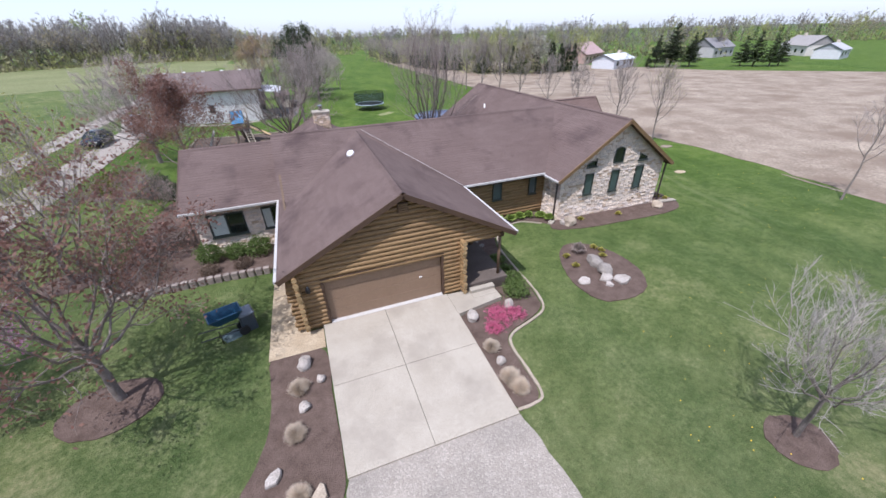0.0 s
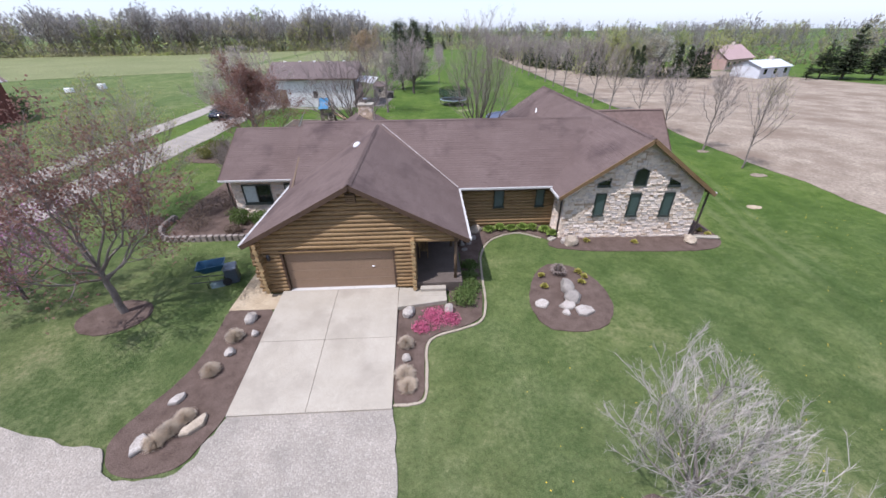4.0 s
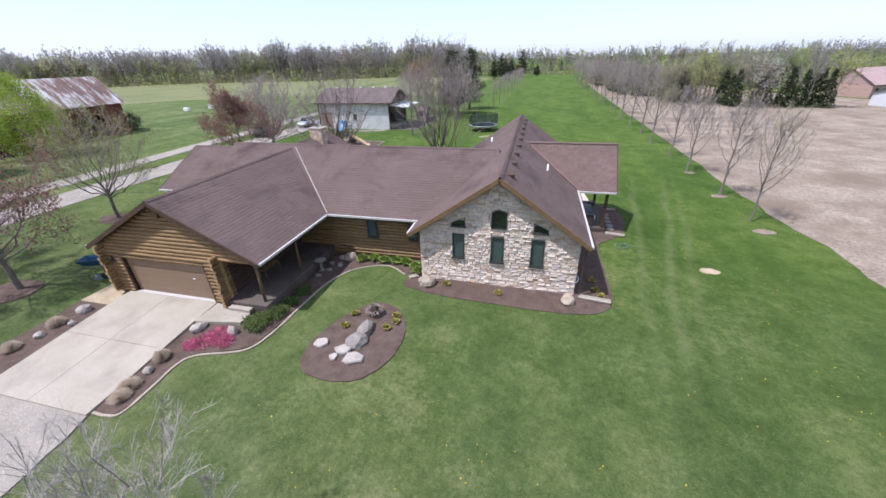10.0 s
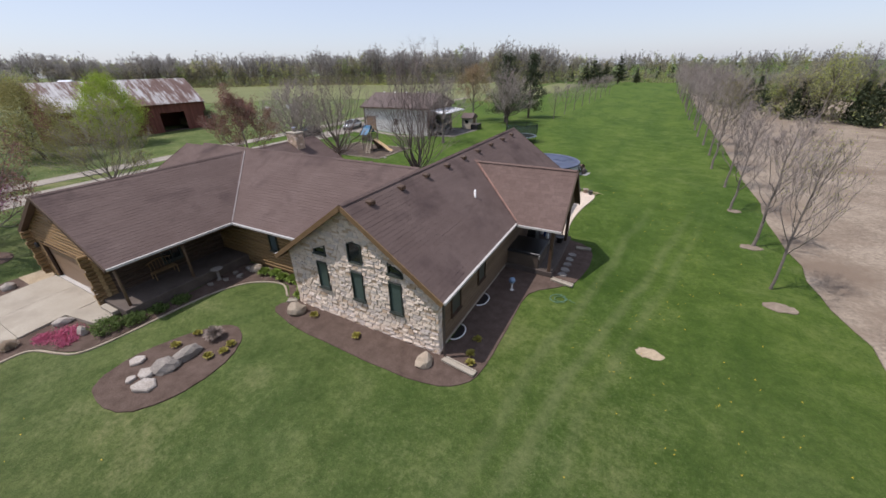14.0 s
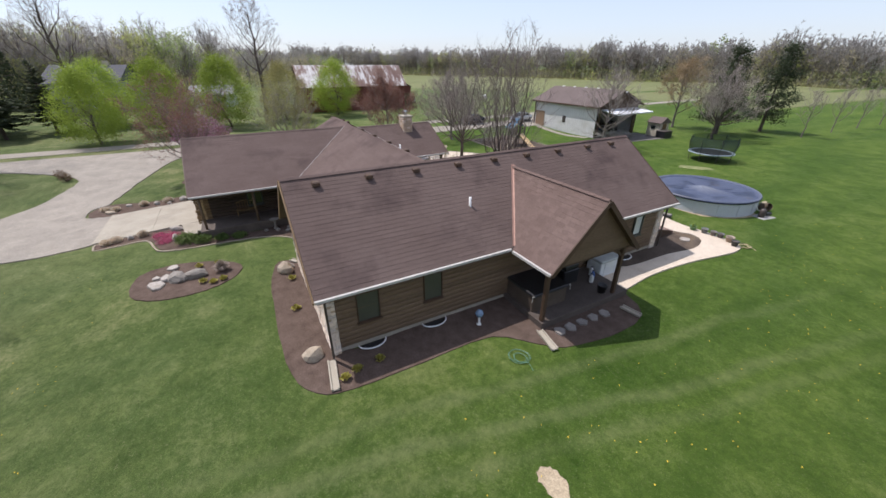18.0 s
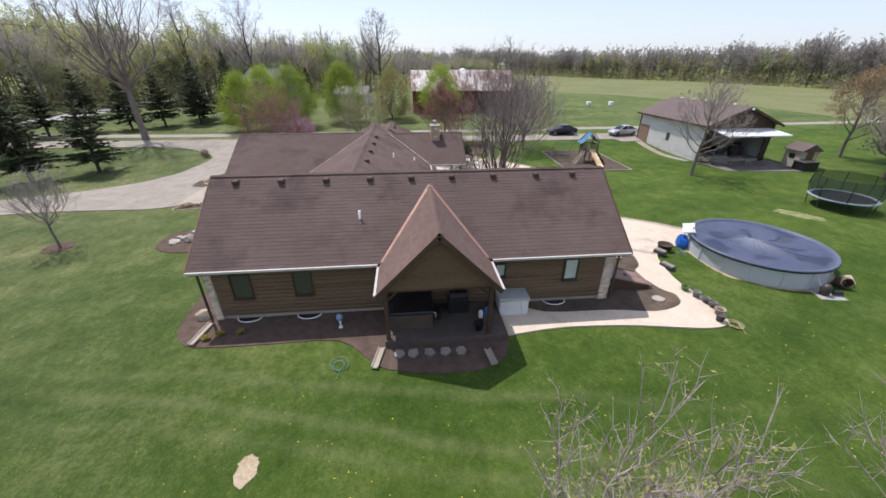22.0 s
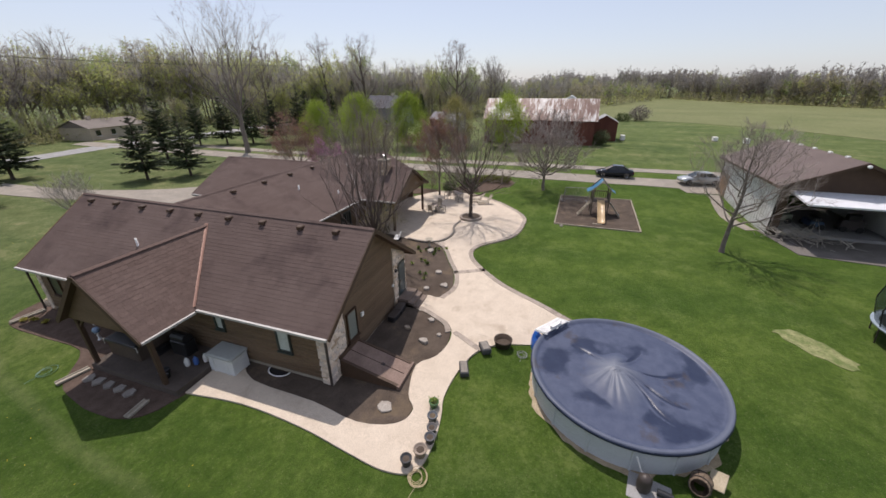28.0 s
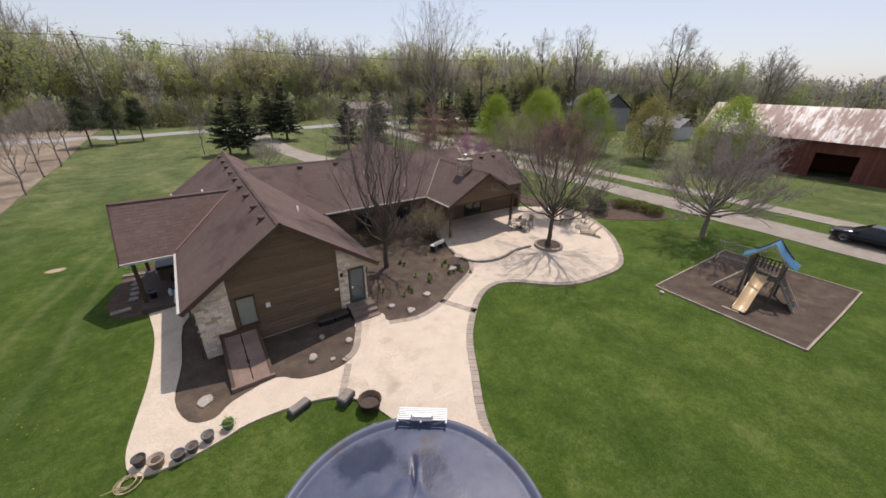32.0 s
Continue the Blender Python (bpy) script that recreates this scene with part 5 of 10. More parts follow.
plant_tree("row_tree", bare_tree(215, 6.8, 2.8, 0.34, 8, 6, 4, 4, 0.08, low=15, high=80, twig_len=0.5, rise=0.6), 31.3, 11.4, "bare grey young tree in a row beside the dry field", group="trees along the field")
for x, y, s in ((32.6, -4.4, 0.9), (32.9, -13.8, 0.95), (32.4, -21, 1.0), (32.5, -28.5, 1.0)):
    plant_tree("row_tree", ROW[rr.randrange(4)], x, y, "bare grey young tree in a row beside the dry field", turn=rr.uniform(0, 360), size=s, group="trees along the field")
for k in range(9):
    plant_tree("young_tree", SLIM[k % 2], 6.5 + 0.35 * k, 89 + 9.5 * k, "bare slim young tree in a far row", turn=rr.uniform(0, 360), size=0.78, group="trees at the north lawn")
# small pale bare tree of the front lawn
plant_tree("ornamental_tree", bare_tree(44, 5.0, 4.5, 0.3, 13, 10, 6, 7, 0.09, BARK, TWIG_W, low=12, high=80, leader=False, twig_w=0.003, twig_len=0.32, rise=0.4), 9.25, 1.5,
           "small pale bare ornamental tree in a mulch ring", turn=40)
sheet("mulch_ring", smooth_outline([(9.2 + 0.95 * math.cos(a), 1.35 + 0.85 * math.sin(a)) for a in [k * 0.785 for k in range(8)]], 3), 0.03, MULCH, "brown mulch ring under the small tree", "mulch bed", 0.8, 0.04)
# dark red maple by the drive
plant_tree("red_maple", bare_tree(7, 8.3, 6.8, 0.2, 13, 9, 5, 5, 0.18, BARK, TWIG_R, LEAF_RED, 0.065, 4, 0.18, low=-12, high=80, leader=False, twig_len=0.45, rise=0.25), -10.5, 10.5,
           "spreading maple with sparse dark red spring leaves", turn=110)
sheet("mulch_ring", smooth_outline([(-10.7 + 1.5 * math.cos(a), 10.2 + 1.15 * math.sin(a)) for a in [k * 0.785 for k in range(8)]], 3), 0.03, MULCH, "brown mulch ring under the maple", "mulch bed", 0.8, 0.05)
# other yard trees
plant_tree("budding_tree", bare_tree(12, 7.6, 7.2, 0.2, 14, 9, 6, 7, 0.15, BARK, TWIG, LEAF_YG, 0.045, 2, 0.14, low=0, high=80, leader=False, twig_len=0.45), -15.3, 19.7, "tree with thin yellow-green spring buds")
sheet("mulch_ring", smooth_outline([(-15.4 + 1.2 * math.cos(a), 19.5 + 1.0 * math.sin(a)) for a in [k * 0.785 for k in range(8)]], 3), 0.03, MULCH, "brown mulch ring under the budding tree", "mulch bed", 0.8, 0.05)
plant_tree("purple_tree", bare_tree(23, 8.3, 6.4, 0.18, 11, 8, 5, 5, 0.15, BARK, TWIG_R, LEAF_RED, 0.065, 7, 0.16, low=0, high=82, leader=True, twig_len=0.45, rise=0.4), -11.2, 30.0, "tree with sparse reddish purple leaves")
plant_tree("redbud", bare_tree(29, 5.0, 6.2, 0.15, 11, 8, 4, 4, 0.1, BARK_D, TWIG_R, LEAF_PK, 0.055, 7, 0.14, low=0, high=75, leader=False, twig_len=0.4), -15.65, 11.6, "redbud in pale purple bloom")
plant_tree("courtyard_tree", bare_tree(31, 10.8, 7.4, 0.16, 17, 8, 5, 5, 0.2, BARK_D, TWIG_R, low=18, high=84, leader=False, twig_len=0.6, rise=0.6, power=0.6), 8.05, 31.95,
           "tall bare tree forking low into upright limbs in the courtyard bed")
plant_tree("budding_shrub", bare_tree(131, 3.0, 3.6, 0.08, 12, 7, 4, 4, 0.05, BARK_D, TWIG_R, LEAF_OL, 0.035, 2, 0.1, low=-5, high=78, leader=False, twig_len=0.3, rise=0.4), 3.1, 29.9,
           "large twiggy shrub in thin olive leaf by the patio", "shrub")
plant_tree("bare_shrub", bare_tree(137, 2.4, 3.2, 0.06, 12, 7, 4, 4, 0.04, BARK_D, TWIG_R, low=-8, high=75, leader=False, twig_len=0.3, rise=0.35), 5.4, 29.6,
           "bare brown twiggy shrub against the back wall", "shrub")
for _k, (_x, _y) in enumerate(((-14.6, 30.6), (-15.6, 31.9), (-13.3, 28.2))):
    plant_tree("bare_shrub", bare_tree(141 + _k, 2.3, 2.8, 0.05, 12, 7, 4, 4, 0.04, BARK_D, TWIG_R, low=-8, high=75, leader=False, twig_len=0.3, rise=0.35), _x, _y, "bare grey-brown shrub behind the patio", "shrub")
plant_tree("patio_tree", bare_tree(37, 9.8, 9.8, 0.22, 18, 9, 5, 6, 0.22, BARK_D, TWIG_R, low=-4, high=80, leader=False, twig_len=0.55, rise=0.3), -4.1, 35.7, "bare spreading tree in a planter on the patio", turn=60)
plant_tree("yard_tree", bare_tree(41, 8.6, 9.2, 0.2, 26, 10, 6, 8, 0.22, BARK, TWIG, low=-24, high=84, leader=False, twig_len=0.5, twig_w=0.01, rise=0.3), -16.6, 41.5, "dense bare round-crowned tree by the lane", turn=15)
plant_tree("yard_tree", bare_tree(47, 9.2, 8.2, 0.2, 18, 9, 5, 6, 0.2, BARK, TWIG, low=0, high=82, leader=True, twig_len=0.55, rise=0.35), -2.5, 56.2, "bare tree standing alone on the back lawn", turn=80)
plant_tree("big_tree", bare_tree(53, 23.0, 18.5, 0.26, 14, 8, 5, 5, 0.5, BARK, TWIG, low=22, high=84, leader=False, twig_len=1.3, twig_w=0.009, rise=0.3, power=0.8), -25.6, -13.2, "very tall bare shade tree")
for s, x, y, h, lean in ((61, -66, -10, 22, 0.25), (63, -50, 20.5, 18.5, 0.1), (67, -75, -28, 23, 0.3), (69, -57, -36, 17, 0.0)):
    plant_tree("dead_tree", bare_tree(s, h, h * 0.5, 0.28, 13, 7, 5, 5, 0.4, BARK_D, TWIG_R, low=-5, high=80, twig_len=1.0, twig_w=0.01, rise=0.2, lean=lean * 0.5), x, y, "tall dark bare ragged tree")
plant_tree("bare_tree", bare_tree(71, 9.5, 8.8, 0.18, 17, 11, 6, 8, 0.24, BARK_D, TWIG, low=-14, high=84, leader=False, twig_len=0.6, twig_w=0.008, rise=0.3), 1.0, 75.2, "dense bare round-crowned tree beside the pines")
plant_tree("larch", bare_tree(73, 11.0, 7.6, 0.15, 14, 8, 4, 4, 0.22, BARK, TWIG, NEEDLE_T, 0.075, 9, 0.2, low=-5, high=84, twig_len=0.5, rise=0.1), -8.8, 81.5, "tan larch not yet in leaf")


def round_tree(seed, h, leaf, r=None, dens=1.0, size=0.095):
    """A leafy tree with a rounded, uneven crown."""
    rng = random.Random(seed)
    segs, tips = grow(rng, h * 0.85, 0.7, 3, ((2, 3), (2, 3), (2, 2)), 0.17, up=0.5)
    spots = []
    rad = r or h * 0.41
    for _ in range(int(230 * dens)):
        u, a = rng.random() ** 1.1, rng.uniform(0, 6.283)
        q = rad * math.sin(math.pi * (0.1 + 0.88 * u ** 0.72)) ** 0.75 * rng.uniform(0.4, 1.0) ** 0.6 * (1 + 0.2 * noise.noise((math.cos(a) * 1.4 + seed, math.sin(a) * 1.4, u * 4)))
        spots.append(Vector((math.cos(a) * q, math.sin(a) * q, h * (0.12 + 0.86 * u))))
    return [("trunk", smooth(limb_geo(segs, 0, 1).mesh("trunk", BARK_D)), ""), ("branchwork", limb_geo(segs, 2, 3).mesh("branchwork", TWIG_R), ""),
            ("crown", leaf_cloud(rng, spots, size, 95, rad * 0.13).mesh("crown", leaf), "")]


GT = [round_tree(s, 9.0, LEAF_G) for s in (81, 83)] + [round_tree(85, 8.5, LEAF_OL, dens=0.7)]
for k, x, y, s in ((0, -31, -0.6, 0.95), (1, -34.5, 6.5, 1.05), (0, -38.6, 14.2, 1.08), (2, -41, 23, 1.05), (1, -43.5, 32.2, 1.02), (1, -46, -2, 1.0)):
    plant_tree("lane_tree", GT[k], x, y, "round-crowned tree in fresh spring green" if k < 2 else "round-crowned tree with olive spring leaves", turn=rr.uniform(0, 360), size=s, group="trees along the lane")


def conifer(seed, h, r, needle, rows=18, fan=11):
    """A spruce: a bare foot, whorls of boughs that droop low and rise at the top, each with side sprays of needles."""
    rng = random.Random(seed)
    g, wood = Geo(), Geo()
    for j in range(rows):
        t = (j + rng.uniform(-0.25, 0.25)) / rows
        ln = r * max(0.04, 1 - t) ** 0.9 * (0.72 if j == 0 else 1.0)
        for k in range(fan if t < 0.7 else 6):
            a = 6.283 * (k + rng.uniform(-0.4, 0.4)) / fan + j * 1.3
            L = ln * rng.uniform(0.35, 1.25) + 0.12
            st = Vector((0, 0, h * (0.17 + 0.8 * t) + rng.uniform(-0.15, 0.15)))
            d = Vector((math.cos(a), math.sin(a), -0.22 + 0.75 * t + rng.uniform(-0.12, 0.12)))
            wood.tube(st, st + d * L, 0.03, 0.01, 3, caps=False)
            s = Vector((-math.sin(a), math.cos(a), 0))
            n = max(3, int(L / 0.34))
            for m in range(n):
                u = 0.2 + 0.8 * (m + rng.random()) / n
                c = st + d * L * u + Vector((0, 0, 0.14 * L * u * u))
                w = (0.26 + 0.2 * L * (1 - 0.5 * u)) * rng.uniform(0.7, 1.2)
                for sg in (-1.0, 1.0, rng.uniform(-0.3, 0.3)):
                    e = (d * 0.75 + s * sg + Vector((0, 0, rng.uniform(-0.35, 0.3)))).normalized()
                    f = e.cross(Vector((rng.gauss(0, 0.7), rng.gauss(0, 0.7), 1))).normalized() * w * 0.3
                    g.add([c - f, c + e * w * 0.85, c + f, c - e * w * 0.35], [(0, 1, 2, 3)])
    g.add([(0.06, 0, h * 0.93), (-0.03, 0.05, h * 0.93), (-0.03, -0.05, h * 0.93), (0, 0, h * 1.01)], [(0, 1, 3), (1, 2, 3), (2, 0, 3)])
    tr = Geo().tube((0, 0, -0.3), (0, 0, h * 0.97), h * 0.018 + 0.04, 0.02, 7)
    return [("trunk", tr.mesh("trunk", BARK_D), ""), ("branchwork", wood.mesh("branchwork", BARK_D), ""), ("crown", g.mesh("crown", needle), "")]


SP = [conifer(s, 9.6, 3.1, NEEDLE) for s in (91, 93, 97)]


def pine(seed, h, r, low=0.12):
    """A pine: uneven whorls of boughs that end in clumps of needles."""
    rng = random.Random(seed)
    fine, spots = Geo(), []
    for j in range(11):
        t = (j + rng.uniform(-0.3, 0.3)) / 11
        for k in range(6 if t < 0.7 else 4):
            a = 6.283 * (k + rng.random()) / 6
            L = r * (1.05 - t) ** 0.6 * rng.uniform(0.5, 1.1)
            st = Vector((0, 0, h * (low + (0.96 - low) * t)))
            en = st + Vector((math.cos(a) * L, math.sin(a) * L, L * rng.uniform(0.0, 0.35)))
            fine.tube(st, en, 0.05, 0.02, 4, caps=False)
            spots += [st.lerp(en, u) + Vector((0, 0, rng.uniform(-0.1, 0.25))) for u in (0.4, 0.6, 0.8, 1.0)]
    spots.append(Vector((0, 0, h * 0.97)))
    tr = Geo().tube((0, 0, -0.3), (0, 0, h * 0.96), h * 0.018 + 0.04, 0.03, 7)
    return [("trunk", tr.mesh("trunk", BARK_D), ""), ("branchwork", fine.mesh("branchwork", BARK_D), ""), ("crown", leaf_cloud(rng, spots, 0.13, 46, 0.34).mesh("crown", NEEDLE), "")]


PINE = [pine(s, 12.6, 4.1) for s in (101, 103)]
OPEN = [pine(s, 12.0, 4.0, 0.36) for s in (107, 109)]
for x, y, s in ((-7.4, -14.0, 1.0), (-10.9, -9.8, 0.92), (8.7, -18.4, 1.12), (11.2, -20.4, 1.0), (-1.2, -33.2, 1.25), (1.4, -35.5, 1.1), (-18, -24, 1.1),
                (-34.5, -20.5, 0.95), (-37, -16.5, 1.0), (-39.5, -11.8, 1.05), (-42.5, -7.5, 1.0), (-32, -25, 1.0), (-45, -14, 1.1), (-29, -29, 0.95)):
    plant_tree("spruce", SP[rr.randrange(3)], x, y, "dark green spruce on the lawn", turn=rr.uniform(0, 360), size=s, group="spruces")
for x, y, s in ((-1.4, 80.9, 1.0), (0.8, 89.6, 1.02), (31.2, -39.5, 0.72), (28.0, -43.5, 0.7), (24.0, -46.9, 0.7)):
    plant_tree("pine", (OPEN if y < 0 else PINE)[rr.randrange(2)], x, y, "dark green pine standing on the lawn", turn=rr.uniform(0, 360), size=s, group="pines")
for x, y, s in ((-7.5, 214, 1.15), (-4.0, 217, 1.35), (-1.5, 213, 1.1), (1.0, 221, 1.2), (5.4, 240, 1.5), (14.4, 242, 0.75)):
    plant_tree("spruce", SP[rr.randrange(3)], x, y, "dark green spruce at the far end of the lawn", turn=rr.uniform(0, 360), size=s, group="spruces at the lawn's end")
for x, y, s in ((99.0, 90.5, 0.9), (102.5, 88.5, 1.0), (105.5, 91.0, 1.25), (108.5, 87.0, 0.95), (110.5, 88.5, 0.8), (119.5, 79.5, 0.85), (122.0, 77.5, 0.95), (125.0, 75.0, 0.85), (128.0, 74.5, 0.8), (94.5, 89.0, 0.4)):
    plant_tree("spruce", SP[rr.randrange(3)], x, y, "dark green spruce beyond the dry field", turn=rr.uniform(0, 360), size=s, group="spruces beyond the field")
plant_tree("bare_tree", ROW[2], 14.9, -22.4, "slim bare tree on the front lawn", size=0.75)


# ---- woods all round ----
def wood_tree(seed, leafy, far):
    """A woodland tree of unit height as triangles: trunk, limbs, branches, a haze of twigs and, if leafy, clumps of leaves. Gives corners and slots."""
    rn = np.random.default_rng(seed)
    tris, slots = [], []

    def put(v, slot):
        tris.append(v.reshape(-1, 3, 3))
        slots.append(np.full(len(v.reshape(-1, 3, 3)), slot))

    def rods(a, b, r0, r1, slot):
        """Tapered three-sided rods from points a to points b."""
        d = b - a
        d /= np.linalg.norm(d, axis=1)[:, None] + 1e-9
        u = np.cross(d, rn.normal(0, 1, d.shape))
        u /= np.linalg.norm(u, axis=1)[:, None] + 1e-9
        w = np.cross(d, u)
        ring = [u * math.cos(t) + w * math.sin(t) for t in (0.0, 2.094, 4.189)]
        for k in range(3):
            p, q = ring[k], ring[(k + 1) % 3]
            A, B, C, D = a + p * r0, a + q * r0, b + q * r1, b + p * r1
            put(np.stack([A, B, C, A, C, D], 1), slot)

    def flakes(c, d, long, wide, slot):
        """Slim flakes that start at c and point along d."""
        n = len(c)
        d = d / (np.linalg.norm(d, axis=1)[:, None] + 1e-9)
        s = np.cross(d, rn.normal(0, 1, (n, 3)))
        s /= np.linalg.norm(s, axis=1)[:, None] + 1e-9
        L, w = long * rn.uniform(0.6, 1.3, (n, 1)), wide * rn.uniform(0.7, 1.3, (n, 1))
        put(np.stack([c + s * w, c - s * w, c + d * L], 1), slot)

    bend = rn.normal(0, 0.03, 2)
    axis = lambda t: np.stack([bend[0] * t * t, bend[1] * t * t, t], -1)
    hs = np.array([-0.03, 0.25, 0.5, 0.74])
    for k in range(3):
        rods(axis(hs[k:k + 1]), axis(hs[k + 1:k + 2]), 0.0125 - 0.0032 * k, 0.0095 - 0.0032 * k, 5)
    nl = 7 if far else 11
    rx, rz = rn.uniform(0.25, 0.36), 0.36
    t0 = np.sort(rn.uniform(0.26, 0.66, nl))
    az = np.arange(nl) * 2.4 + rn.uniform(-0.5, 0.5, nl)
    el = np.radians(8 + 72 * ((t0 - 0.26) / 0.4) ** 0.9)
    a = axis(t0)
    b = np.stack([np.cos(az) * np.cos(el) * rx, np.sin(az) * np.cos(el) * rx, 0.6 + np.sin(el) * rz], 1) * rn.uniform(0.84, 1.08, (nl, 1))
    m = (a + b) / 2 + np.stack([np.cos(az) * 0.03, np.sin(az) * 0.03, np.full(nl, -0.035)], 1)
    rods(a, m, 0.0052, 0.0036, 5)
    rods(m, b, 0.0036, 0.0012, 5)
    # branches from the limbs
    nb = 6 if far else 8
    k = np.repeat(np.arange(nl), nb)
    t = rn.uniform(0.15, 1.0, nl * nb)[:, None]
    root = np.where(t < 0.5, a[k] + (m[k] - a[k]) * t * 2, m[k] + (b[k] - m[k]) * (t * 2 - 1))
    out = (b - a)[k] / np.linalg.norm((b - a)[k], axis=1)[:, None] + rn.normal(0, 0.6, (nl * nb, 3)) + np.array([0, 0, 0.1 if far else 0.35])
    out /= np.linalg.norm(out, axis=1)[:, None]
    tip = root + out * (rn.uniform(0.05, 0.1, (nl * nb, 1)) if far else rn.uniform(0.07, 0.15, (nl * nb, 1)))
    flakes(root, tip - root, 0.12 if not far else 0.08, 0.0026 if not far else 0.0035, 5)
    # twigs from the branches
    nt = 6 if not far else 10
    k = np.repeat(np.arange(nl * nb), nt)
    c = root[k] + (tip - root)[k] * rn.uniform(0.2, 1.0, (len(k), 1))
    d = out[k] + rn.normal(0, 0.7, (len(k), 3)) + np.array([0, 0, 0.3])
    flakes(c, d, 0.09 if not far else 0.06, 0.0021 if not far else 0.0042, 0)
    if leafy:
        per = int((14 if not far else 8) * leafy)
        k = np.repeat(np.arange(nl * nb), per)
        c = root[k] + (tip - root)[k] * rn.uniform(0.3, 1.25, (len(k), 1)) + np.clip(rn.normal(0, 0.03, (len(k), 3)), -0.06, 0.06)
        flakes(c, rn.normal(0, 1, (len(k), 3)), 0.021 if not far else 0.04, 0.0105 if not far else 0.019, 1)
    return np.concatenate(tris), np.concatenate(slots)


WOOD = {(kind, far): [wood_tree(300 + 31 * kind + 7 * s + far, leafy, far) for s in range(5)] for kind, leafy in ((0, 0), (1, 1.0), (2, 1.2), (4, 0.55), (7, 0.9)) for far in (False, True)}


def woods(name, label, lines, seed):
    """Far woods as one mesh of trees and underwood along lines of points."""
    rng = random.Random(seed)
    rn = np.random.default_rng(seed)
    vs, sl = [], []

    def bits(c, long, wide, slot):
        n = len(c)
        d = rn.normal(0, 1, (n, 3))
        d[:, 2] = np.abs(d[:, 2])
        d /= np.linalg.norm(d, axis=1)[:, None]
        s = np.cross(d, rn.normal(0, 1, (n, 3)))
        s /= np.linalg.norm(s, axis=1)[:, None] + 1e-6
        L, w = rn.uniform(0.5, 1.2, (n, 1)) * long, rn.uniform(0.6, 1.3, (n, 1)) * wide
        vs.append(np.stack([c - d * L * 0.5 + s * w, c - d * L * 0.5 - s * w, c + d * L * 0.5], 1))
        sl.append(np.full(n, slot))

    for line, depth, count, mixw, hts in lines:
        pts = [Vector(p) for p in line]
        lens = [(b - a).length for a, b in zip(pts, pts[1:])]
        tot = sum(lens)
        for i in range(count):
            s = (i + rng.random()) / count * tot
            k = 0
            while k < len(lens) - 1 and s > lens[k]:
                s -= lens[k]
                k += 1
            d = (pts[k + 1] - pts[k]).normalized()
            x, y = pts[k] + d * s + Vector((-d.y, d.x)) * depth * rng.random() ** 1.2
            foot = np.array([x, y, gh(x, y) - 0.2])
            # kinds grow in groups: a slow wave over the ground favours leaf or bare wood
            lean = noise.noise((x * 0.045, y * 0.045, seed * 0.7))
            kind = rng.choices((0, 1, 2, 3, 4, 7), [w * f for w, f in zip((*mixw, 0.12), (1 - 1.2 * lean, 1 + 1.4 * lean, 1 + 1.4 * lean, 1, 1, 1))] if abs(lean) < 0.7 else (*mixw, 0.12))[0]
            far = math.hypot(x - 15, y - 25) > 150
            h = rng.uniform(*hts) * (1.08 if kind == 0 else 0.92) * (1 + 0.22 * noise.noise((x * 0.05, y * 0.05, seed))) * (1.12 if rng.random() < 0.12 else 1.0)
            if kind == 3:
                h *= 0.75
                n = 900 if not far else 300
                t = rn.random(n) ** 1.4
                a = rn.uniform(0, 6.283, n)
                rad = (h * 0.24 * (1 - t) + 0.2) * np.sqrt(rn.random(n))
                bits(foot + np.stack([np.cos(a) * rad, np.sin(a) * rad, h * (0.08 + 0.92 * t)], 1), 0.6 if not far else 0.8, 0.16, 3)
                continue
            v, slot = WOOD[kind, far][rng.randrange(5)]
            ang, wide = rng.uniform(0, 6.283), rng.uniform(0.85, 1.25)
            ca, sa = math.cos(ang) * h * wide, math.sin(ang) * h * wide
            vs.append(v @ np.array([[ca, sa, 0], [-sa, ca, 0], [0, 0, h]]) + foot)
            sl.append(np.where(slot == 1, kind, slot) if kind in (2, 4, 7) else slot)
            m = 60 if not far else 22
            c = np.stack([rn.normal(0, 2.2, m), rn.normal(0, 2.2, m), rn.random(m) ** 1.2 * min(5.5, h * 0.42) + 0.1], 1)
            bits(foot + c, 0.6 if not far else 1.4, 0.17 if not far else 0.42, 6 if rng.random() < 0.8 else 1)
    v = np.concatenate(vs).reshape(-1, 3)
    n = len(v) // 3
    me = bpy.data.meshes.new(name)
    me.vertices.add(3 * n)
    me.vertices.foreach_set("co", v.astype(np.float32).ravel())
    me.loops.add(3 * n)
    me.loops.foreach_set("vertex_index", np.arange(3 * n, dtype=np.int32))
    me.polygons.add(n)
    me.polygons.foreach_set("loop_start", np.arange(0, 3 * n, 3, dtype=np.int32))
    for mat_ in WOOD_MATS:
        me.materials.append(mat_)
    me.polygons.foreach_set("material_index", np.concatenate(sl).astype(np.int32))
    me.update(calc_edges=True)
    return solo(name, me, None, label, "woods", kind="stuff")


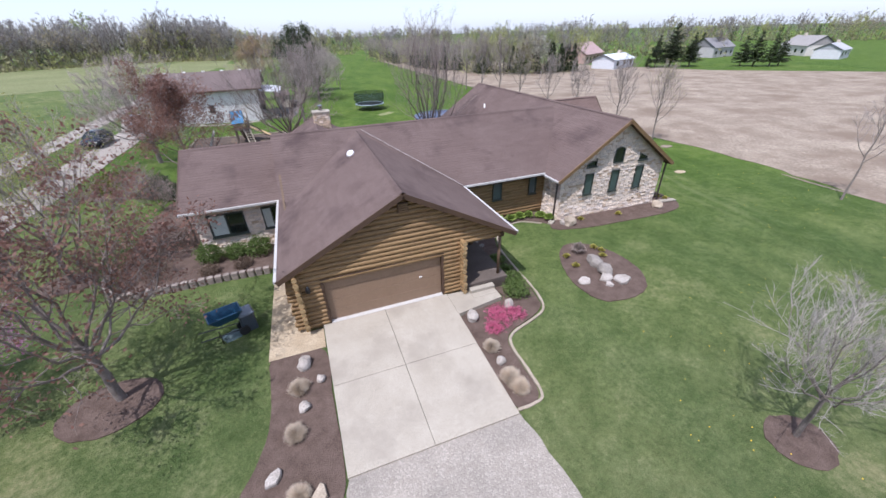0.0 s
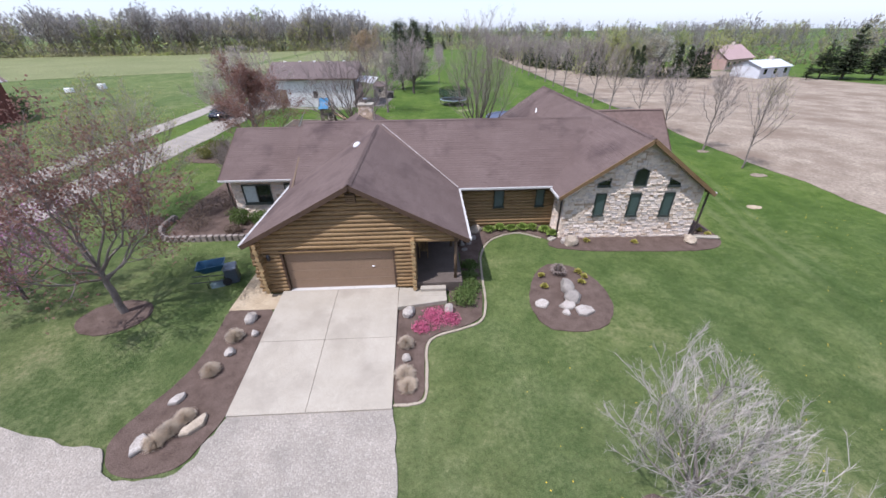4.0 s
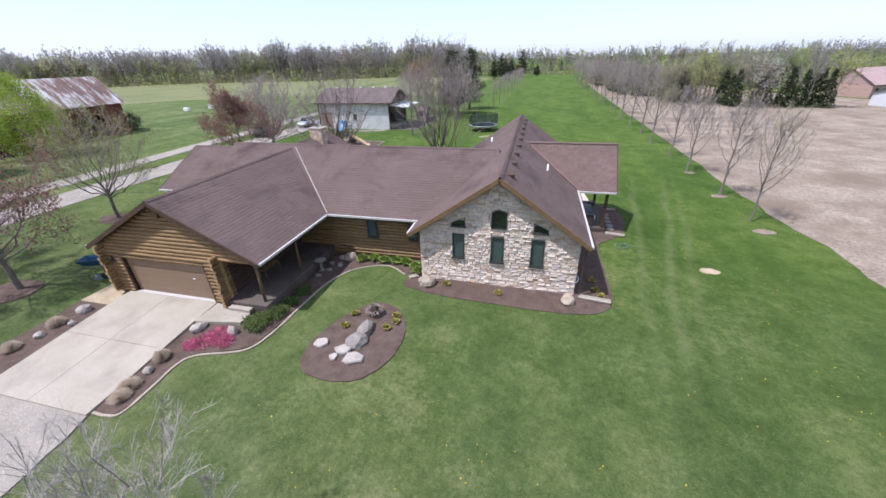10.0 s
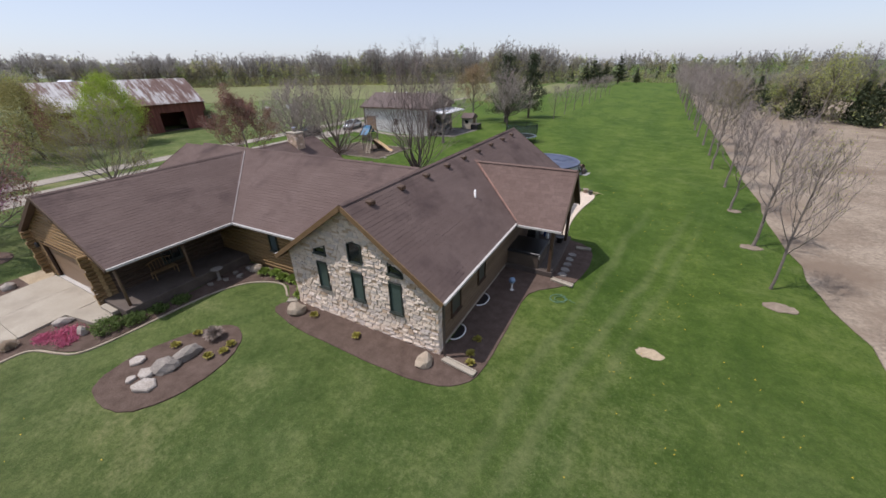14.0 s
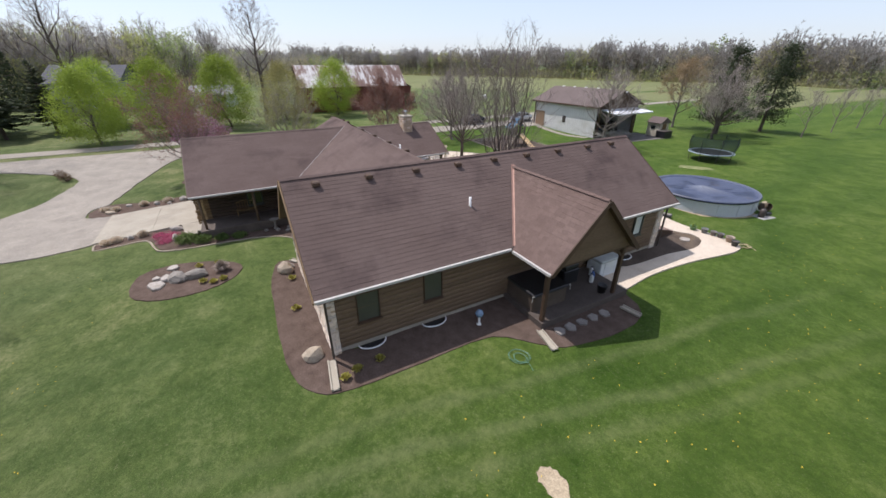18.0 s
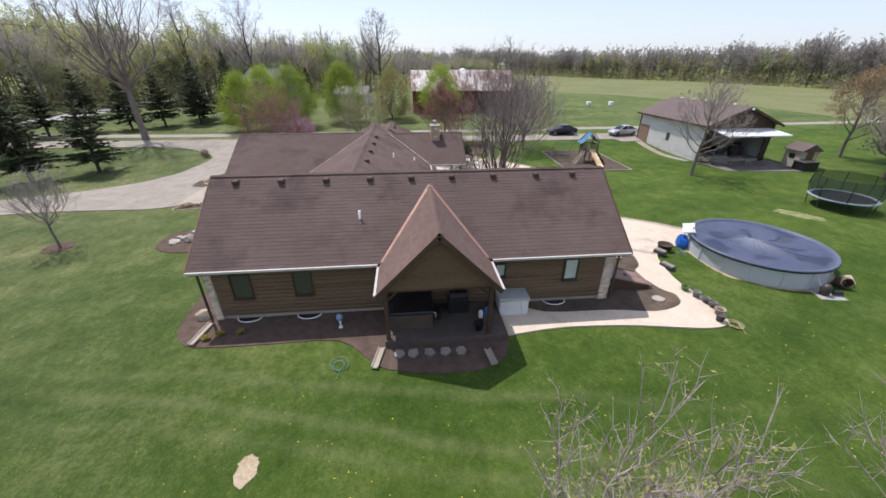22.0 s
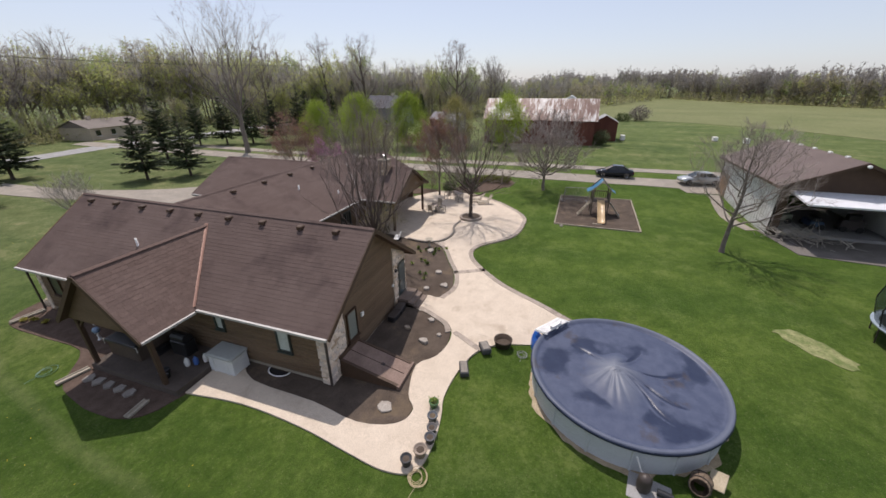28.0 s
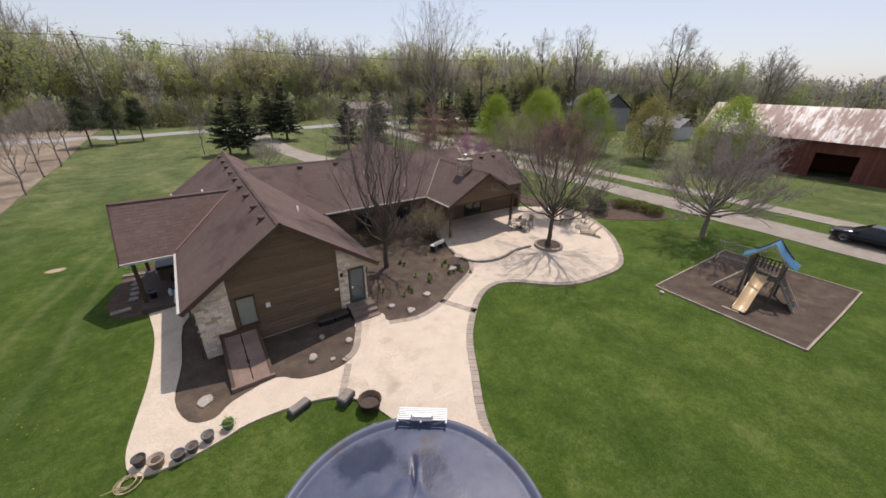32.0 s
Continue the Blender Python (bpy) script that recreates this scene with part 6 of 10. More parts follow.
WOOD_MATS = [leaf_material("wood_twigs", (0.30, 0.282, 0.262), (0.42, 0.395, 0.365), 0.45), leaf_material("wood_young_leaves", (0.40, 0.43, 0.14), (0.54, 0.56, 0.22), 0.5), leaf_material("wood_leaves", (0.27, 0.35, 0.11), (0.39, 0.46, 0.17), 0.5), NEEDLE,
             leaf_material("wood_buds", (0.38, 0.34, 0.20), (0.49, 0.44, 0.28), 0.5), BARK, leaf_material("wood_underwood", (0.29, 0.275, 0.15), (0.40, 0.385, 0.215), 0.5), leaf_material("wood_blossom", (0.56, 0.56, 0.43), (0.68, 0.68, 0.55), 0.5)]
woods("south_woods", "mixed bare and yellow-green woods across the road", [
    ([(110, -60), (60, -74), (20, -76), (-30, -74), (-75, -66), (-110, -60)], 34, 400, (4, 7, 1.0, 0.1, 2.5), (15, 23.5)),
    ([(100, -62), (60, -70), (0, -70), (-60, -62)], 9, 200, (0.6, 5, 1, 0.1, 2), (4, 9)),
    ([(-60, -58), (-72, -30), (-95, 0), (-130, 18)], 30, 210, (4, 4, 2, 0.6, 2), (10, 19)),
    ([(-110, -60), (-200, -20), (-320, 60)], 40, 260, (5, 2, 1, 0.4, 3), (12, 18))], 201)
woods("west_woods", "grey-brown leafless woods beyond the field", [
    ([(-130, 20), (-240, 75), (-330, 110)], 30, 130, (5, 1, 0.5, 0.3, 3), (10, 15)),
    ([(-340, 120), (-250, 150), (-180, 192), (-112, 200), (-70, 226), (-28, 230)], 34, 760, (9, 0.8, 0.3, 0.1, 2.5), (13, 18)),
    ([(-470, 0), (-430, 50), (-400, 86), (-338, 120)], 36, 210, (9, 0.8, 0.4, 0.1, 2), (18, 23)),
    ([(-340, 118), (-250, 148), (-180, 190), (-112, 198), (-70, 224), (-28, 228)], 3, 260, (1, 1.5, 1, 0.1, 3), (2, 5))], 203)
woods("north_woods", "low far woods at the end of the lawn", [
    ([(-110, 270), (-60, 290), (-30, 300), (0, 320), (60, 330), (140, 330), (260, 260)], 40, 420, (6, 1, 0.5, 1, 3), (11, 16)),
    ([(-30, 252), (10, 266), (36, 264)], 8, 40, (3, 1, 0.5, 1.0, 3), (4, 8)),
    ([(260, 260), (330, 120), (340, -60), (240, -120), (110, -60)], 40, 460, (6, 1.2, 0.5, 0.8, 3), (10, 16))], 205)
woods("east_grove", "grove of olive trees and dark pines beyond the field", [
    ([(40, 232), (38, 190), (38, 150), (42, 122), (50, 104)], 16, 150, (2.5, 2.5, 0.8, 2.6, 2), (6, 9.5)),
    ([(46, 100), (58, 95), (74, 93)], 14, 40, (1.2, 1.8, 0.8, 3, 1.5), (8, 11.5)),
    ([(80, 140), (105, 150), (130, 130), (150, 108)], 20, 60, (3, 2, 1, 1.4, 2), (7, 12))], 207)


# ---- front drive and beds ----
def drive_z(x, y):
    return -0.36 + 0.36 * sm(4.2, 11.6, y) + 0.0 * x


drive = thing("driveway", "pale concrete garage apron in four slabs", "driveway", kind="structure")
for x0, x1 in ((0.0, 0.475), (0.475, 1.0)):
    for y0, y1 in ((5.1, 8.25), (8.25, 11.38)):
        def px(u, y):
            return (-3.66 - 0.05 * (y - 5.1) / 6.3) * (1 - u) + (1.82 - 0.1 * (y - 5.1) / 6.3) * u
        g = Geo()
        n = 4
        for j in range(n + 1):
            y = y0 + 0.008 + (y1 - y0 - 0.016) * j / n
            for u, s in ((x0, 0.008), (x1, -0.008)):
                x = px(u, y) + s
                g.v += [(x, y, drive_z(x, y) + 0.03), (x, y, -1.0)]
        for j in range(n):
            a, b = 4 * j, 4 * (j + 1)
            g.f += [(a, a + 2, b + 2, b), (a + 1, a, b, b + 1), (a + 2, a + 3, b + 3, b + 2)]
        g.f += [(0, 1, 3, 2), (4 * n, 4 * n + 2, 4 * n + 3, 4 * n + 1)]
        g.s = [0] * len(g.f)
        part("slab", g, CONCRETE, drive)
part("slab", Geo().prism([(1.74, 9.95), (3.95, 10.3), (3.95, 11.24), (2.74, 11.24), (2.7, 11.3), (1.74, 11.38)], -0.8, 0.0), CONCRETE, drive)


def bed(outline, material, label, n=4, lift=0.035, zf=None):
    return sheet("garden_bed", smooth_outline(outline, n) if n > 1 else outline, lift, material, label, "garden bed", 0.9, 0.03, 0.1, zf)


bed([(-3.78, 10.1), (-3.74, 7.5), (-3.7, 5.4), (-4.0, 4.3), (-4.5, 3.55), (-5.6, 3.35), (-6.5, 3.65), (-6.95, 4.6), (-6.4, 5.8), (-5.85, 7.0), (-5.7, 8.6), (-5.75, 10.3), (-4.8, 10.4)], MULCH, "brown mulch bed with rocks beside the drive")
TANSOIL = surface("tan_soil", (0.33, 0.26, 0.17), (0.44, 0.36, 0.25), 1.6, 20.0, 1.0, bump=0.7, dist=0.03, spec=0.1)
sheet("bare_strip", [(-5.78, 10.3), (-3.75, 10.35), (-3.7, 11.4), (-4.4, 11.45), (-4.45, 17.0), (-5.7, 17.0)], 0.04, TANSOIL, "tan bare soil strip beside the garage", "soil", 0.9, 0.05)
bed([(1.75, 9.9), (3.95, 10.25), (4.1, 11.2), (4.85, 11.3), (4.9, 14.5), (4.9, 17.6), (10.9, 17.6), (10.9, 16.0), (10.5, 15.4), (9.9, 16.2), (8.6, 16.9), (6.9, 16.2), (6.0, 14.6), (5.75, 12.4), (5.6, 10.2), (5.25, 9.15),
     (4.4, 8.75), (3.4, 8.4), (2.95, 7.8), (2.92, 6.6), (2.85, 5.55), (2.3, 5.35), (1.85, 5.4), (1.8, 7.5)], MULCH, "brown mulch bed along drive, porch and house front", 3)
bed([(10.1, 15.1), (11.7, 14.55), (14, 14.35), (16.5, 14.3), (19.0, 14.4), (20.3, 15.0), (20.75, 16.2), (20.75, 19), (20.8, 22.0), (22.0, 23.4), (22.7, 24.3), (23.1, 26.4), (22.9, 28.7), (21.6, 29.6), (18.68, 29.6),
     (18.66, 20), (18.6, 16.3), (14, 16.2), (11.0, 16.2)], MULCH, "brown mulch bed round the stone gable and the long wall", 3)
bed([(7.85, 9.0), (8.4, 8.4), (9.4, 8.25), (10.5, 8.45), (11.3, 9.4), (11.55, 10.6), (11.35, 11.9), (10.7, 12.85), (9.66, 13.25), (8.75, 12.6), (8.1, 11.4), (7.75, 10.2)], MULCH, "brown island bed with rocks on the front lawn")
bed([(-12.3, 17.2), (-9.8, 17.3), (-6.0, 17.15), (-4.5, 17.3), (-4.5, 19.9), (-9.4, 19.9), (-10.2, 23), (-11.5, 29), (-13.2, 29.5), (-13.6, 24), (-13.4, 20)], MULCH, "mulch bed with shrubs before the west wing", 3)
bed([(2.0, 26.8), (11.1, 26.8), (11.1, 35.4), (10.75, 37.6), (9.2, 38.0), (7.4, 37.5), (5.8, 36.6), (3.6, 35.4), (2.75, 34.2), (2.8, 32.2), (2.1, 30.0)], MULCH_D, "dark soil courtyard bed with spring plants", 3)
bed([(12.3, 35.36), (18.3, 35.36), (18.3, 38.0), (16.6, 38.5), (15.7, 39.2), (14.3, 39.45), (13.2, 39.0), (12.5, 37.9)], MULCH_D, "dark mulch bed by the back steps", 3)
bed([(18.9, 30.6), (19.7, 32), (19.85, 35.3), (20.15, 37.5), (19.75, 39.0), (18.95, 39.35), (18.3, 38.9), (18.25, 37), (18.3, 35.4), (18.66, 35.2), (18.66, 30.6)], MULCH_D, "dark mulch bed round the stone corner", 3)

# stone edging of the drive bed
EDGE_ST = surface("pale_edging", (0.27, 0.225, 0.165), (0.36, 0.305, 0.235), 2.0, 28.0, 0.9, bump=0.5)
sheet("bed_edging", strip_outline(open_curve([(1.85, 5.28), (2.4, 5.28), (2.92, 5.5), (3.0, 6.6), (3.03, 7.8), (3.45, 8.3), (4.45, 8.64), (5.33, 9.06), (5.7, 10.15), (5.85, 12.4), (6.1, 14.5), (6.95, 16.05), (8.6, 16.75), (9.9, 16.05)], 6), 0.1), 0.05, EDGE_ST,
      "pale tan curb edging along the front bed", "edging", 0.6, 0.012)
# terraced block wall before the west wing
terr = thing("retaining_wall", "low brown-grey block retaining wall with a curved end", "retaining wall")
BLOCK = surface("retaining_block", (0.2, 0.165, 0.14), (0.29, 0.245, 0.21), 2.0, 30.0, 0.95, bump=0.5, per=0.16)
for lay in range(3):
    pts = [Vector(p) for p in open_curve([(-13.6, 20.2), (-13.5, 18.4), (-12.6, 17.1), (-11, 16.95), (-8.5, 16.95), (-5.9, 16.85)], 14)]
    acc, last = 0.15 * (lay % 2), pts[0]
    for p in pts[1:]:
        acc += (p - last).length
        if acc > 0.31:
            d = p - last
            m = pose(p.x, p.y, gh(p.x, p.y) - 0.05 + lay * 0.14, 0, 0, math.degrees(math.atan2(d.y, d.x)))
            part("block", Geo().bbox(-0.15, -0.12, 0, 0.15, 0.12, 0.135, 0.025, 0, m), BLOCK, terr)
            acc = 0.0
        last = p


# ---- rocks and plants ----
def rock_mesh(seed, rx, ry, rz, flat=0.0):
    rng = random.Random(seed)
    bm = bmesh.new()
    bmesh.ops.create_icosphere(bm, subdivisions=2, radius=1)
    off = Vector((rng.uniform(0, 50), rng.uniform(0, 50), 0))
    for v in bm.verts:
        k = 1 + 0.38 * noise.noise(v.co * 1.3 + off) + 0.15 * noise.noise(v.co * 3.1 + off)
        v.co *= k
        v.co = Vector((v.co.x * rx, v.co.y * ry, (max(-0.5, v.co.z) if flat == 0 else max(-0.6, min(0.55, v.co.z))) * rz))
    me = bpy.data.meshes.new("rock")
    bm.to_mesh(me)
    bm.free()
    return me


def slab_mesh(seed, rx, ry, rz):
    """An angular flat stone: a many-cornered plate with broken edges."""
    rng = random.Random(seed)
    n = rng.randint(6, 8)
    an = sorted(6.283 * (k + rng.uniform(-0.32, 0.32)) / n for k in range(n))
    ra = [rng.uniform(0.75, 1.15) for _ in an]
    g, tilt = Geo(), (rng.uniform(-0.1, 0.1), rng.uniform(-0.1, 0.1))
    vs = []
    for k, z in ((0.95, -0.6), (1.0, 0.15), (0.9, 0.48), (0.6, 0.55)):
        for a, q in zip(an, ra):
            x, y = math.cos(a) * rx * q * k, math.sin(a) * ry * q * k
            vs.append((x, y, z * rz * rng.uniform(0.9, 1.08) + tilt[0] * x + tilt[1] * y))
    fs = [(j * n + i, j * n + (i + 1) % n, (j + 1) * n + (i + 1) % n, (j + 1) * n + i) for j in range(3) for i in range(n)] + [tuple(range(3 * n, 4 * n))]
    return g.add(vs, fs).mesh("rock", [])


def rock(x, y, rx, ry, rz, mat_, label, turn=0, flat=0.0, name="rock", lift=0.0):
    me = slab_mesh(int(x * 31 + y * 17), rx, ry, rz) if flat else rock_mesh(int(x * 31 + y * 17), rx * 0.92, ry * 0.92, rz)
    me.materials.append(mat_)
    ob = new(name, me)
    ob.matrix_basis = pose(x, y, gh(x, y) + 0.05 + rz * 0.3 + lift, 0, 0, turn)
    return tagged(ob, label, "rock")


for x, y, a, b, c, mt, lab in (
        (-4.57, 9.62, 0.32, 0.27, 0.26, ROCK_L, "white boulder in the mulch bed"), (-4.05, 8.74, 0.17, 0.17, 0.17, ROCK_L, "small pale rock in the mulch bed"),
        (-4.65, 7.8, 0.24, 0.2, 0.18, ROCK_L, "white rock in the mulch bed"), (-5.6, 5.82, 0.3, 0.2, 0.15, ROCK_L, "flat white rock in the mulch bed"), (-4.46, 4.88, 0.5, 0.24, 0.165, ROCK_T, "flat tan rock in the mulch bed"),
        (-5.94, 4.28, 0.4, 0.22, 0.16, ROCK_L, "flat pale rock in the mulch bed"), (2.25, 9.69, 0.42, 0.27, 0.24, ROCK_L, "long white boulder by the drive"), (2.24, 7.17, 0.19, 0.19, 0.2, ROCK_L, "pale rock by the drive"),
        (4.0, 9.75, 0.22, 0.2, 0.3, ROCK_L, "pale pink-white rock among the flowers"),
        (9.97, 9.38, 0.5, 0.4, 0.16, ROCK_L, "flat pale slab rock in the island bed"), (9.37, 9.75, 0.42, 0.3, 0.168, ROCK_L, "flat pale rock in the island bed"), (9.15, 9.3, 0.2, 0.2, 0.12, ROCK_L, "small pale rock in the island bed"),
        (8.24, 9.96, 0.4, 0.32, 0.12, ROCK_L, "flat pale flagstone in the island bed"), (9.74, 10.33, 0.55, 0.42, 0.3, ROCK_G, "grey boulder in the island bed"), (9.76, 11.05, 0.62, 0.34, 0.3, ROCK_G, "long grey boulder in the island bed"),
        (11.45, 15.3, 0.5, 0.42, 0.4, ROCK_T, "tan boulder by the stone wall"), (11.1, 15.5, 0.3, 0.2, 0.2, ROCK_L, "pale rock by the stone wall"), (18.55, 15.3, 0.42, 0.36, 0.32, ROCK_T, "tan boulder at the gable corner"),
        (5.6, 17.0, 0.24, 0.2, 0.18, ROCK_G, "grey boulder in the porch bed"), (6.1, 17.1, 0.4, 0.3, 0.3, ROCK_T, "large grey boulder in the porch bed"), (5.3, 16.3, 0.18, 0.15, 0.13, ROCK_G, "grey rock in the porch bed"),
        (5.5, 15.6, 0.18, 0.16, 0.13, ROCK_G, "grey rock in the porch bed"), (5.2, 14.9, 0.17, 0.13, 0.12, ROCK_G, "grey rock in the porch bed"), (5.9, 16.2, 0.2, 0.17, 0.15, ROCK_G, "grey rock in the porch bed"),
        (19.2, 38.25, 0.34, 0.3, 0.07, ROCK_L, "flat pale stone in the corner bed"), (14.9, 38.25, 0.28, 0.24, 0.16, ROCK_L, "white rock in the back bed"), (13.1, 38.0, 0.22, 0.18, 0.12, ROCK_L, "white rock in the back bed"),
        (14.2, 38.85, 0.14, 0.14, 0.1, ROCK_L, "small white rock in the back bed"), (14.1, 37.0, 0.2, 0.15, 0.1, ROCK_T, "small tan rock in the back bed"),
        (9.3, 37.5, 0.34, 0.28, 0.14, ROCK_L, "flat white rock in the courtyard bed"), (7.65, 36.5, 0.3, 0.26, 0.12, ROCK_L, "flat white rock in the courtyard bed"), (10.0, 36.5, 0.24, 0.2, 0.12, ROCK_L, "white rock in the courtyard bed"),
        (4.45, 34.7, 0.35, 0.25, 0.16, ROCK_L, "white rock by the low wall"), 
        (-4.6, 44.2, 0.2, 0.16, 0.12, ROCK_L, "small pale rock lying on the lawn")):
    rock(x, y, a, b, c, mt, lab, R.uniform(0, 90), 1.0 if c < 0.17 else 0.0)


def tuft(name, x, y, r, h, material, label, n=60, size=0.08, z=None, up=0.6, group=""):
    """A low plant: leaves that spring from its middle."""
    rng = random.Random(int(x * 101 + y * 57))
    g = Geo()
    for _ in range(n):
        a, e = rng.uniform(0, 6.283), rng.random() ** 0.6
        base = Vector((math.cos(a) * r * 0.2 * e, math.sin(a) * r * 0.2 * e, 0))
        tip = Vector((math.cos(a) * r * e, math.sin(a) * r * e, h * (1 - 0.65 * e * e) * rng.uniform(0.7, 1.15)))
        mid = base.lerp(tip, 0.55) + Vector((0, 0, h * 0.22))
        s = Vector((-math.sin(a), math.cos(a), rng.uniform(-0.4, 0.4))) * size * rng.uniform(0.6, 1.2)
        g.add([base, mid + s, tip, mid - s], [(0, 1, 2, 3)])
    ob = solo(name, g, material, label, "plant", group)
    ob.matrix_basis = pose(x, y, (gh(x, y) + 0.05) if z is None else z, 0, 0, rng.uniform(0, 360))
    return ob


def bush(name, x, y, r, h, material, label, n=500, size=0.06, z=None):
    rng = random.Random(int(x * 71 + y * 37))
    spots = []
    for _ in range(n // 5):
        v = Vector((rng.gauss(0, 1), rng.gauss(0, 1), rng.gauss(0, 1))).normalized() * rng.uniform(0.6, 1.0)
        k = 1 + 0.25 * noise.noise(v * 2 + Vector((x, y, 0)))
        spots.append(Vector((v.x * r * k, v.y * r * k, h * 0.5 + v.z * h * 0.5 * k)))
    t = thing(name, label, "shrub", (x, y, (gh(x, y) + 0.03) if z is None else z))
    part("foliage", leaf_cloud(rng, spots, size, 6, r * 0.13), material, t)
    tr = Geo()
    for k in range(6):
        a = k * 1.05
        tr.tube((0.04 * math.cos(a), 0.04 * math.sin(a), -0.1), (math.cos(a) * r * 0.6, math.sin(a) * r * 0.6, h * 0.75), 0.02, 0.008, 4)
    part("stem_work", tr, BARK_D, t)
    return t


for x, y in ((6.9, 17.05), (7.6, 17.2), (8.3, 17.1), (9.0, 17.2), (9.6, 17.1), (10.3, 16.8), (10.6, 16.3)):
    tuft("hosta", x, y, 0.46, 0.42, HOSTA, "bright green hosta clump by the log wall", 100, 0.07, group="hostas along the house front")
for x, y in ((12.4, 15.45), (15.15, 15.2), (8.8, 12.1), (10.75, 12.35), (8.7, 11.2), (10.6, 11.45), (10.9, 11.9), (20.0, 16.6), (19.9, 17.5), (20.2, 16.1)):
    tuft("yellow_plant", x, y, 0.26, 0.24, HOSTA_Y, "small yellow-green plant in the mulch", 45, 0.05, group="yellow plants")
tuft("ornamental_grass", 9.7, 12.3, 0.5, 0.6, leaf_material("grey_grass", (0.24, 0.195, 0.165), (0.36, 0.30, 0.26), 0.3), "grey-brown dry ornamental grass clump", 260, 0.025)


def mound(x, y, r, h):
    """A cut-back clump of ornamental grass: a dome of short stiff straws."""
    rng = random.Random(int(x * 91 + y * 43))
    g = Geo()
    core = rock_mesh(int(x * 13 + y * 29), r * 0.5, r * 0.5, h * 0.7)
    g.add([v.co for v in core.vertices], [tuple(p.vertices) for p in core.polygons])
    bpy.data.meshes.remove(core)
    for _ in range(1500):
        a, e = rng.uniform(0, 6.283), math.sqrt(rng.random())
        k = 1 + 0.2 * noise.noise((math.cos(a) * 1.5 + x, math.sin(a) * 1.5 + y, e))
        tip = Vector((math.cos(a) * r * e * k, math.sin(a) * r * e * k, h * 1.05 * math.sqrt(max(0.02, 1 - e * e * 0.95)) * k))
        d = Vector((math.cos(a) * e, math.sin(a) * e, 0.5)).normalized()
        s = d.cross(Vector((rng.gauss(0, 1), rng.gauss(0, 1), rng.gauss(0, 1)))).normalized() * 0.012
        g.add([tip - d * r * 0.7 + s, tip - d * r * 0.7 - s, tip + d * rng.uniform(0.0, 0.07)], [(0, 1, 2)])
    ob = solo("dry_clump", g, DRYG, "cut-back tan ornamental grass clump", "plant", "tan grass clumps")
    ob.matrix_basis = pose(x, y, gh(x, y) + 0.04, 0, 0, 0)


for x, y, r, h in ((-4.78, 8.57, 0.38, 0.4), (-4.96, 6.92, 0.37, 0.38), (-4.95, 5.12, 0.36, 0.34), (-5.2, 4.72, 0.38, 0.34), (-5.48, 4.35, 0.36, 0.3), (2.19, 7.84, 0.34, 0.4), (2.2, 6.42, 0.4, 0.36), (2.32, 5.95, 0.38, 0.34)):
    mound(x, y, r * 1.02, h * 0.95)
# pink phlox carpet
rng = random.Random(77)
for x, y, r in ((3.05, 9.0, 0.55), (3.7, 9.35, 0.6), (3.3, 9.5, 0.45), (4.1, 9.2, 0.4), (2.75, 8.75, 0.35)):
    bush("phlox", x, y, r, 0.16, PINKF, "carpet of bright pink phlox in bloom", 620, 0.035)
bush("shrub", 4.75, 10.4, 0.6, 0.55, SHRUB, "low dense green shrub by the steps", 1200, 0.05)
bush("shrub", 5.15, 11.3, 0.5, 0.42, SHRUB, "low dense green shrub by the porch", 1000, 0.05)
bush("shrub", 5.2, 12.3, 0.42, 0.24, SHRUB, "low spreading green ground cover", 900, 0.05)
bush("shrub", 5.3, 13.3, 0.42, 0.2, SHRUB, "low spreading green ground cover", 900, 0.05)
for x, y, r, h in ((-9.0, 19.2, 0.65, 1.0), (-7.7, 19.2, 0.6, 0.75), (-6.5, 19.1, 0.7, 0.95)):
    bush("shrub", x, y, r, h, SHRUB, "rounded dark green shrub under the window", 1300, 0.06)
for x, y, r, h in ((-8.9, 17.9, 0.5, 0.45), (-7.3, 18.0, 0.45, 0.4), (-11.4, 18.6, 0.9, 1.0), (-12.3, 20.4, 1.0, 1.3), (-11.0, 21.6, 0.9, 1.2)):
    bush("shrub", x, y, r, h, leaf_material("brown_shrub", (0.12, 0.085, 0.06), (0.2, 0.15, 0.11)), "bare brown shrub in the mulch", 900, 0.045)
for x, y, r, h in ((-13.2, 30.6, 0.9, 1.2), (-14.6, 33.2, 0.7, 1.3), (-15.6, 32.0, 0.8, 1.1)):
    bush("shrub", x, y, r, h, NEEDLE, "dark evergreen shrub by the patio", 1200, 0.07)
for x, y, r, h in ((-18.6, 34.6, 1.1, 0.8), (-18.4, 36.3, 1.0, 0.8), (-17.9, 33.2, 0.8, 0.7)):
    bush("juniper", x, y, r, h, leaf_material("juniper", (0.075, 0.085, 0.02), (0.2, 0.19, 0.05)), "olive-yellow spreading juniper by the lane", 1400, 0.07)
sheet("mulch_strip", smooth_outline([(-19.6, 32), (-16.5, 31.6), (-14.2, 31), (-13.6, 34), (-16.2, 36.5), (-17.3, 37.6), (-19.6, 37)], 4), 0.04, MULCH, "brown mulch bed at the lane", "mulch bed", 1.0, 0.05)
for x, y in ((-15.7, -0.3), (-16.8, -0.9)):
    bush("shrub", x, y, 0.5, 0.7, leaf_material("dry_bush", (0.14, 0.095, 0.06), (0.22, 0.16, 0.11)), "small brown shrub at the drive's fork", 500, 0.05)
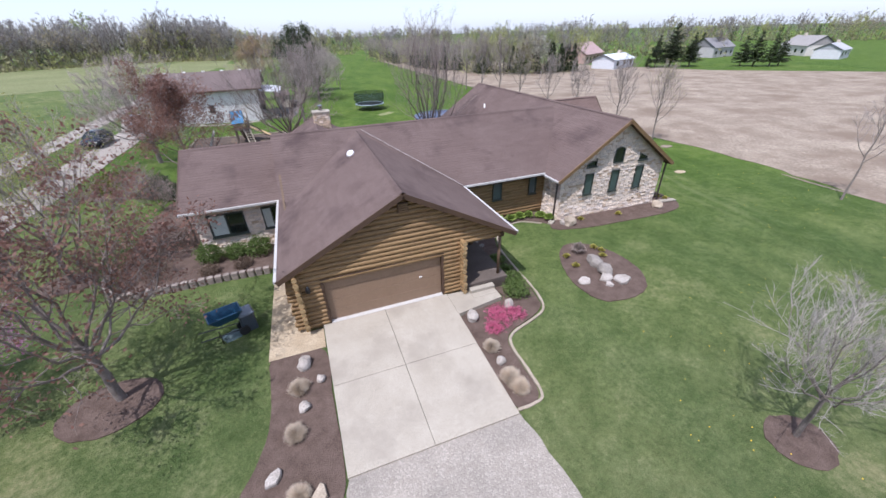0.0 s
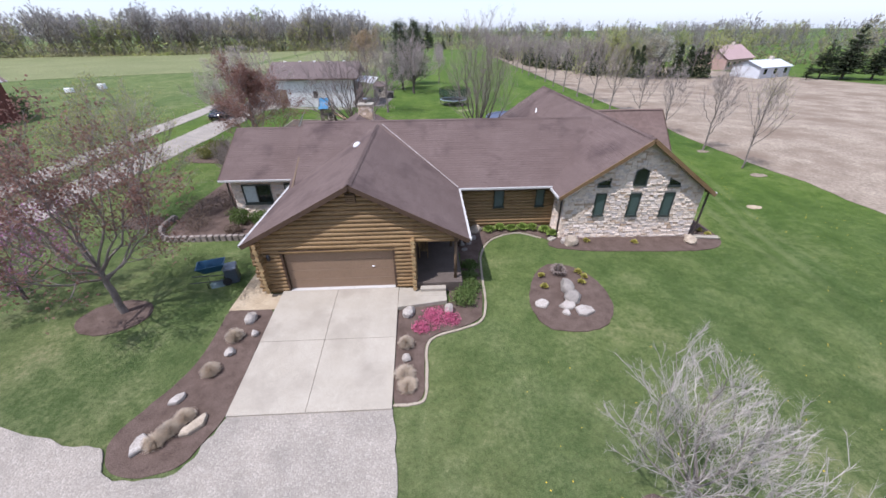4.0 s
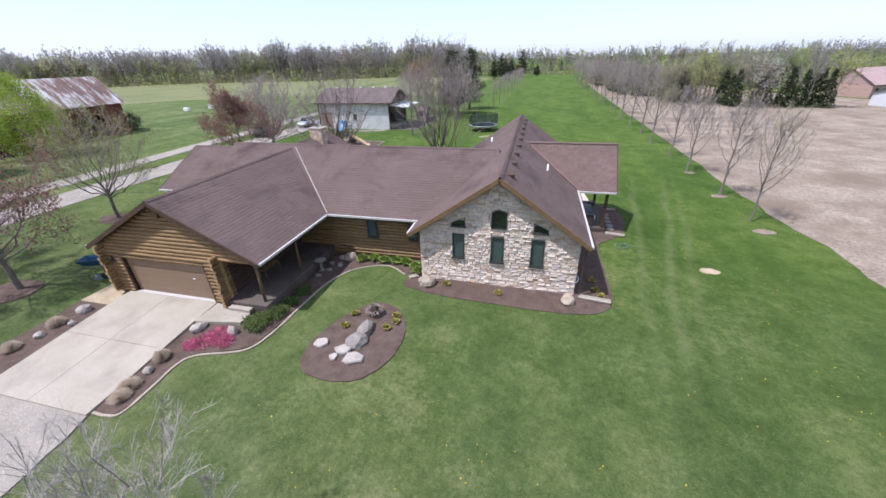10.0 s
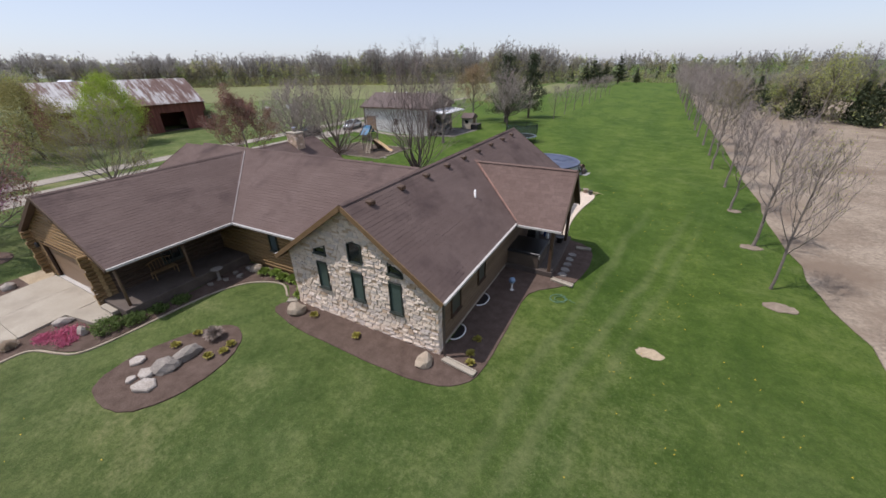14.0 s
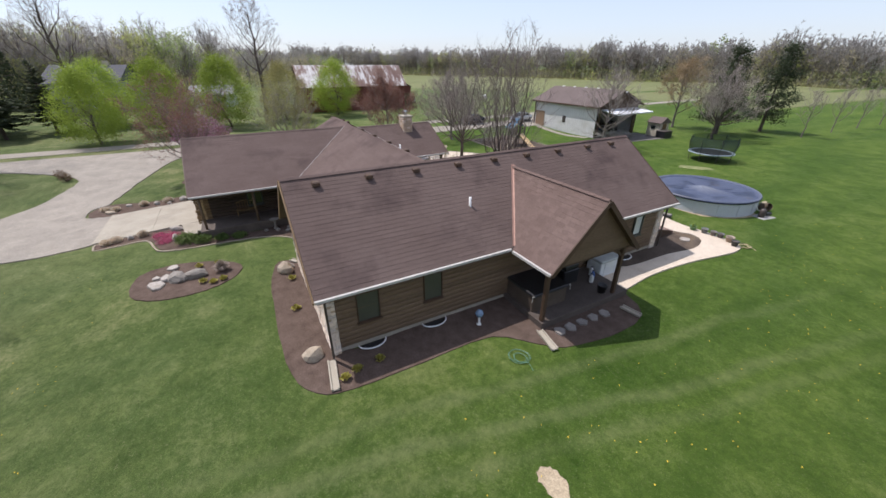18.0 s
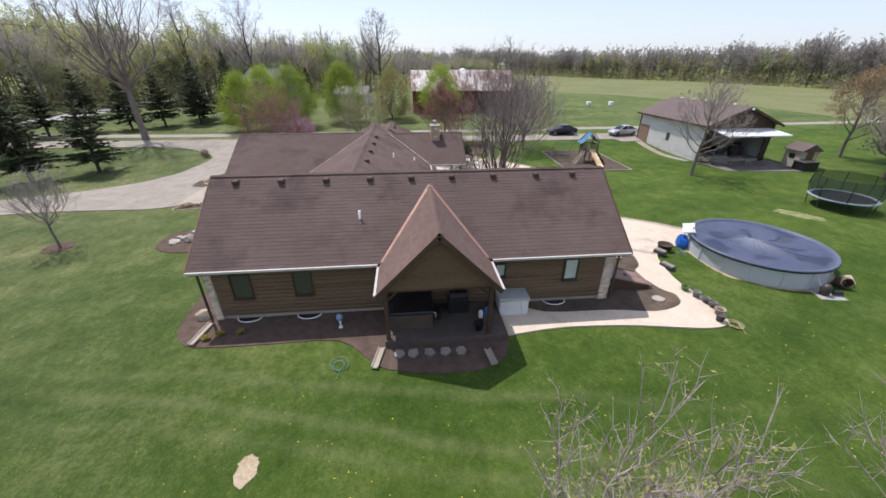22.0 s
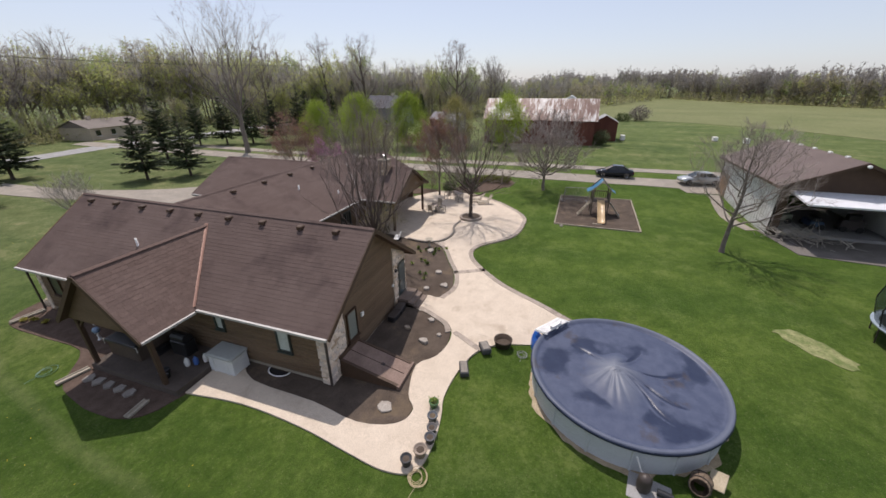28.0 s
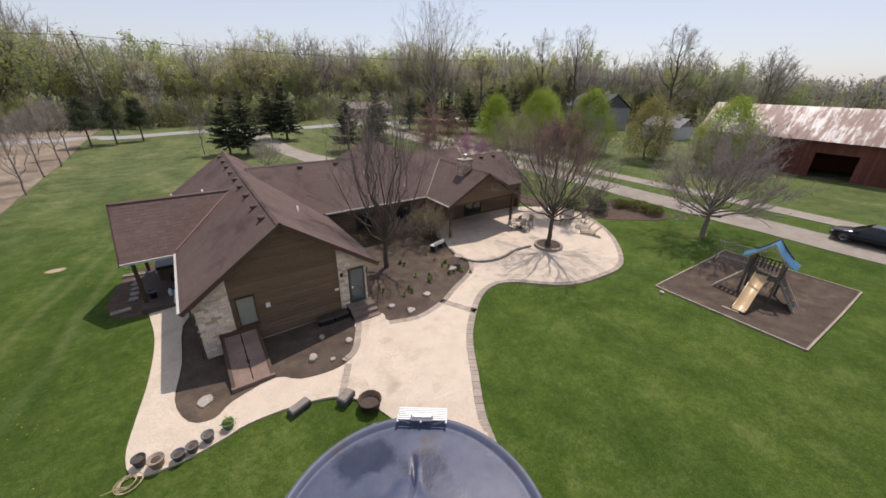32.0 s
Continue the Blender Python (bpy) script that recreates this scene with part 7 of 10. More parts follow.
for i in range(26):
    x, y = rng.uniform(3.6, 9.8), rng.uniform(31.5, 36.0)
    if (x - 8.1) ** 2 + (y - 32.4) ** 2 > 0.6:
        tuft("spring_plant", x, y, 0.2, 0.26, SHRUB if i % 3 else HOSTA, "small green spring plant in dark soil", 26, 0.035, group="spring plants in the courtyard")
for x, y, r, h in ((6.2, 28.6, 1.0, 1.5), (4.0, 28.9, 1.1, 1.7), (8.6, 28.3, 0.8, 1.2), (2.9, 29.6, 0.8, 1.3)):
    bush("shrub", x, y, r, h, leaf_material("courtyard_shrub", (0.075, 0.062, 0.035), (0.14, 0.125, 0.065)), "open brownish shrub against the back wall", 1100, 0.05)

# ---- patio ----
PIN = [(18.95, 29.7), (18.9, 30.55), (19.72, 32), (19.87, 35.3), (20.18, 37.5), (19.77, 39.02), (18.95, 39.4), (18.28, 38.9), (16.6, 38.55), (15.7, 39.25), (14.3, 39.5), (13.15, 39.05), (12.45, 37.9), (12.3, 36.8),
       (10.75, 36.8), (10.75, 37.65), (9.2, 38.05), (7.4, 37.55), (5.8, 36.65), (3.6, 35.45), (2.72, 34.2), (2.75, 32.2), (2.05, 30.0), (1.95, 26.95), (-9.2, 26.95)]
POUT = [(-9.3, 27.2), (-12.4, 29.3), (-13.4, 31.5), (-12.2, 34.8), (-10.0, 37.8), (-6.4, 40.6), (-3.2, 40.95), (-0.3, 40.35), (2.2, 38.3), (3.6, 37.95), (5.1, 38.55), (6.7, 39.9), (8.0, 41.3), (9.3, 43.3), (10.3, 44.9), (10.9, 46.5)]
PEND = [(12.0, 46.2), (12.8, 44.6), (13.35, 43.2), (13.85, 42.05), (14.65, 41.12), (15.6, 40.7), (16.8, 40.45), (18.0, 40.38), (18.9, 40.58), (20.2, 40.7), (21.3, 40.45), (21.6, 39.4), (21.4, 37.8), (21.05, 35.5), (20.9, 32.5), (21.2, 29.7)]


patio = sheet("patio", open_curve(PIN, 3) + open_curve(POUT, 5) + open_curve(PEND, 4), 0.08, PATIO, "cream stamped concrete patio and walk with grey borders", "patio", 1.5, 0.0, 0.15)


def border(line, width, name="border", off=0.0):
    pts = open_curve(line, 5)
    g = Geo()
    for a, b in zip(pts, pts[1:]):
        d = (Vector(b) - Vector(a))
        L = d.length
        d.normalize()
        nrm = Vector((-d.y, d.x))
        k = max(1, round(L / 0.3))
        for i in range(k):
            p, q = Vector(a) + d * (L * i / k + 0.008), Vector(a) + d * (L * (i + 1) / k - 0.008)
            c = [p + nrm * off, q + nrm * off, q + nrm * (off + width), p + nrm * (off + width)]
            zz = [gh(v.x, v.y) + 0.086 for v in c]
            vs = [(v.x, v.y, z + 0.008) for v, z in zip(c, zz)] + [(v.x, v.y, z - 0.05) for v, z in zip(c, zz)]
            g.add(vs, [(0, 1, 2, 3) if width > 0 else (3, 2, 1, 0), (0, 4, 5, 1), (1, 5, 6, 2), (2, 6, 7, 3), (3, 7, 4, 0)])
    ob = part(name, g, PATIO_B, patio, "grey-brown stamped border stones")
    ob["kind"] = "stuff"


border([(-13.4, 31.5), (-12.2, 34.8), (-10.0, 37.8), (-6.4, 40.6), (-3.2, 40.95), (-0.3, 40.35), (2.2, 38.3), (3.6, 37.95), (5.1, 38.55), (6.7, 39.9), (8.0, 41.3), (9.3, 43.3), (10.3, 44.9), (10.8, 46.2)], -0.34)
border([(2.72, 34.2), (3.6, 35.45), (5.8, 36.65), (7.4, 37.55), (9.2, 38.05), (10.75, 37.65)], 0.3)
border([(12.0, 37.0), (12.35, 37.75), (13.05, 38.95), (13.75, 39.35)], -0.3)
border([(13.85, 39.45), (14.75, 41.0)], 0.3)
border([(7.55, 37.6), (6.5, 39.6)], 0.4)
# low curved wall and tree ring
lw = thing("low_wall", "low dark curved stone edging wall on the patio", "edging")
for i, (p, q) in enumerate(zip(*(lambda c: (c, c[1:]))(open_curve([(2.75, 32.0), (2.95, 33.4), (2.6, 34.6), (1.6, 35.2), (0.3, 35.3), (-1.2, 34.9), (-2.9, 35.0)], 5)))):
    a, b = Vector(p), Vector(q)
    m = pose(*(a + b) / 2, gh(*p) + 0.05, 0, 0, math.degrees(math.atan2((b - a).y, (b - a).x)))
    part("wall_stone", Geo().bbox(-(b - a).length / 2 + 0.01, -0.09, 0, (b - a).length / 2 - 0.01, 0.09, 0.16, 0.03, 0, m), ROCK_G, lw)
ring = thing("tree_ring", "round dark stone planter ring filled with soil", "planter", (-4.1, 35.7, gh(-4.1, 35.7)))
for k in range(18):
    a = k * 2 * math.pi / 18
    part("ring_stone", Geo().bbox(-0.17, -0.1, 0.02, 0.17, 0.1, 0.3, 0.03, 0, pose(0.98 * math.cos(a), 0.98 * math.sin(a), 0, 0, 0, math.degrees(a) + 90)), PATIO_B, ring)
part("soil", Geo().lathe([(0.92, 0.02), (0.92, 0.2), (0.4, 0.26), (0.0, 0.27)], 20), MULCH_D, ring)

# ---- pool ----
PX, PY, PRAD = 15.03, 47.42, 3.7
PZ0 = gh(PX, PY)
pool = thing("swimming_pool", "round above-ground pool under a sagging dark blue winter cover", "pool", (PX, PY, PZ0))
PWALL = surface("pool_wall", (0.50, 0.52, 0.55), (0.545, 0.565, 0.595), 0.5, 60.0, 0.5, 0.0, 0.02, 0.002)


def cover_material():
    """Blue-grey vinyl: dry and dusty where it stands proud, wet and dark where water lies in the hollows; a pale
    highlight is painted on the tent.
    """
    m, nd, lk = nodes_of("blue_pool_cover")
    b = nd["Principled BSDF"]
    co = nd.new("ShaderNodeTexCoord").outputs["Object"]
    sep = nd.new("ShaderNodeSeparateXYZ")
    lk.new(co, sep.inputs[0])
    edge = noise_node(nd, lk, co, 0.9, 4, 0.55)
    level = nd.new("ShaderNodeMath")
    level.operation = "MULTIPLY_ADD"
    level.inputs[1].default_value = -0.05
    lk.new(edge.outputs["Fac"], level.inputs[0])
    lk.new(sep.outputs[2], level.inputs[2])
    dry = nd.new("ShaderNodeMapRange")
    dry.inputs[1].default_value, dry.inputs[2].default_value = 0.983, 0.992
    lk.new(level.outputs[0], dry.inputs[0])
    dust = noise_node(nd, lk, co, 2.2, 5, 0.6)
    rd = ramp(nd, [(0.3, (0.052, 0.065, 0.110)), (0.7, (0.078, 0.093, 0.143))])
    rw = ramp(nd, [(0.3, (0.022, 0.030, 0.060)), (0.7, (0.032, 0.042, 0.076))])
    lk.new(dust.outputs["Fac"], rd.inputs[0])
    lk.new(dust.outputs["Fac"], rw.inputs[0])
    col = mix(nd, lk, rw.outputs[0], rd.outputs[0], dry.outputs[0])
    silt = noise_node(nd, lk, co, 0.75, 5, 0.6)
    rs = ramp(nd, [(0.62, (0, 0, 0)), (0.70, (0.6, 0.6, 0.6))])
    lk.new(silt.outputs["Fac"], rs.inputs[0])
    col = mix(nd, lk, col, (0.06, 0.048, 0.045), rs.outputs[0])
    # bright highlight painted on the tent over the float; worn masks it by height
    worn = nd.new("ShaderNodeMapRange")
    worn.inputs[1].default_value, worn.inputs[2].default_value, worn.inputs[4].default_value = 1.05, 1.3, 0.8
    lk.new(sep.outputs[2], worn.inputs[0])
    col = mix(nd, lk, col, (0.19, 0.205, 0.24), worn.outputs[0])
    lk.new(col, b.inputs["Base Color"])
    gl = nd.new("ShaderNodeMapRange")
    gl.inputs[3].default_value, gl.inputs[4].default_value = 0.3, 0.42
    lk.new(dry.outputs[0], gl.inputs[0])
    lk.new(gl.outputs[0], b.inputs["Roughness"])
    b.inputs["Specular IOR Level"].default_value = 0.2
    fine = noise_node(nd, lk, co, 6.0, 4, 0.6)
    bp = nd.new("ShaderNodeBump")
    bp.inputs["Strength"].default_value, bp.inputs["Distance"].default_value = 0.25, 0.02
    lk.new(fine.outputs["Fac"], bp.inputs["Height"])
    lk.new(bp.outputs[0], b.inputs["Normal"])
    return m


COVER = cover_material()
NP = 16
for k in range(NP):
    a0, a1 = 2 * math.pi * k / NP, 2 * math.pi * (k + 1) / NP
    g = Geo()
    seg = 4
    for j in range(seg + 1):
        a = a0 + (a1 - a0) * j / seg
        for r_, z_ in ((PRAD, -0.15), (PRAD, 1.12), (PRAD - 0.04, 1.12), (PRAD - 0.04, -0.15)):
            g.v.append((r_ * math.cos(a), r_ * math.sin(a), z_))
    for j in range(seg):
        b = 4 * j
        g.f += [(b, b + 4, b + 5, b + 1), (b + 2, b + 6, b + 7, b + 3)]
    g.s = [0] * len(g.f)
    part("wall_panel", g, PWALL, pool, "", True)
    m = pose(PRAD * math.cos(a0), PRAD * math.sin(a0), 0, 0, 0, math.degrees(a0))
    part("upright", Geo().bbox(-0.02, -0.05, -0.15, 0.05, 0.05, 1.14, 0.02, 0, m), PWALL, pool)
g = Geo()
n, rings = 180, 52
CREASES = ((0.75, 3.4), (1.1, 3.2), (1.75, 3.0), (2.5, 2.4), (-2.4, 2.4))
for j in range(rings + 1):
    r_ = (PRAD + 0.09) * j / rings
    for i in range(n):
        a = 2 * math.pi * i / n
        u = r_ / PRAD
        # a sagging sheet: a band that slopes in from the rim, shallow puddles, a tent over the float with pleats to the east, long creases
        hx, hy = r_ * math.cos(a) - 0.04, r_ * math.sin(a) + 0.4
        hr, ha = math.hypot(hx, hy), math.atan2(hy, hx)
        east = max(0.0, math.cos(ha - 0.15))
        reach = 1.25 + 0.95 * east ** 2 + 0.18 * math.sin(ha * 5)
        near = max(0.0, 1 - hr / reach)
        z_ = 1.15 - 0.13 * sm(1.0, 0.955, u) + 0.34 * near ** 1.25
        z_ += near * sm(0.0, 0.25, hr) * (0.075 * (abs(math.sin(ha * 11 + 0.6 * math.sin(ha * 7))) - 0.5) * east + 0.025 * math.sin(ha * 4 + 1))
        z_ += 0.045 * noise.noise((r_ * math.cos(a) * 0.55 + 2, r_ * math.sin(a) * 0.55, 3.1)) * sm(1.0, 0.85, u)
        for ang, far_ in CREASES:
            side = hr * math.sin(ha - ang - 0.12 * math.sin(hr * 1.7 + ang))
            if math.cos(ha - ang) > 0:
                z_ += (0.03 * math.exp(-(side / 0.045) ** 2) - 0.05 * math.exp(-((side - 0.12) / 0.07) ** 2)) * sm(far_, far_ - 1.2, hr) * sm(0.3, 0.8, hr)
        if j == rings:
            z_ = 1.15
        g.v.append((r_ * math.cos(a), r_ * math.sin(a), z_))
for i in range(n):
    a = 2 * math.pi * i / n
    g.v.append(((PRAD + 0.125) * math.cos(a), (PRAD + 0.125) * math.sin(a), 1.06 + 0.07 * noise.noise((math.cos(a) * 6, math.sin(a) * 6, 0))))
g.f = [(j * n + i, (j + 1) * n + i, (j + 1) * n + (i + 1) % n, j * n + (i + 1) % n) for j in range(rings + 1) for i in range(n)]
g.s = [0] * len(g.f)
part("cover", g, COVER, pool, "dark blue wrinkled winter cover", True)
RIM = surface("pool_rim_blue", (0.014, 0.021, 0.05), (0.022, 0.032, 0.07), 1.5, 20.0, 0.4)
rim = Geo()
for i in range(n):
    a, b = 2 * math.pi * i / n, 2 * math.pi * (i + 1) / n
    rim.tube(((PRAD + 0.055) * math.cos(a), (PRAD + 0.055) * math.sin(a), 1.05), ((PRAD + 0.055) * math.cos(b), (PRAD + 0.055) * math.sin(b), 1.035), 0.085, 0.085, 8, 0, False)
part("rim", rim, RIM, pool, "blue covered pool rim", True)
sheet("pool_border", smooth_outline([(PX + (3.9 + 0.07 * math.sin(k * 2.3)) * math.cos(k * 0.2618), PY + (3.9 + 0.07 * math.sin(k * 2.3)) * math.sin(k * 0.2618)) for k in range(24)], 3), 0.03, TANSOIL, "tan worn strip round the pool", "soil", 1.0, 0.08)
ladder = thing("pool_ladder", "white pool ladder in blue plastic wrap leaning on the pool", "ladder", (12.75, 44.25, gh(12.7, 44.2) + 0.1), -36)
for sx in (-0.35, 0.35):
    part("rail", Geo().tube((sx, -0.1, 0), (sx, 0.35, 1.35), 0.04, 0.04, 8), WHITE, ladder)
for k in range(5):
    part("rung", Geo().bbox(-0.35, -0.07, -0.02, 0.35, 0.07, 0.03, 0.01, 0, pose(0, -0.02 + 0.085 * k, 0.25 + 0.25 * k)), WHITE, ladder)
part("wrap", rock_mesh(58, 0.42, 0.3, 0.62), None, ladder, "bunched bright blue plastic wrap").data.materials.append(plain("blue_plastic", (0.012, 0.12, 0.5), 0.3))
ladder.children[-1].matrix_basis = ladder.matrix_basis.inverted() @ pose(13.3, 43.75, gh(13.3, 43.75) + 0.3, 0, 0, 30)
for k in range(7):
    part("slat", Geo().bbox(-0.85, 0.02 + 0.1 * k, 1.02, 0.85, 0.095 + 0.1 * k, 1.06, 0.01, 0, pose(0, 0, 0, 14, 0, 0)), WHITE, ladder, "white platform slat")
for sx in (-0.87, 0.0, 0.8):
    part("platform_bar", Geo().bbox(sx, -0.02, 0.97, sx + 0.07, 0.76, 1.02, 0.01, 0, pose(0, 0, 0, 14, 0, 0)), WHITE, ladder)
pump = thing("pool_pump", "grey pool pump and filter beside the pool", "pump", (19.4, 48.1, gh(19.4, 48.1)), 78)
part("base", Geo().bbox(-0.8, -0.5, -0.05, 0.8, 0.5, 0.06, 0.02), ROADM, pump, "grey concrete pad")
part("tank", Geo().lathe([(0.2, 0.06), (0.22, 0.2), (0.22, 0.55), (0.12, 0.68), (0.0, 0.7)], 14, (-0.35, 0, 0)), GUTTER_D, pump, "dark filter tank", True)
part("motor", Geo().tube((0.05, 0, 0.22), (0.5, 0, 0.22), 0.12, 0.12, 12), BLACK, pump)
part("pipe", Geo().path([(-0.3, 0.1, 0.5), (-0.5, 0.3, 0.5), (-0.7, 0.4, 0.9)], 0.03), WHITE, pump)
bx = thing("barrel", "old brown wooden barrel lying open on its side by the pool", "barrel", (18.75, 49.5, gh(18.75, 49.5)), -25)
WWOOD = surface("weathered_wood", (0.135, 0.098, 0.068), (0.21, 0.155, 0.11), 2.0, 30.0, 0.9, per=0.15)
lie = pose(0, 0, 0.34, 0, 68, 0) @ Matrix.Scale(0.84, 4)
for k in range(14):
    a, b = 6.283 * k / 14, 6.283 * (k + 0.94) / 14
    g = Geo()
    prof = ((-0.42, 0.32), (-0.2, 0.37), (0.05, 0.385), (0.25, 0.37), (0.42, 0.33))
    g.v = [tuple(lie @ Vector((rad * math.cos(q), rad * math.sin(q), z))) for z, ro in prof for rad in (ro, ro - 0.03) for q in (a, b)]
    for i in range(4):
        p = 4 * i
        g.f += [(p, p + 1, p + 5, p + 4), (p + 3, p + 2, p + 6, p + 7), (p + 2, p, p + 4, p + 6), (p + 1, p + 3, p + 7, p + 5)]
    g.f += [(0, 2, 3, 1), (16, 17, 19, 18)]
    g.s = [0] * len(g.f)
    part("stave", g, WWOOD, bx)
for z in (-0.25, 0.28):
    part("hoop", Geo().lathe([(0.372, z - 0.025), (0.392, z - 0.025), (0.392, z + 0.025), (0.372, z + 0.025)], 20, m=lie, caps=False), GUTTER_D, bx, "dark iron hoop")
part("bottom", Geo().lathe([(0.0, -0.38), (0.31, -0.38), (0.31, -0.36), (0.0, -0.36)], 18, m=lie), WWOOD, bx)
bl = thing("loose_board", "pale square board leaning on the barrel", "board", (18.5, 50.05, gh(18.5, 50.0)), -25)
part("plank", Geo().bbox(-0.32, -0.24, 0, 0.32, 0.24, 0.05, 0.01, 0, pose(0, 0, 0.34, 14, 20, 0)), surface("pale_board", (0.36, 0.30, 0.2), (0.47, 0.40, 0.29), 2.0, 30.0, 0.85), bl)
part("post", Geo().bbox(-0.05, -0.05, -0.1, 0.05, 0.05, 0.36, 0.01), WWOOD, bl)
sheet("soil_gap", [(16.3, 38.2), (18.36, 37.7), (18.36, 38.95), (16.6, 38.57)], 0.045, MULCH_D, "dark soil at the foot of the cellar door", "soil", 0.6, 0.0)
sheet("bare_patch", smooth_outline([(25.95, 19.95), (26.2, 19.78), (26.6, 19.8), (26.95, 20.05), (26.85, 20.3), (26.4, 20.42), (26.05, 20.3)], 4), 0.02, TANSOIL, "patch of pale bare soil in the lawn", "soil", 0.5, 0.05)


# ---- by the east wing ----
cel = thing("cellar_door", "sloping reddish-brown double cellar door in a dark frame", "cellar door", (17.4, 36.9, 0))
CELW = surface("faded_red_wood", (0.17, 0.115, 0.092), (0.25, 0.175, 0.142), 1.5, 26.0, 0.8, per=0.08)
zlow = gh(17.4, 38.3)
for sx in (-0.74, 0.74):
    g = Geo()
    s0, s1 = sx - 0.07, sx + 0.07
    prof = [(-1.35, zlow - 0.2), (1.45, zlow - 0.2), (1.45, zlow + 0.22), (-1.35, 0.62)]
    g.add([(s, y, z) for s in (s0, s1) for y, z in prof], [(0, 1, 2, 3), (7, 6, 5, 4), (0, 4, 5, 1), (1, 5, 6, 2), (2, 6, 7, 3), (3, 7, 4, 0)])
    part("cheek", g, TRIM_D, cel, "dark timber cheek")
for sx in (-0.35, 0.35):
    a, b = Vector((sx, -1.35, 0.56)), Vector((sx, 1.42, zlow + 0.17))
    leaf = beam("leaf", a, b, 0.66, 0.05, CELW, cel, "faded reddish door leaf")
    beam("pull", a.lerp(b, 0.6) + Vector((-0.3 if sx > 0 else 0.3, 0, 0.04)), a.lerp(b, 0.66) + Vector((-0.3 if sx > 0 else 0.3, 0, 0.04)), 0.03, 0.04, BLACK, leaf)
beam("sill", (-0.83, 1.48, zlow + 0.1), (0.83, 1.48, zlow + 0.1), 0.14, 0.24, CELW, cel, "brown timber sill")
beam("head", (-0.83, -1.36, 0.66), (0.83, -1.36, 0.66), 0.2, 0.2, TRIM_D, cel, "dark timber head")
for k, x in enumerate((12.75, 13.55)):
    t = thing("storage_tub", "long black plastic tub against the back wall", "tub", (x, 35.95, gh(x, 36)), 4 - 9 * k)
    part("body", Geo().bbox(-0.38, -0.22, 0, 0.38, 0.22, 0.34, 0.05), BLACK, t)
    part("rim", Geo().bbox(-0.41, -0.25, 0.34, 0.41, 0.25, 0.38, 0.02), GUTTER_D, t)
box = thing("storage_box", "white plastic garden storage box by the wall", "storage box", (19.35, 30.3, gh(19.3, 30.3)))
WPLAS = plain("white_plastic", (0.66, 0.68, 0.68), 0.45)
part("body", Geo().bbox(-0.45, -0.72, -0.05, 0.45, 0.72, 0.9, 0.04), WPLAS, box)
part("lid", Geo().bbox(-0.5, -0.77, 0.9, 0.5, 0.77, 1.02, 0.05), plain("grey_lid", (0.36, 0.38, 0.36), 0.5), box, "grey-green lid")
for y in (-0.4, 0.4):
    part("rib", Geo().bbox(0.45, y - 0.05, 0.05, 0.475, y + 0.05, 0.85, 0.01), WPLAS, box)
tub = thing("hot_tub", "dark hot tub with a black cover on the porch", "hot tub", (19.7, 25.3, -0.08))
part("cabinet", Geo().bbox(-0.95, -1.0, 0, 0.95, 1.0, 0.78, 0.06), surface("tub_cabinet", (0.075, 0.055, 0.042), (0.105, 0.08, 0.062), 1.2, 30.0, 0.6), tub)
part("cover", Geo().bbox(-1.0, -1.05, 0.78, 1.0, 1.05, 0.92, 0.04), plain("black_vinyl", (0.02, 0.02, 0.022), 0.35), tub, "black vinyl tub cover")
part("lifter", Geo().path([(0.98, -1.12, 0.6), (0.98, -1.12, 0.86), (0.98, 1.12, 0.86), (0.98, 1.12, 0.6)], 0.018), GUTTER, tub, "pale cover lifter bar")
part("step", Geo().bbox(-0.3, 1.05, 0, 0.4, 1.4, 0.3, 0.03), BLACK, tub)
gr = thing("grill", "covered black barbecue grill on the porch", "grill", (19.4, 27.6, -0.08), 90)
part("cart", Geo().bbox(-0.5, -0.28, 0, 0.5, 0.28, 0.75, 0.04), BLACK, gr)
part("hood", Geo().tube((-0.42, 0, 0.86), (0.42, 0, 0.86), 0.26, 0.26, 14), BLACK, gr)
part("handle", Geo().tube((-0.3, 0.28, 0.9), (0.3, 0.28, 0.9), 0.015), CHROME, gr)
for x, y, c, lab in ((19.9, 28.9, (0.05, 0.12, 0.35), "blue plastic jug on the porch"), (20.1, 28.6, (0.7, 0.7, 0.68), "white bottle on the porch"), (19.6, 29.15, (0.7, 0.7, 0.68), "white bottle on the porch")):
    t = thing("bottle", lab, "bottle", (x, y, -0.08))
    part("body", Geo().lathe([(0.1, 0), (0.11, 0.05), (0.11, 0.3), (0.045, 0.4), (0.045, 0.46)], 12), plain("bottle_%d" % int(x * 10 + y), c, 0.4), t, "", True)
    part("cap", Geo().lathe([(0.05, 0.46), (0.05, 0.5)], 10), BLACK, t)
t = thing("bucket", "dark round bucket at the porch edge", "bucket", (20.95, 28.35, -0.08))
part("pail", Geo().lathe([(0.17, 0), (0.22, 0.36), (0.235, 0.36), (0.235, 0.39), (0.19, 0.36)], 16), BLACK, t, "", True)
part("handle", Geo().path([(0.22, 0, 0.36), (0.15, 0.2, 0.3), (0, 0.25, 0.28), (-0.15, 0.2, 0.3), (-0.22, 0, 0.36)], 0.008), CHROME, t)
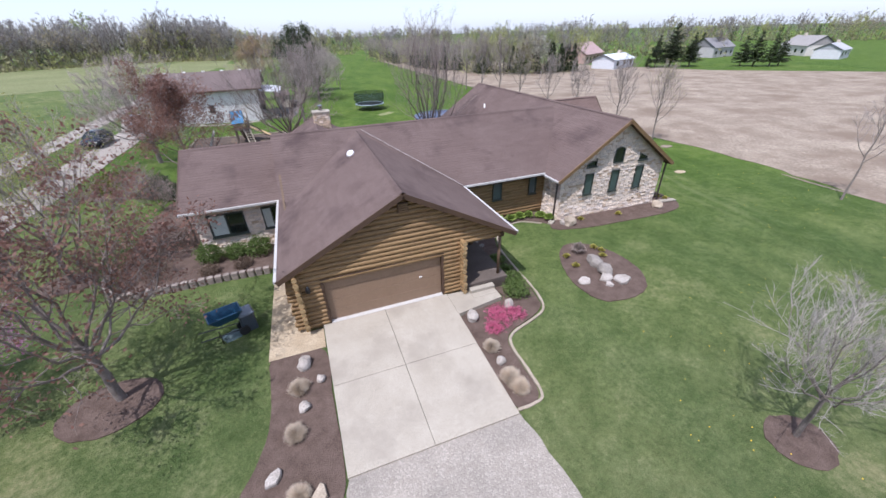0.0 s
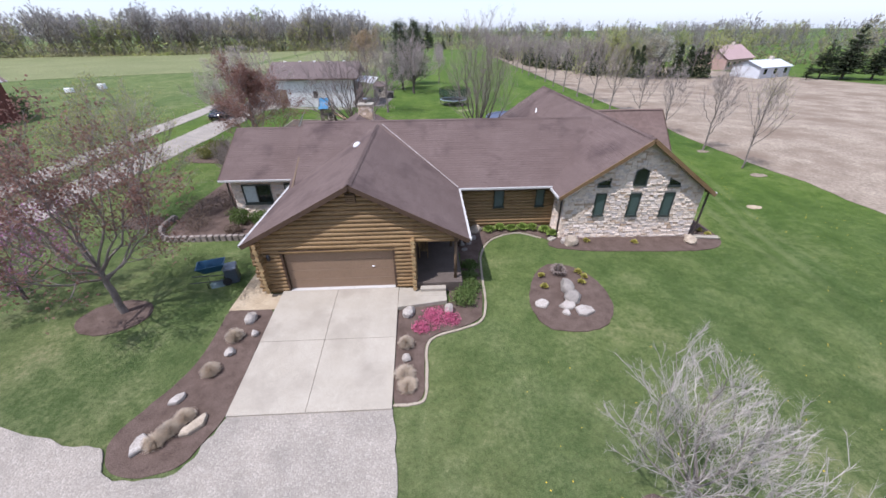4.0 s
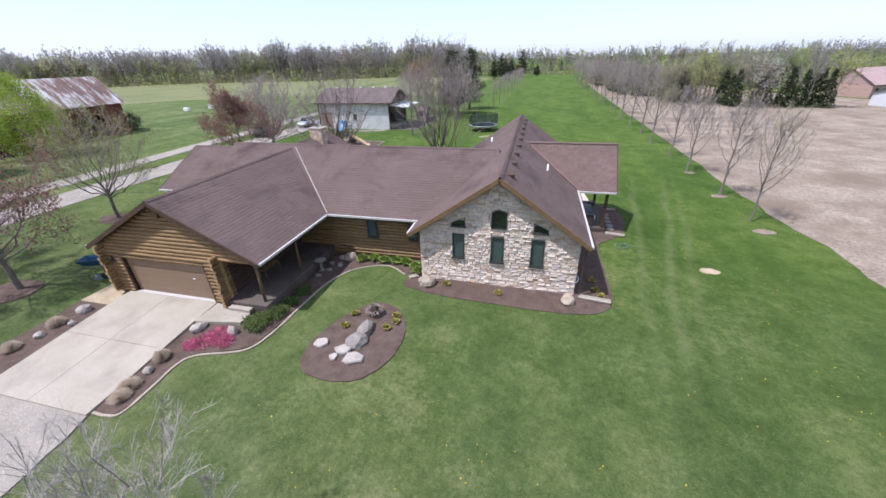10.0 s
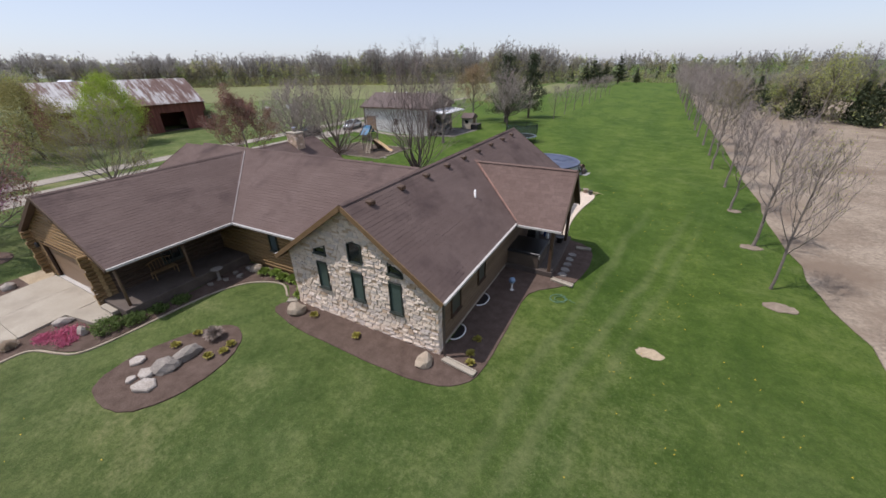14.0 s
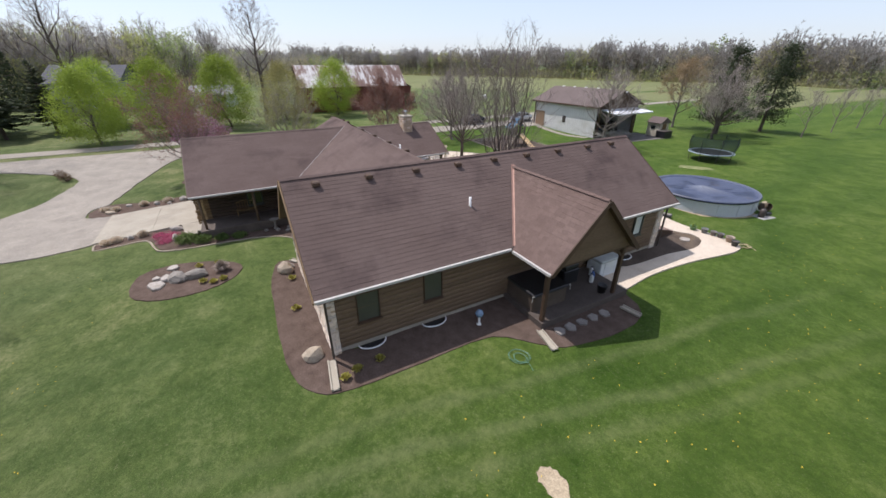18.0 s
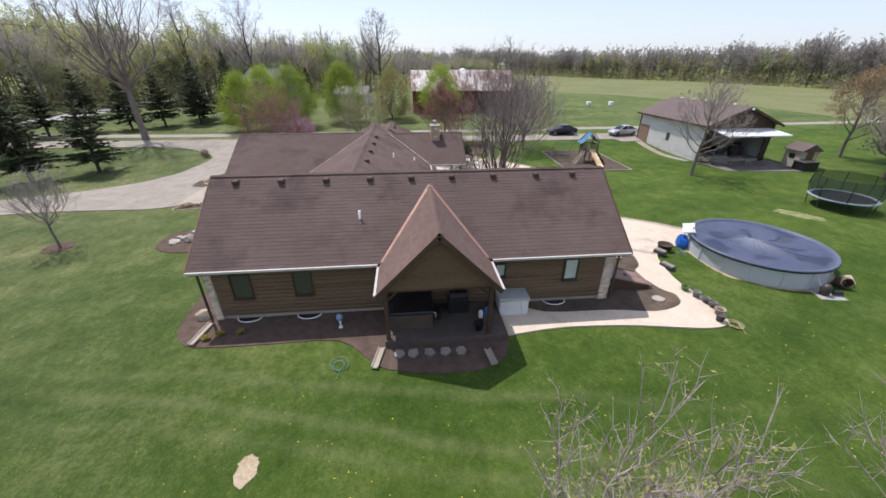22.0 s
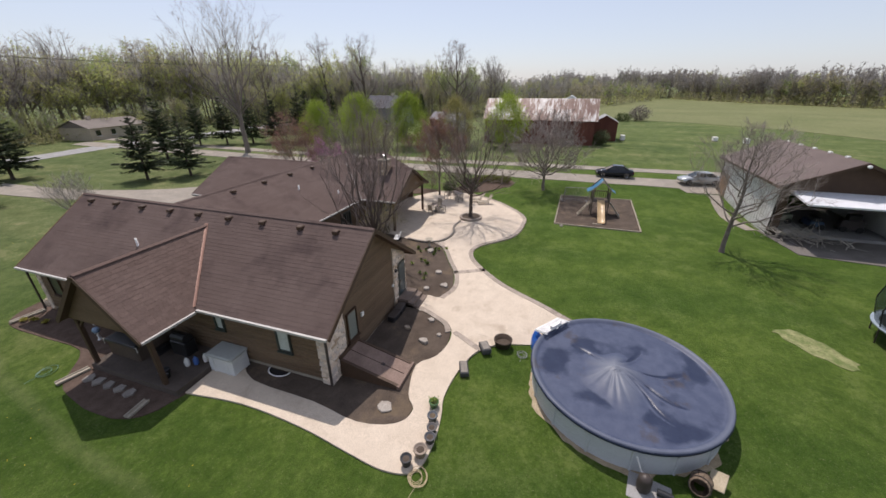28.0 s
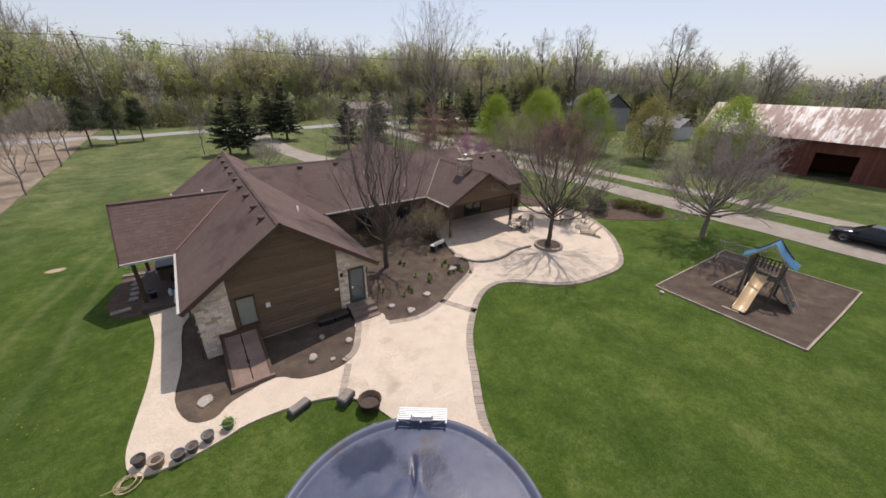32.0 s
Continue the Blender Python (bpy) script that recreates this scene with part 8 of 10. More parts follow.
# flagstones before the porch
for i, y in enumerate((24.75, 25.35, 26.05, 26.75, 27.4)):
    rngf = random.Random(i + 40)
    k = 6 if i in (0, 4) else 5
    poly = [(0.26 * math.cos(a) * rngf.uniform(0.8, 1.15), 0.27 * math.sin(a) * rngf.uniform(0.8, 1.15)) for a in [j * 2 * math.pi / k + 0.6 for j in range(k)]]
    ob = solo("flagstone", Geo().prism(poly, -0.05, 0.05), FLAG, "grey flagstone set in the mulch", "flagstone", "flagstones before the porch")
    ob.matrix_basis = pose(21.95, y, gh(21.9, y) + 0.06, 0, 0, 45)


def splash(x, y, turn, length=0.9):
    t = thing("splash_block", "pale concrete downspout channel on the mulch", "drain", (x, y, gh(x, y) + 0.06), turn)
    part("tray", Geo().bbox(0, -0.14, -0.02, length, 0.14, 0.03, 0.015), CONCRETE, t)
    for s in (-0.12, 0.12):
        part("lip", Geo().bbox(0, s - 0.03, 0.03, length, s + 0.03, 0.08, 0.01), CONCRETE, t)


splash(19.1, 15.85, -8, 1.5)
splash(22.0, 28.55, 8, 0.9)
splash(21.5, 24.0, -12, 1.2)
splash(10.7, 16.0, 215, 0.5)
for y, x in ((17.55, 19.0), (20.35, 19.0), (32.7, 19.0)):
    w = thing("window_well", "half-round white-rimmed window well at the wall", "window well", (18.85, y, gh(x, y) + 0.05))
    g = Geo()
    for k in range(12):
        a, b = -math.pi / 2 + math.pi * k / 12, -math.pi / 2 + math.pi * (k + 1) / 12
        g.tube((0.38 * math.cos(a), 0.56 * math.sin(a), 0.05), (0.38 * math.cos(b), 0.56 * math.sin(b), 0.05), 0.03, 0.03, 6)
    part("rim", g, WHITE, w, "white curved rim")
    part("pit", Geo().prism([(0.35 * math.cos(-math.pi / 2 + math.pi * k / 12), 0.53 * math.sin(-math.pi / 2 + math.pi * k / 12)) for k in range(13)], -0.1, 0.02), BLACK, w, "dark well opening")


def hose(x, y, r, c, label, turns=5):
    pts = []
    rngh = random.Random(int(x * 10))
    for i in range(turns * 16):
        a = 2 * math.pi * i / 16
        rad = r * (0.72 + 0.28 * math.sin(i * 0.21) + 0.05 * rngh.random())
        pts.append((rad * math.cos(a), 0.85 * rad * math.sin(a), 0.03 + 0.012 * (i // 16)))
    pts.append((r * 1.5, -r * 0.9, 0.02))
    ob = solo("garden_hose", Geo().path(pts, 0.01, 5), c, label, "hose")
    ob.matrix_basis = pose(x, y, gh(x, y) + 0.02, 0, 0, 30)


hose(22.3, 22.3, 0.45, plain("green_hose", (0.10, 0.21, 0.14), 0.5), "pale green garden hose coiled on the lawn", 4)
hose(14.15, 43.1, 0.3, plain("grey_hose", (0.22, 0.24, 0.23), 0.5), "grey garden hose coiled beside the pool", 5)
hose(21.45, 40.6, 0.4, plain("tan_hose", (0.5, 0.40, 0.24), 0.6), "tan garden hose coiled at the patio edge", 6)
sp = thing("globe_sprayer", "blue and white globe stand by the wall", "garden ornament", (19.9, 22.0, gh(19.9, 22)))
part("stand", Geo().lathe([(0.14, 0), (0.05, 0.1), (0.05, 0.4), (0.12, 0.45)], 12), WHITE, sp)
part("globe", Geo().lathe([(0.0, 0.42), (0.13, 0.48), (0.18, 0.6), (0.13, 0.73), (0.0, 0.78)], 14), plain("blue_globe", (0.2, 0.29, 0.42), 0.25), sp, "pale blue globe", True)

# flower pots at the patio edge
for x, y, r, h, c, lab in ((18.55, 40.15, 0.2, 0.3, (0.10, 0.2, 0.09), "green plastic pot with a green plant"), (19.2, 40.33, 0.2, 0.34, (0.13, 0.14, 0.15), "grey plastic flower pot with soil"), (19.68, 40.48, 0.19, 0.3, (0.13, 0.12, 0.115), "grey plastic flower pot with soil"),
                        (20.08, 40.55, 0.2, 0.3, (0.10, 0.10, 0.105), "dark grey flower pot with soil"), (20.68, 40.42, 0.24, 0.36, (0.3, 0.24, 0.19), "brown clay flower pot with soil"), (21.15, 40.08, 0.2, 0.36, (0.05, 0.05, 0.052), "black plastic flower pot")):
    t = thing("flower_pot", lab, "flower pot", (x, y, gh(x, y) + 0.05), 0, "pots along the patio")
    m1 = plain("pot_%d" % int(x * 100), c, 0.6)
    part("pot", Geo().lathe([(r * 0.72, 0), (r * 0.95, h * 0.85), (r * 1.05, h * 0.86), (r * 1.05, h), (r * 0.93, h), (r * 0.9, h * 0.85)], 18), m1, t, "", True)
    part("soil", Geo().lathe([(r * 0.9, h * 0.82), (r * 0.5, h * 0.86), (0, h * 0.87)], 16), MULCH_D, t)
    if "green plant" in lab:
        part("leaves", leaf_cloud(random.Random(5), [Vector((0, 0, h))] * 6, 0.05, 20, r * 0.5), HOSTA, t)
for x, y, turn, w, d, h, c, lab in ((16.2, 40.75, 20, 0.85, 0.4, 0.22, (0.05, 0.05, 0.055), "long grey planter trough with dry stalks"), (14.54, 41.35, 32, 0.7, 0.45, 0.28, (0.07, 0.07, 0.075), "dark planter trough with pale clutter by the walk")):
    t = thing("planter_trough", lab, "planter", (x, y, gh(x, y) + 0.04), turn)
    part("trough", Geo().bbox(-w / 2, -d / 2, 0, w / 2, d / 2, h, 0.04), plain("trough_%d" % int(x * 10), c, 0.6), t)
    part("soil", Geo().bbox(-w / 2 + 0.05, -d / 2 + 0.05, h, w / 2 - 0.05, d / 2 - 0.05, h + 0.03, 0.02), ROCK_G, t)
# flared dark half-barrel planter, filled with brown soil
t = thing("fire_pit", "round dark half-barrel planter with brown soil by the pool walk", "fire pit", (13.86, 42.12, gh(13.9, 42.1) + 0.05))
part("drum", Geo().lathe([(0.38, 0), (0.43, 0.32), (0.46, 0.32), (0.46, 0.38), (0.4, 0.37), (0.36, 0.1), (0, 0.08)], 20), surface("dark_brown_tub", (0.035, 0.026, 0.02), (0.09, 0.06, 0.042), 3.0, 30.0, 0.8), t, "", True)
part("ash", Geo().lathe([(0.37, 0.15), (0.2, 0.19), (0, 0.2)], 16), MULCH_D, t)

# ---- patio furniture ----
METAL = plain("bronze_metal", (0.13, 0.105, 0.09), 0.4, 0.6)
CUSH = surface("tan_sling", (0.33, 0.285, 0.22), (0.42, 0.365, 0.29), 2.0, 40.0, 0.9)


def patio_chair(x, y, turn):
    t = thing("patio_chair", "bronze metal patio chair with a tan sling seat", "chair", (x, y, gh(x, y) + 0.08), turn, "chairs on the patio")
    part("seat", Geo().bbox(-0.25, -0.25, 0.4, 0.25, 0.25, 0.44, 0.015), CUSH, t)
    part("backrest", Geo().bbox(-0.25, 0, 0, 0.25, 0.04, 0.55, 0.015, 0, pose(0, 0.24, 0.44, -14, 0, 0)), CUSH, t)
    for sx in (-0.26, 0.26):
        for sy in (-0.24, 0.26):
            part("leg", Geo().tube((sx, sy, 0), (sx, sy * 0.9, 0.44), 0.018, 0.018, 6), METAL, t)
        part("arm", Geo().path([(sx, -0.22, 0.42), (sx, -0.22, 0.64), (sx, 0.28, 0.66)], 0.018), METAL, t)


pt = thing("patio_table", "rectangular bronze metal patio table", "table", (-10.3, 32.6, gh(-10.3, 32.6) + 0.08), 25)
part("top", Geo().bbox(-0.9, -0.5, 0.7, 0.9, 0.5, 0.74, 0.02), METAL, pt)
for sx in (-0.75, 0.75):
    for sy in (-0.4, 0.4):
        part("leg", Geo().tube((sx, sy, 0), (sx, sy, 0.7), 0.03, 0.03, 8), METAL, pt)
part("base_slab", Geo().bbox(-0.95, -0.55, -0.05, 0.95, 0.55, -0.02, 0.01), PATIO_B, pt)
for x, y, a in ((-9.0, 33.2, 205), (-9.6, 31.5, 340), (-11.3, 33.9, 160), (-11.5, 31.9, 20), (-4.3, 31.6, 250), (-4.9, 32.5, 170), (-6.1, 31.7, 90), (-5.4, 30.9, 10)):
    patio_chair(x, y, a)
pt2 = thing("bistro_table", "small round glass-topped patio table", "table", (-5.15, 31.7, gh(-5.15, 31.7) + 0.08))
part("top", Geo().lathe([(0.5, 0.7), (0.52, 0.71), (0.52, 0.73), (0.5, 0.74)], 22), METAL, pt2)
part("stem", Geo().lathe([(0.28, 0), (0.05, 0.05), (0.04, 0.7)], 12), METAL, pt2)
for x, y, a in ((-9.75, 34.75, 30), (-9.05, 35.75, 30)):
    t = thing("lounge_chair", "low tan slatted lounge chair on the patio", "chair", (x, y, gh(x, y) + 0.08), a, "lounge chairs")
    for k in range(7):
        part("slat", Geo().bbox(-0.3, -0.6 + k * 0.16, 0.28, 0.3, -0.6 + k * 0.16 + 0.13, 0.31, 0.008), CUSH, t)
    part("backrest", Geo().bbox(-0.3, 0, 0, 0.3, 0.04, 0.8, 0.015, 0, pose(0, 0.52, 0.3, -38, 0, 0)), CUSH, t)
    for sx in (-0.3, 0.3):
        part("rail", Geo().bbox(sx - 0.03, -0.65, 0.24, sx + 0.03, 0.65, 0.29, 0.01), CUSH, t)
        for sy in (-0.55, 0.55):
            part("leg", Geo().bbox(sx - 0.03, sy - 0.03, 0, sx + 0.03, sy + 0.03, 0.26, 0.01), CUSH, t)
bn = thing("bench", "small white painted garden bench on the soil", "bench", (3.55, 31.4, gh(3.55, 31.4) + 0.05), 15)
for k in range(3):
    part("slat", Geo().bbox(-0.55, -0.2 + k * 0.14, 0.42, 0.55, -0.08 + k * 0.14, 0.46, 0.01), WHITE, bn)
for sx in (-0.45, 0.45):
    part("leg", Geo().bbox(sx - 0.04, -0.2, 0, sx + 0.04, 0.22, 0.42, 0.01), BLACK, bn)
part("backrest", Geo().bbox(-0.55, 0.24, 0.5, 0.55, 0.28, 0.78, 0.015), WHITE, bn)
bb = thing("bird_bath", "pale concrete bird bath in the bed", "bird bath", (3.65, 34.3, gh(3.65, 34.3) + 0.05))
part("pedestal", Geo().lathe([(0.16, 0), (0.07, 0.1), (0.06, 0.5), (0.12, 0.58)], 14), CONCRETE, bb, "", True)
part("bowl", Geo().lathe([(0.1, 0.56), (0.3, 0.66), (0.32, 0.68), (0.26, 0.66), (0.0, 0.62)], 18), CONCRETE, bb, "", True)
bb2 = thing("bird_bath", "grey stone bird bath beside the porch", "bird bath", (5.1, 15.5, gh(5.1, 15.5) + 0.05))
part("pedestal", Geo().lathe([(0.18, 0), (0.08, 0.1), (0.07, 0.5), (0.13, 0.58)], 14), ROCK_G, bb2, "", True)
part("bowl", Geo().lathe([(0.1, 0.56), (0.3, 0.66), (0.32, 0.68), (0.26, 0.66), (0.0, 0.62)], 18), ROCK_G, bb2, "", True)
# bench swing on the front porch
sw = thing("porch_bench", "curved wooden bench on the front porch", "bench", (2.95, 14.0, 0.34), 90)
for k in range(3):
    part("slat", Geo().bbox(-0.6, -0.2 + k * 0.14, 0.42, 0.6, -0.08 + k * 0.14, 0.45, 0.01), LOG, sw)
for k in range(7):
    x = -0.5 + k / 6
    part("spindle", Geo().tube((x, 0.24, 0.45), (x, 0.3, 0.85 + 0.12 * math.cos(x * 2.6)), 0.014, 0.014, 6), LOG, sw)
part("top_rail", Geo().path([(-0.6 + 0.12 * i, 0.3, 0.86 + 0.12 * math.cos((-0.6 + 0.12 * i) * 2.6)) for i in range(11)], 0.025), LOG, sw)
for sx in (-0.55, 0.55):
    for sy in (-0.18, 0.24):
        part("leg", Geo().tube((sx, sy, 0), (sx, sy, 0.44), 0.025, 0.025, 6), LOG, sw)
wl = thing("wall_lantern", "small black lantern by the garage door", "lamp", (-3.95, 11.36, 1.75))
part("body", Geo().lathe([(0.06, 0), (0.09, 0.06), (0.09, 0.22), (0.04, 0.3), (0.0, 0.34)], 8), BLACK, wl)
part("bracket", Geo().bbox(-0.04, 0, 0.05, 0.04, 0.12, 0.2, 0.01), BLACK, wl)

# ---- wheelbarrow and bin by the garage ----
wb = thing("wheelbarrow", "blue garden wheelbarrow with two handles on the grass", "wheelbarrow", (-7.25, 12.4, gh(-7.25, 12.4)), 20)
BLUEP = plain("blue_wheelbarrow", (0.012, 0.055, 0.105), 0.4)
g = Geo()
lo, hi = [(-0.35, -0.25), (0.35, -0.22), (0.35, 0.22), (-0.35, 0.25)], [(-0.62, -0.42), (0.6, -0.38), (0.6, 0.38), (-0.62, 0.42)]
g.add([(x, y, 0.3) for x, y in lo] + [(x, y, 0.68) for x, y in hi] + [(x * 0.93, y * 0.9, 0.68) for x, y in hi] + [(x * 0.95, y * 0.95, 0.34) for x, y in lo],
      [(3, 2, 1, 0)] + [(i, (i + 1) % 4, 4 + (i + 1) % 4, 4 + i) for i in range(4)] + [(4 + i, 4 + (i + 1) % 4, 8 + (i + 1) % 4, 8 + i) for i in range(4)] + [(8 + i, 8 + (i + 1) % 4, 12 + (i + 1) % 4, 12 + i) for i in range(4)] + [(12, 13, 14, 15)])
part("tray", g, BLUEP, wb, "blue plastic tray")
part("load", rock_mesh(9, 0.42, 0.28, 0.2), None, wb, "grey-green load under a cover").data.materials.append(plain("grey_green_sheet", (0.12, 0.17, 0.16), 0.6))
wb.children[-1].location = (0, 0, 0.58)
for sy in (-0.3, 0.3):
    part("handle", Geo().tube((0.5, sy * 0.8, 0.3), (-1.05, sy, 0.55), 0.022, 0.022, 6), BLACK, wb)
    w = part("wheel", Geo().tube((0.45, sy * 0.75 - 0.05, 0.2), (0.45, sy * 0.75 + 0.05, 0.2), 0.2, 0.2, 16), RUBBER, wb)
    part("leg", Geo().tube((-0.4, sy * 0.8, 0), (-0.4, sy * 0.8, 0.32), 0.02, 0.02, 6), BLACK, wb)
bn2 = thing("waste_bin", "dark grey wheeled bin standing on the grass", "bin", (-6.65, 12.75, gh(-6.65, 12.75)), 20)
part("body", Geo().bbox(-0.28, -0.32, 0.02, 0.28, 0.32, 0.82, 0.05), plain("dark_grey_bin", (0.06, 0.075, 0.095), 0.4), bn2)
part("lid", Geo().bbox(-0.31, -0.35, 0.82, 0.31, 0.35, 0.9, 0.05), plain("bin_lid", (0.16, 0.18, 0.2), 0.4), bn2, "grey bin lid")
for sx in (-0.25, 0.25):
    part("wheel", Geo().tube((sx - 0.03, 0.3, 0.1), (sx + 0.03, 0.3, 0.1), 0.1, 0.1, 12), RUBBER, bn2)

# ---- play area ----
sheet("play_area", [(-5.1, 43.55), (-5.1, 50.9), (-10.6, 51.1), (-15.2, 51.2), (-15.1, 43.75)], 0.05, MULCH_D, "dark mulch playground with timber edging", "play area", 1.2, 0.03)
pe = thing("play_edging", "weathered timber edging round the playground", "edging", kind="structure")
PEW = surface("grey_timber", (0.28, 0.24, 0.18), (0.37, 0.325, 0.255), 1.5, 30.0, 0.9, per=0.1)
for a, b in (((-5.1, 43.55), (-5.1, 50.9)), ((-5.1, 50.9), (-10.6, 51.1)), ((-10.6, 51.1), (-15.2, 51.2)), ((-15.2, 51.2), (-15.1, 43.75)), ((-15.1, 43.75), (-5.1, 43.55))):
    n = 4
    for i in range(n):
        p, q = Vector(a).lerp(Vector(b), (i + 0.01) / n), Vector(a).lerp(Vector(b), (i + 0.99) / n)
        beam("timber", (*p, gh(*p) + 0.05), (*q, gh(*q) + 0.05), 0.1, 0.1, PEW, pe)
ps = thing("play_set", "wooden play tower with a tan slide and blue canopy", "play set", (-9.45, 47.5, gh(-9.4, 47.5) + 0.04), 3)
PSW = surface("brown_play_wood", (0.10, 0.08, 0.062), (0.165, 0.135, 0.108), 1.5, 30.0, 0.85, per=0.1)
TARP = plain("blue_canopy", (0.025, 0.14, 0.26), 0.5)
SLIDE = plain("tan_slide", (0.58, 0.41, 0.22), 0.35)
for sx in (-0.75, 0.75):
    for sy in (-0.75, 0.75):
        part("post", Geo().bbox(sx - 0.06, sy - 0.06, -0.1, sx + 0.06, sy + 0.06, 2.75, 0.01), PSW, ps)
for k in range(9):
    part("deck_board", Geo().bbox(-0.8, -0.8 + k * 0.178, 1.4, 0.8, -0.8 + k * 0.178 + 0.165, 1.44, 0.006), PSW, ps)
for side in range(4):
    if side == 1:
        continue
    m = pose(0, 0, 0, 0, 0, 90 * side)
    part("rail", Geo().bbox(-0.75, -0.8, 2.1, 0.75, -0.74, 2.2, 0.01, 0, m), PSW, ps)
    for k in range(7):
        part("picket", Geo().bbox(-0.62 + k * 0.2, -0.79, 1.42, -0.55 + k * 0.2, -0.75, 2.12, 0.006, 0, m), PSW, ps)
can = Geo()
for j in range(7):
    u = -1 + j / 3
    for x in (-0.85, -0.25, 0.38):
        can.v.append((x, 1.3 * u, 3.42 - 1.12 * abs(u) - 0.16 * math.sin(math.pi * abs(u)) + 0.05 * math.sin(5 * x + 3 * u)))
can.f = [(j * 3 + i, j * 3 + i + 1, j * 3 + 4 + i, j * 3 + 3 + i) for j in range(6) for i in range(2)]
can.s = [0] * len(can.f)
can.v += [(x, y, z - 0.02) for x, y, z in can.v]
can.f += [tuple(k + 21 for k in reversed(f_)) for f_ in can.f]
can.s = [0] * len(can.f)
part("canopy", can, TARP, ps, "bright blue canopy", True)
for sx in (-0.8, 0.8):
    for s in (-1, 1):
        beam("rafter", (sx, s * 0.9, 2.5), (sx, 0, 3.46), 0.06, 0.09, PSW if sx < 0 else PEW, ps)
g = Geo()
for j in range(15):
    u = j / 14
    x = 0.8 + 2.55 * u
    z = 1.45 * (1 - u) ** 1.25 + 0.16 - 0.05 * math.sin(u * 9)
    for y, dz in ((-0.32, 0.16), (-0.27, 0.0), (0.27, 0.0), (0.32, 0.16), (0.32, -0.03), (-0.32, -0.03)):
        g.v.append((x, y, z + dz))
g.f = [(j * 6 + i, (j + 1) * 6 + i, (j + 1) * 6 + (i + 1) % 6, j * 6 + (i + 1) % 6) for j in range(14) for i in range(6)]
g.s = [0] * len(g.f)
part("slide", g, SLIDE, ps, "tan plastic slide", True)
for s in (0.15, 0.75):
    beam("ladder_rail", (s, -0.8, 1.5), (s + 0.35, -2.0, 0.0), 0.09, 0.11, PEW, ps)
for k in range(6):
    part("rung", Geo().bbox(0.17 + 0.055 * k, -0.95 - 0.19 * k - 0.07, 1.28 - 0.24 * k, 0.8 + 0.055 * k, -0.95 - 0.19 * k + 0.07, 1.33 - 0.24 * k, 0.01), PEW, ps)
for sx in (-0.5, 0.5):
    beam("climb_rail", (sx, 0.8, 1.45), (sx + 0.3, 1.95, 0.0), 0.1, 0.12, PEW, ps)
part("slide_sill", Geo().bbox(3.35, -0.75, 0.0, 3.5, 0.1, 0.08, 0.01), PEW, ps, "pale plank at the foot of the slide")
part("climb_wall", Geo().add([(-0.5, 0.84, 1.42), (0.5, 0.84, 1.42), (0.8, 1.96, 0.02), (-0.2, 1.96, 0.02), (-0.5, 0.8, 1.37), (0.5, 0.8, 1.37), (0.8, 1.9, -0.02), (-0.2, 1.9, -0.02)], [(3, 2, 1, 0), (4, 5, 6, 7), (0, 1, 5, 4), (2, 3, 7, 6)]), PSW, ps)
for k in range(6):
    u = (k + 0.5) / 6
    part("hold", Geo().lathe([(0.06, 0), (0.05, 0.05), (0, 0.06)], 8, (-0.25 + 0.5 * (k % 2) + 0.3 * u, 0.86 + 1.1 * u, 1.4 - 1.38 * u)), plain("hold_%d" % (k % 3), ((0.5, 0.08, 0.05), (0.5, 0.4, 0.05), (0.05, 0.25, 0.4))[k % 3]), ps)
for k in range(5):
    part("brace", Geo().tube((-0.75, -0.75 + 0.3 * k, 0.1 + 0.2 * (k % 2)), (-0.75, -0.45 + 0.3 * k, 1.35), 0.03, 0.03, 6), PSW, ps)
nt = thing("ball_net", "metal frame with a pale mesh net leaning back", "net", (-12.9, 45.3, gh(-12.9, 45.3) + 0.05), -80)
nt.scale = (1.3, 1.3, 1.15)
part("frame", Geo().path([(-1, 0, 0.02), (-1, 0.7, 1.6), (1, 0.7, 1.6), (1, 0, 0.02), (1, -0.9, 0.02), (-1, -0.9, 0.02), (-1, 0, 0.02)], 0.025), ROADM, nt)
g = Geo()
for k in range(17):
    x = -1 + k / 8
    g.tube((x, 0, 0.03), (x, 0.7, 1.6), 0.006, 0.006, 3)
for k in range(13):
    u = k / 12
    g.tube((-1, 0.7 * u, 1.6 * u), (1, 0.7 * u, 1.6 * u), 0.006, 0.006, 3)
part("mesh_net", g, GUTTER, nt)

# ---- trampoline ----
tr = thing("trampoline", "round trampoline with a dark safety net", "trampoline", (7.9, 61.8, gh(8, 61.8)))
part("mat", Geo().lathe([(1.99, 0.86), (1.99, 0.88), (0, 0.88)], 32), plain("black_mat", (0.015, 0.016, 0.02), 0.7), tr)
part("pad", Geo().lathe([(1.85, 0.85), (2.25, 0.84), (2.28, 0.9), (2.25, 0.94), (1.98, 0.93), (1.97, 0.87)], 32, caps=False), plain("grey_blue_pad", (0.30, 0.36, 0.42), 0.5), tr, "grey-blue edge pad")
for k in range(8):
    a = 2 * math.pi * k / 8
    c, s = math.cos(a), math.sin(a)
    part("leg", Geo().tube((2.1 * c, 2.1 * s, 0), (2.2 * c, 2.2 * s, 0.86), 0.035, 0.035, 8), GUTTER_D, tr)
    part("pole", Geo().path([(2.2 * c, 2.2 * s, 0.86), (2.42 * c, 2.42 * s, 1.8), (2.3 * c, 2.3 * s, 2.6)], 0.03), plain("dark_pole", (0.03, 0.045, 0.04), 0.5) if k == 0 else BLACK, tr)
NETM, _nd, _lk = nodes_of("safety_net")
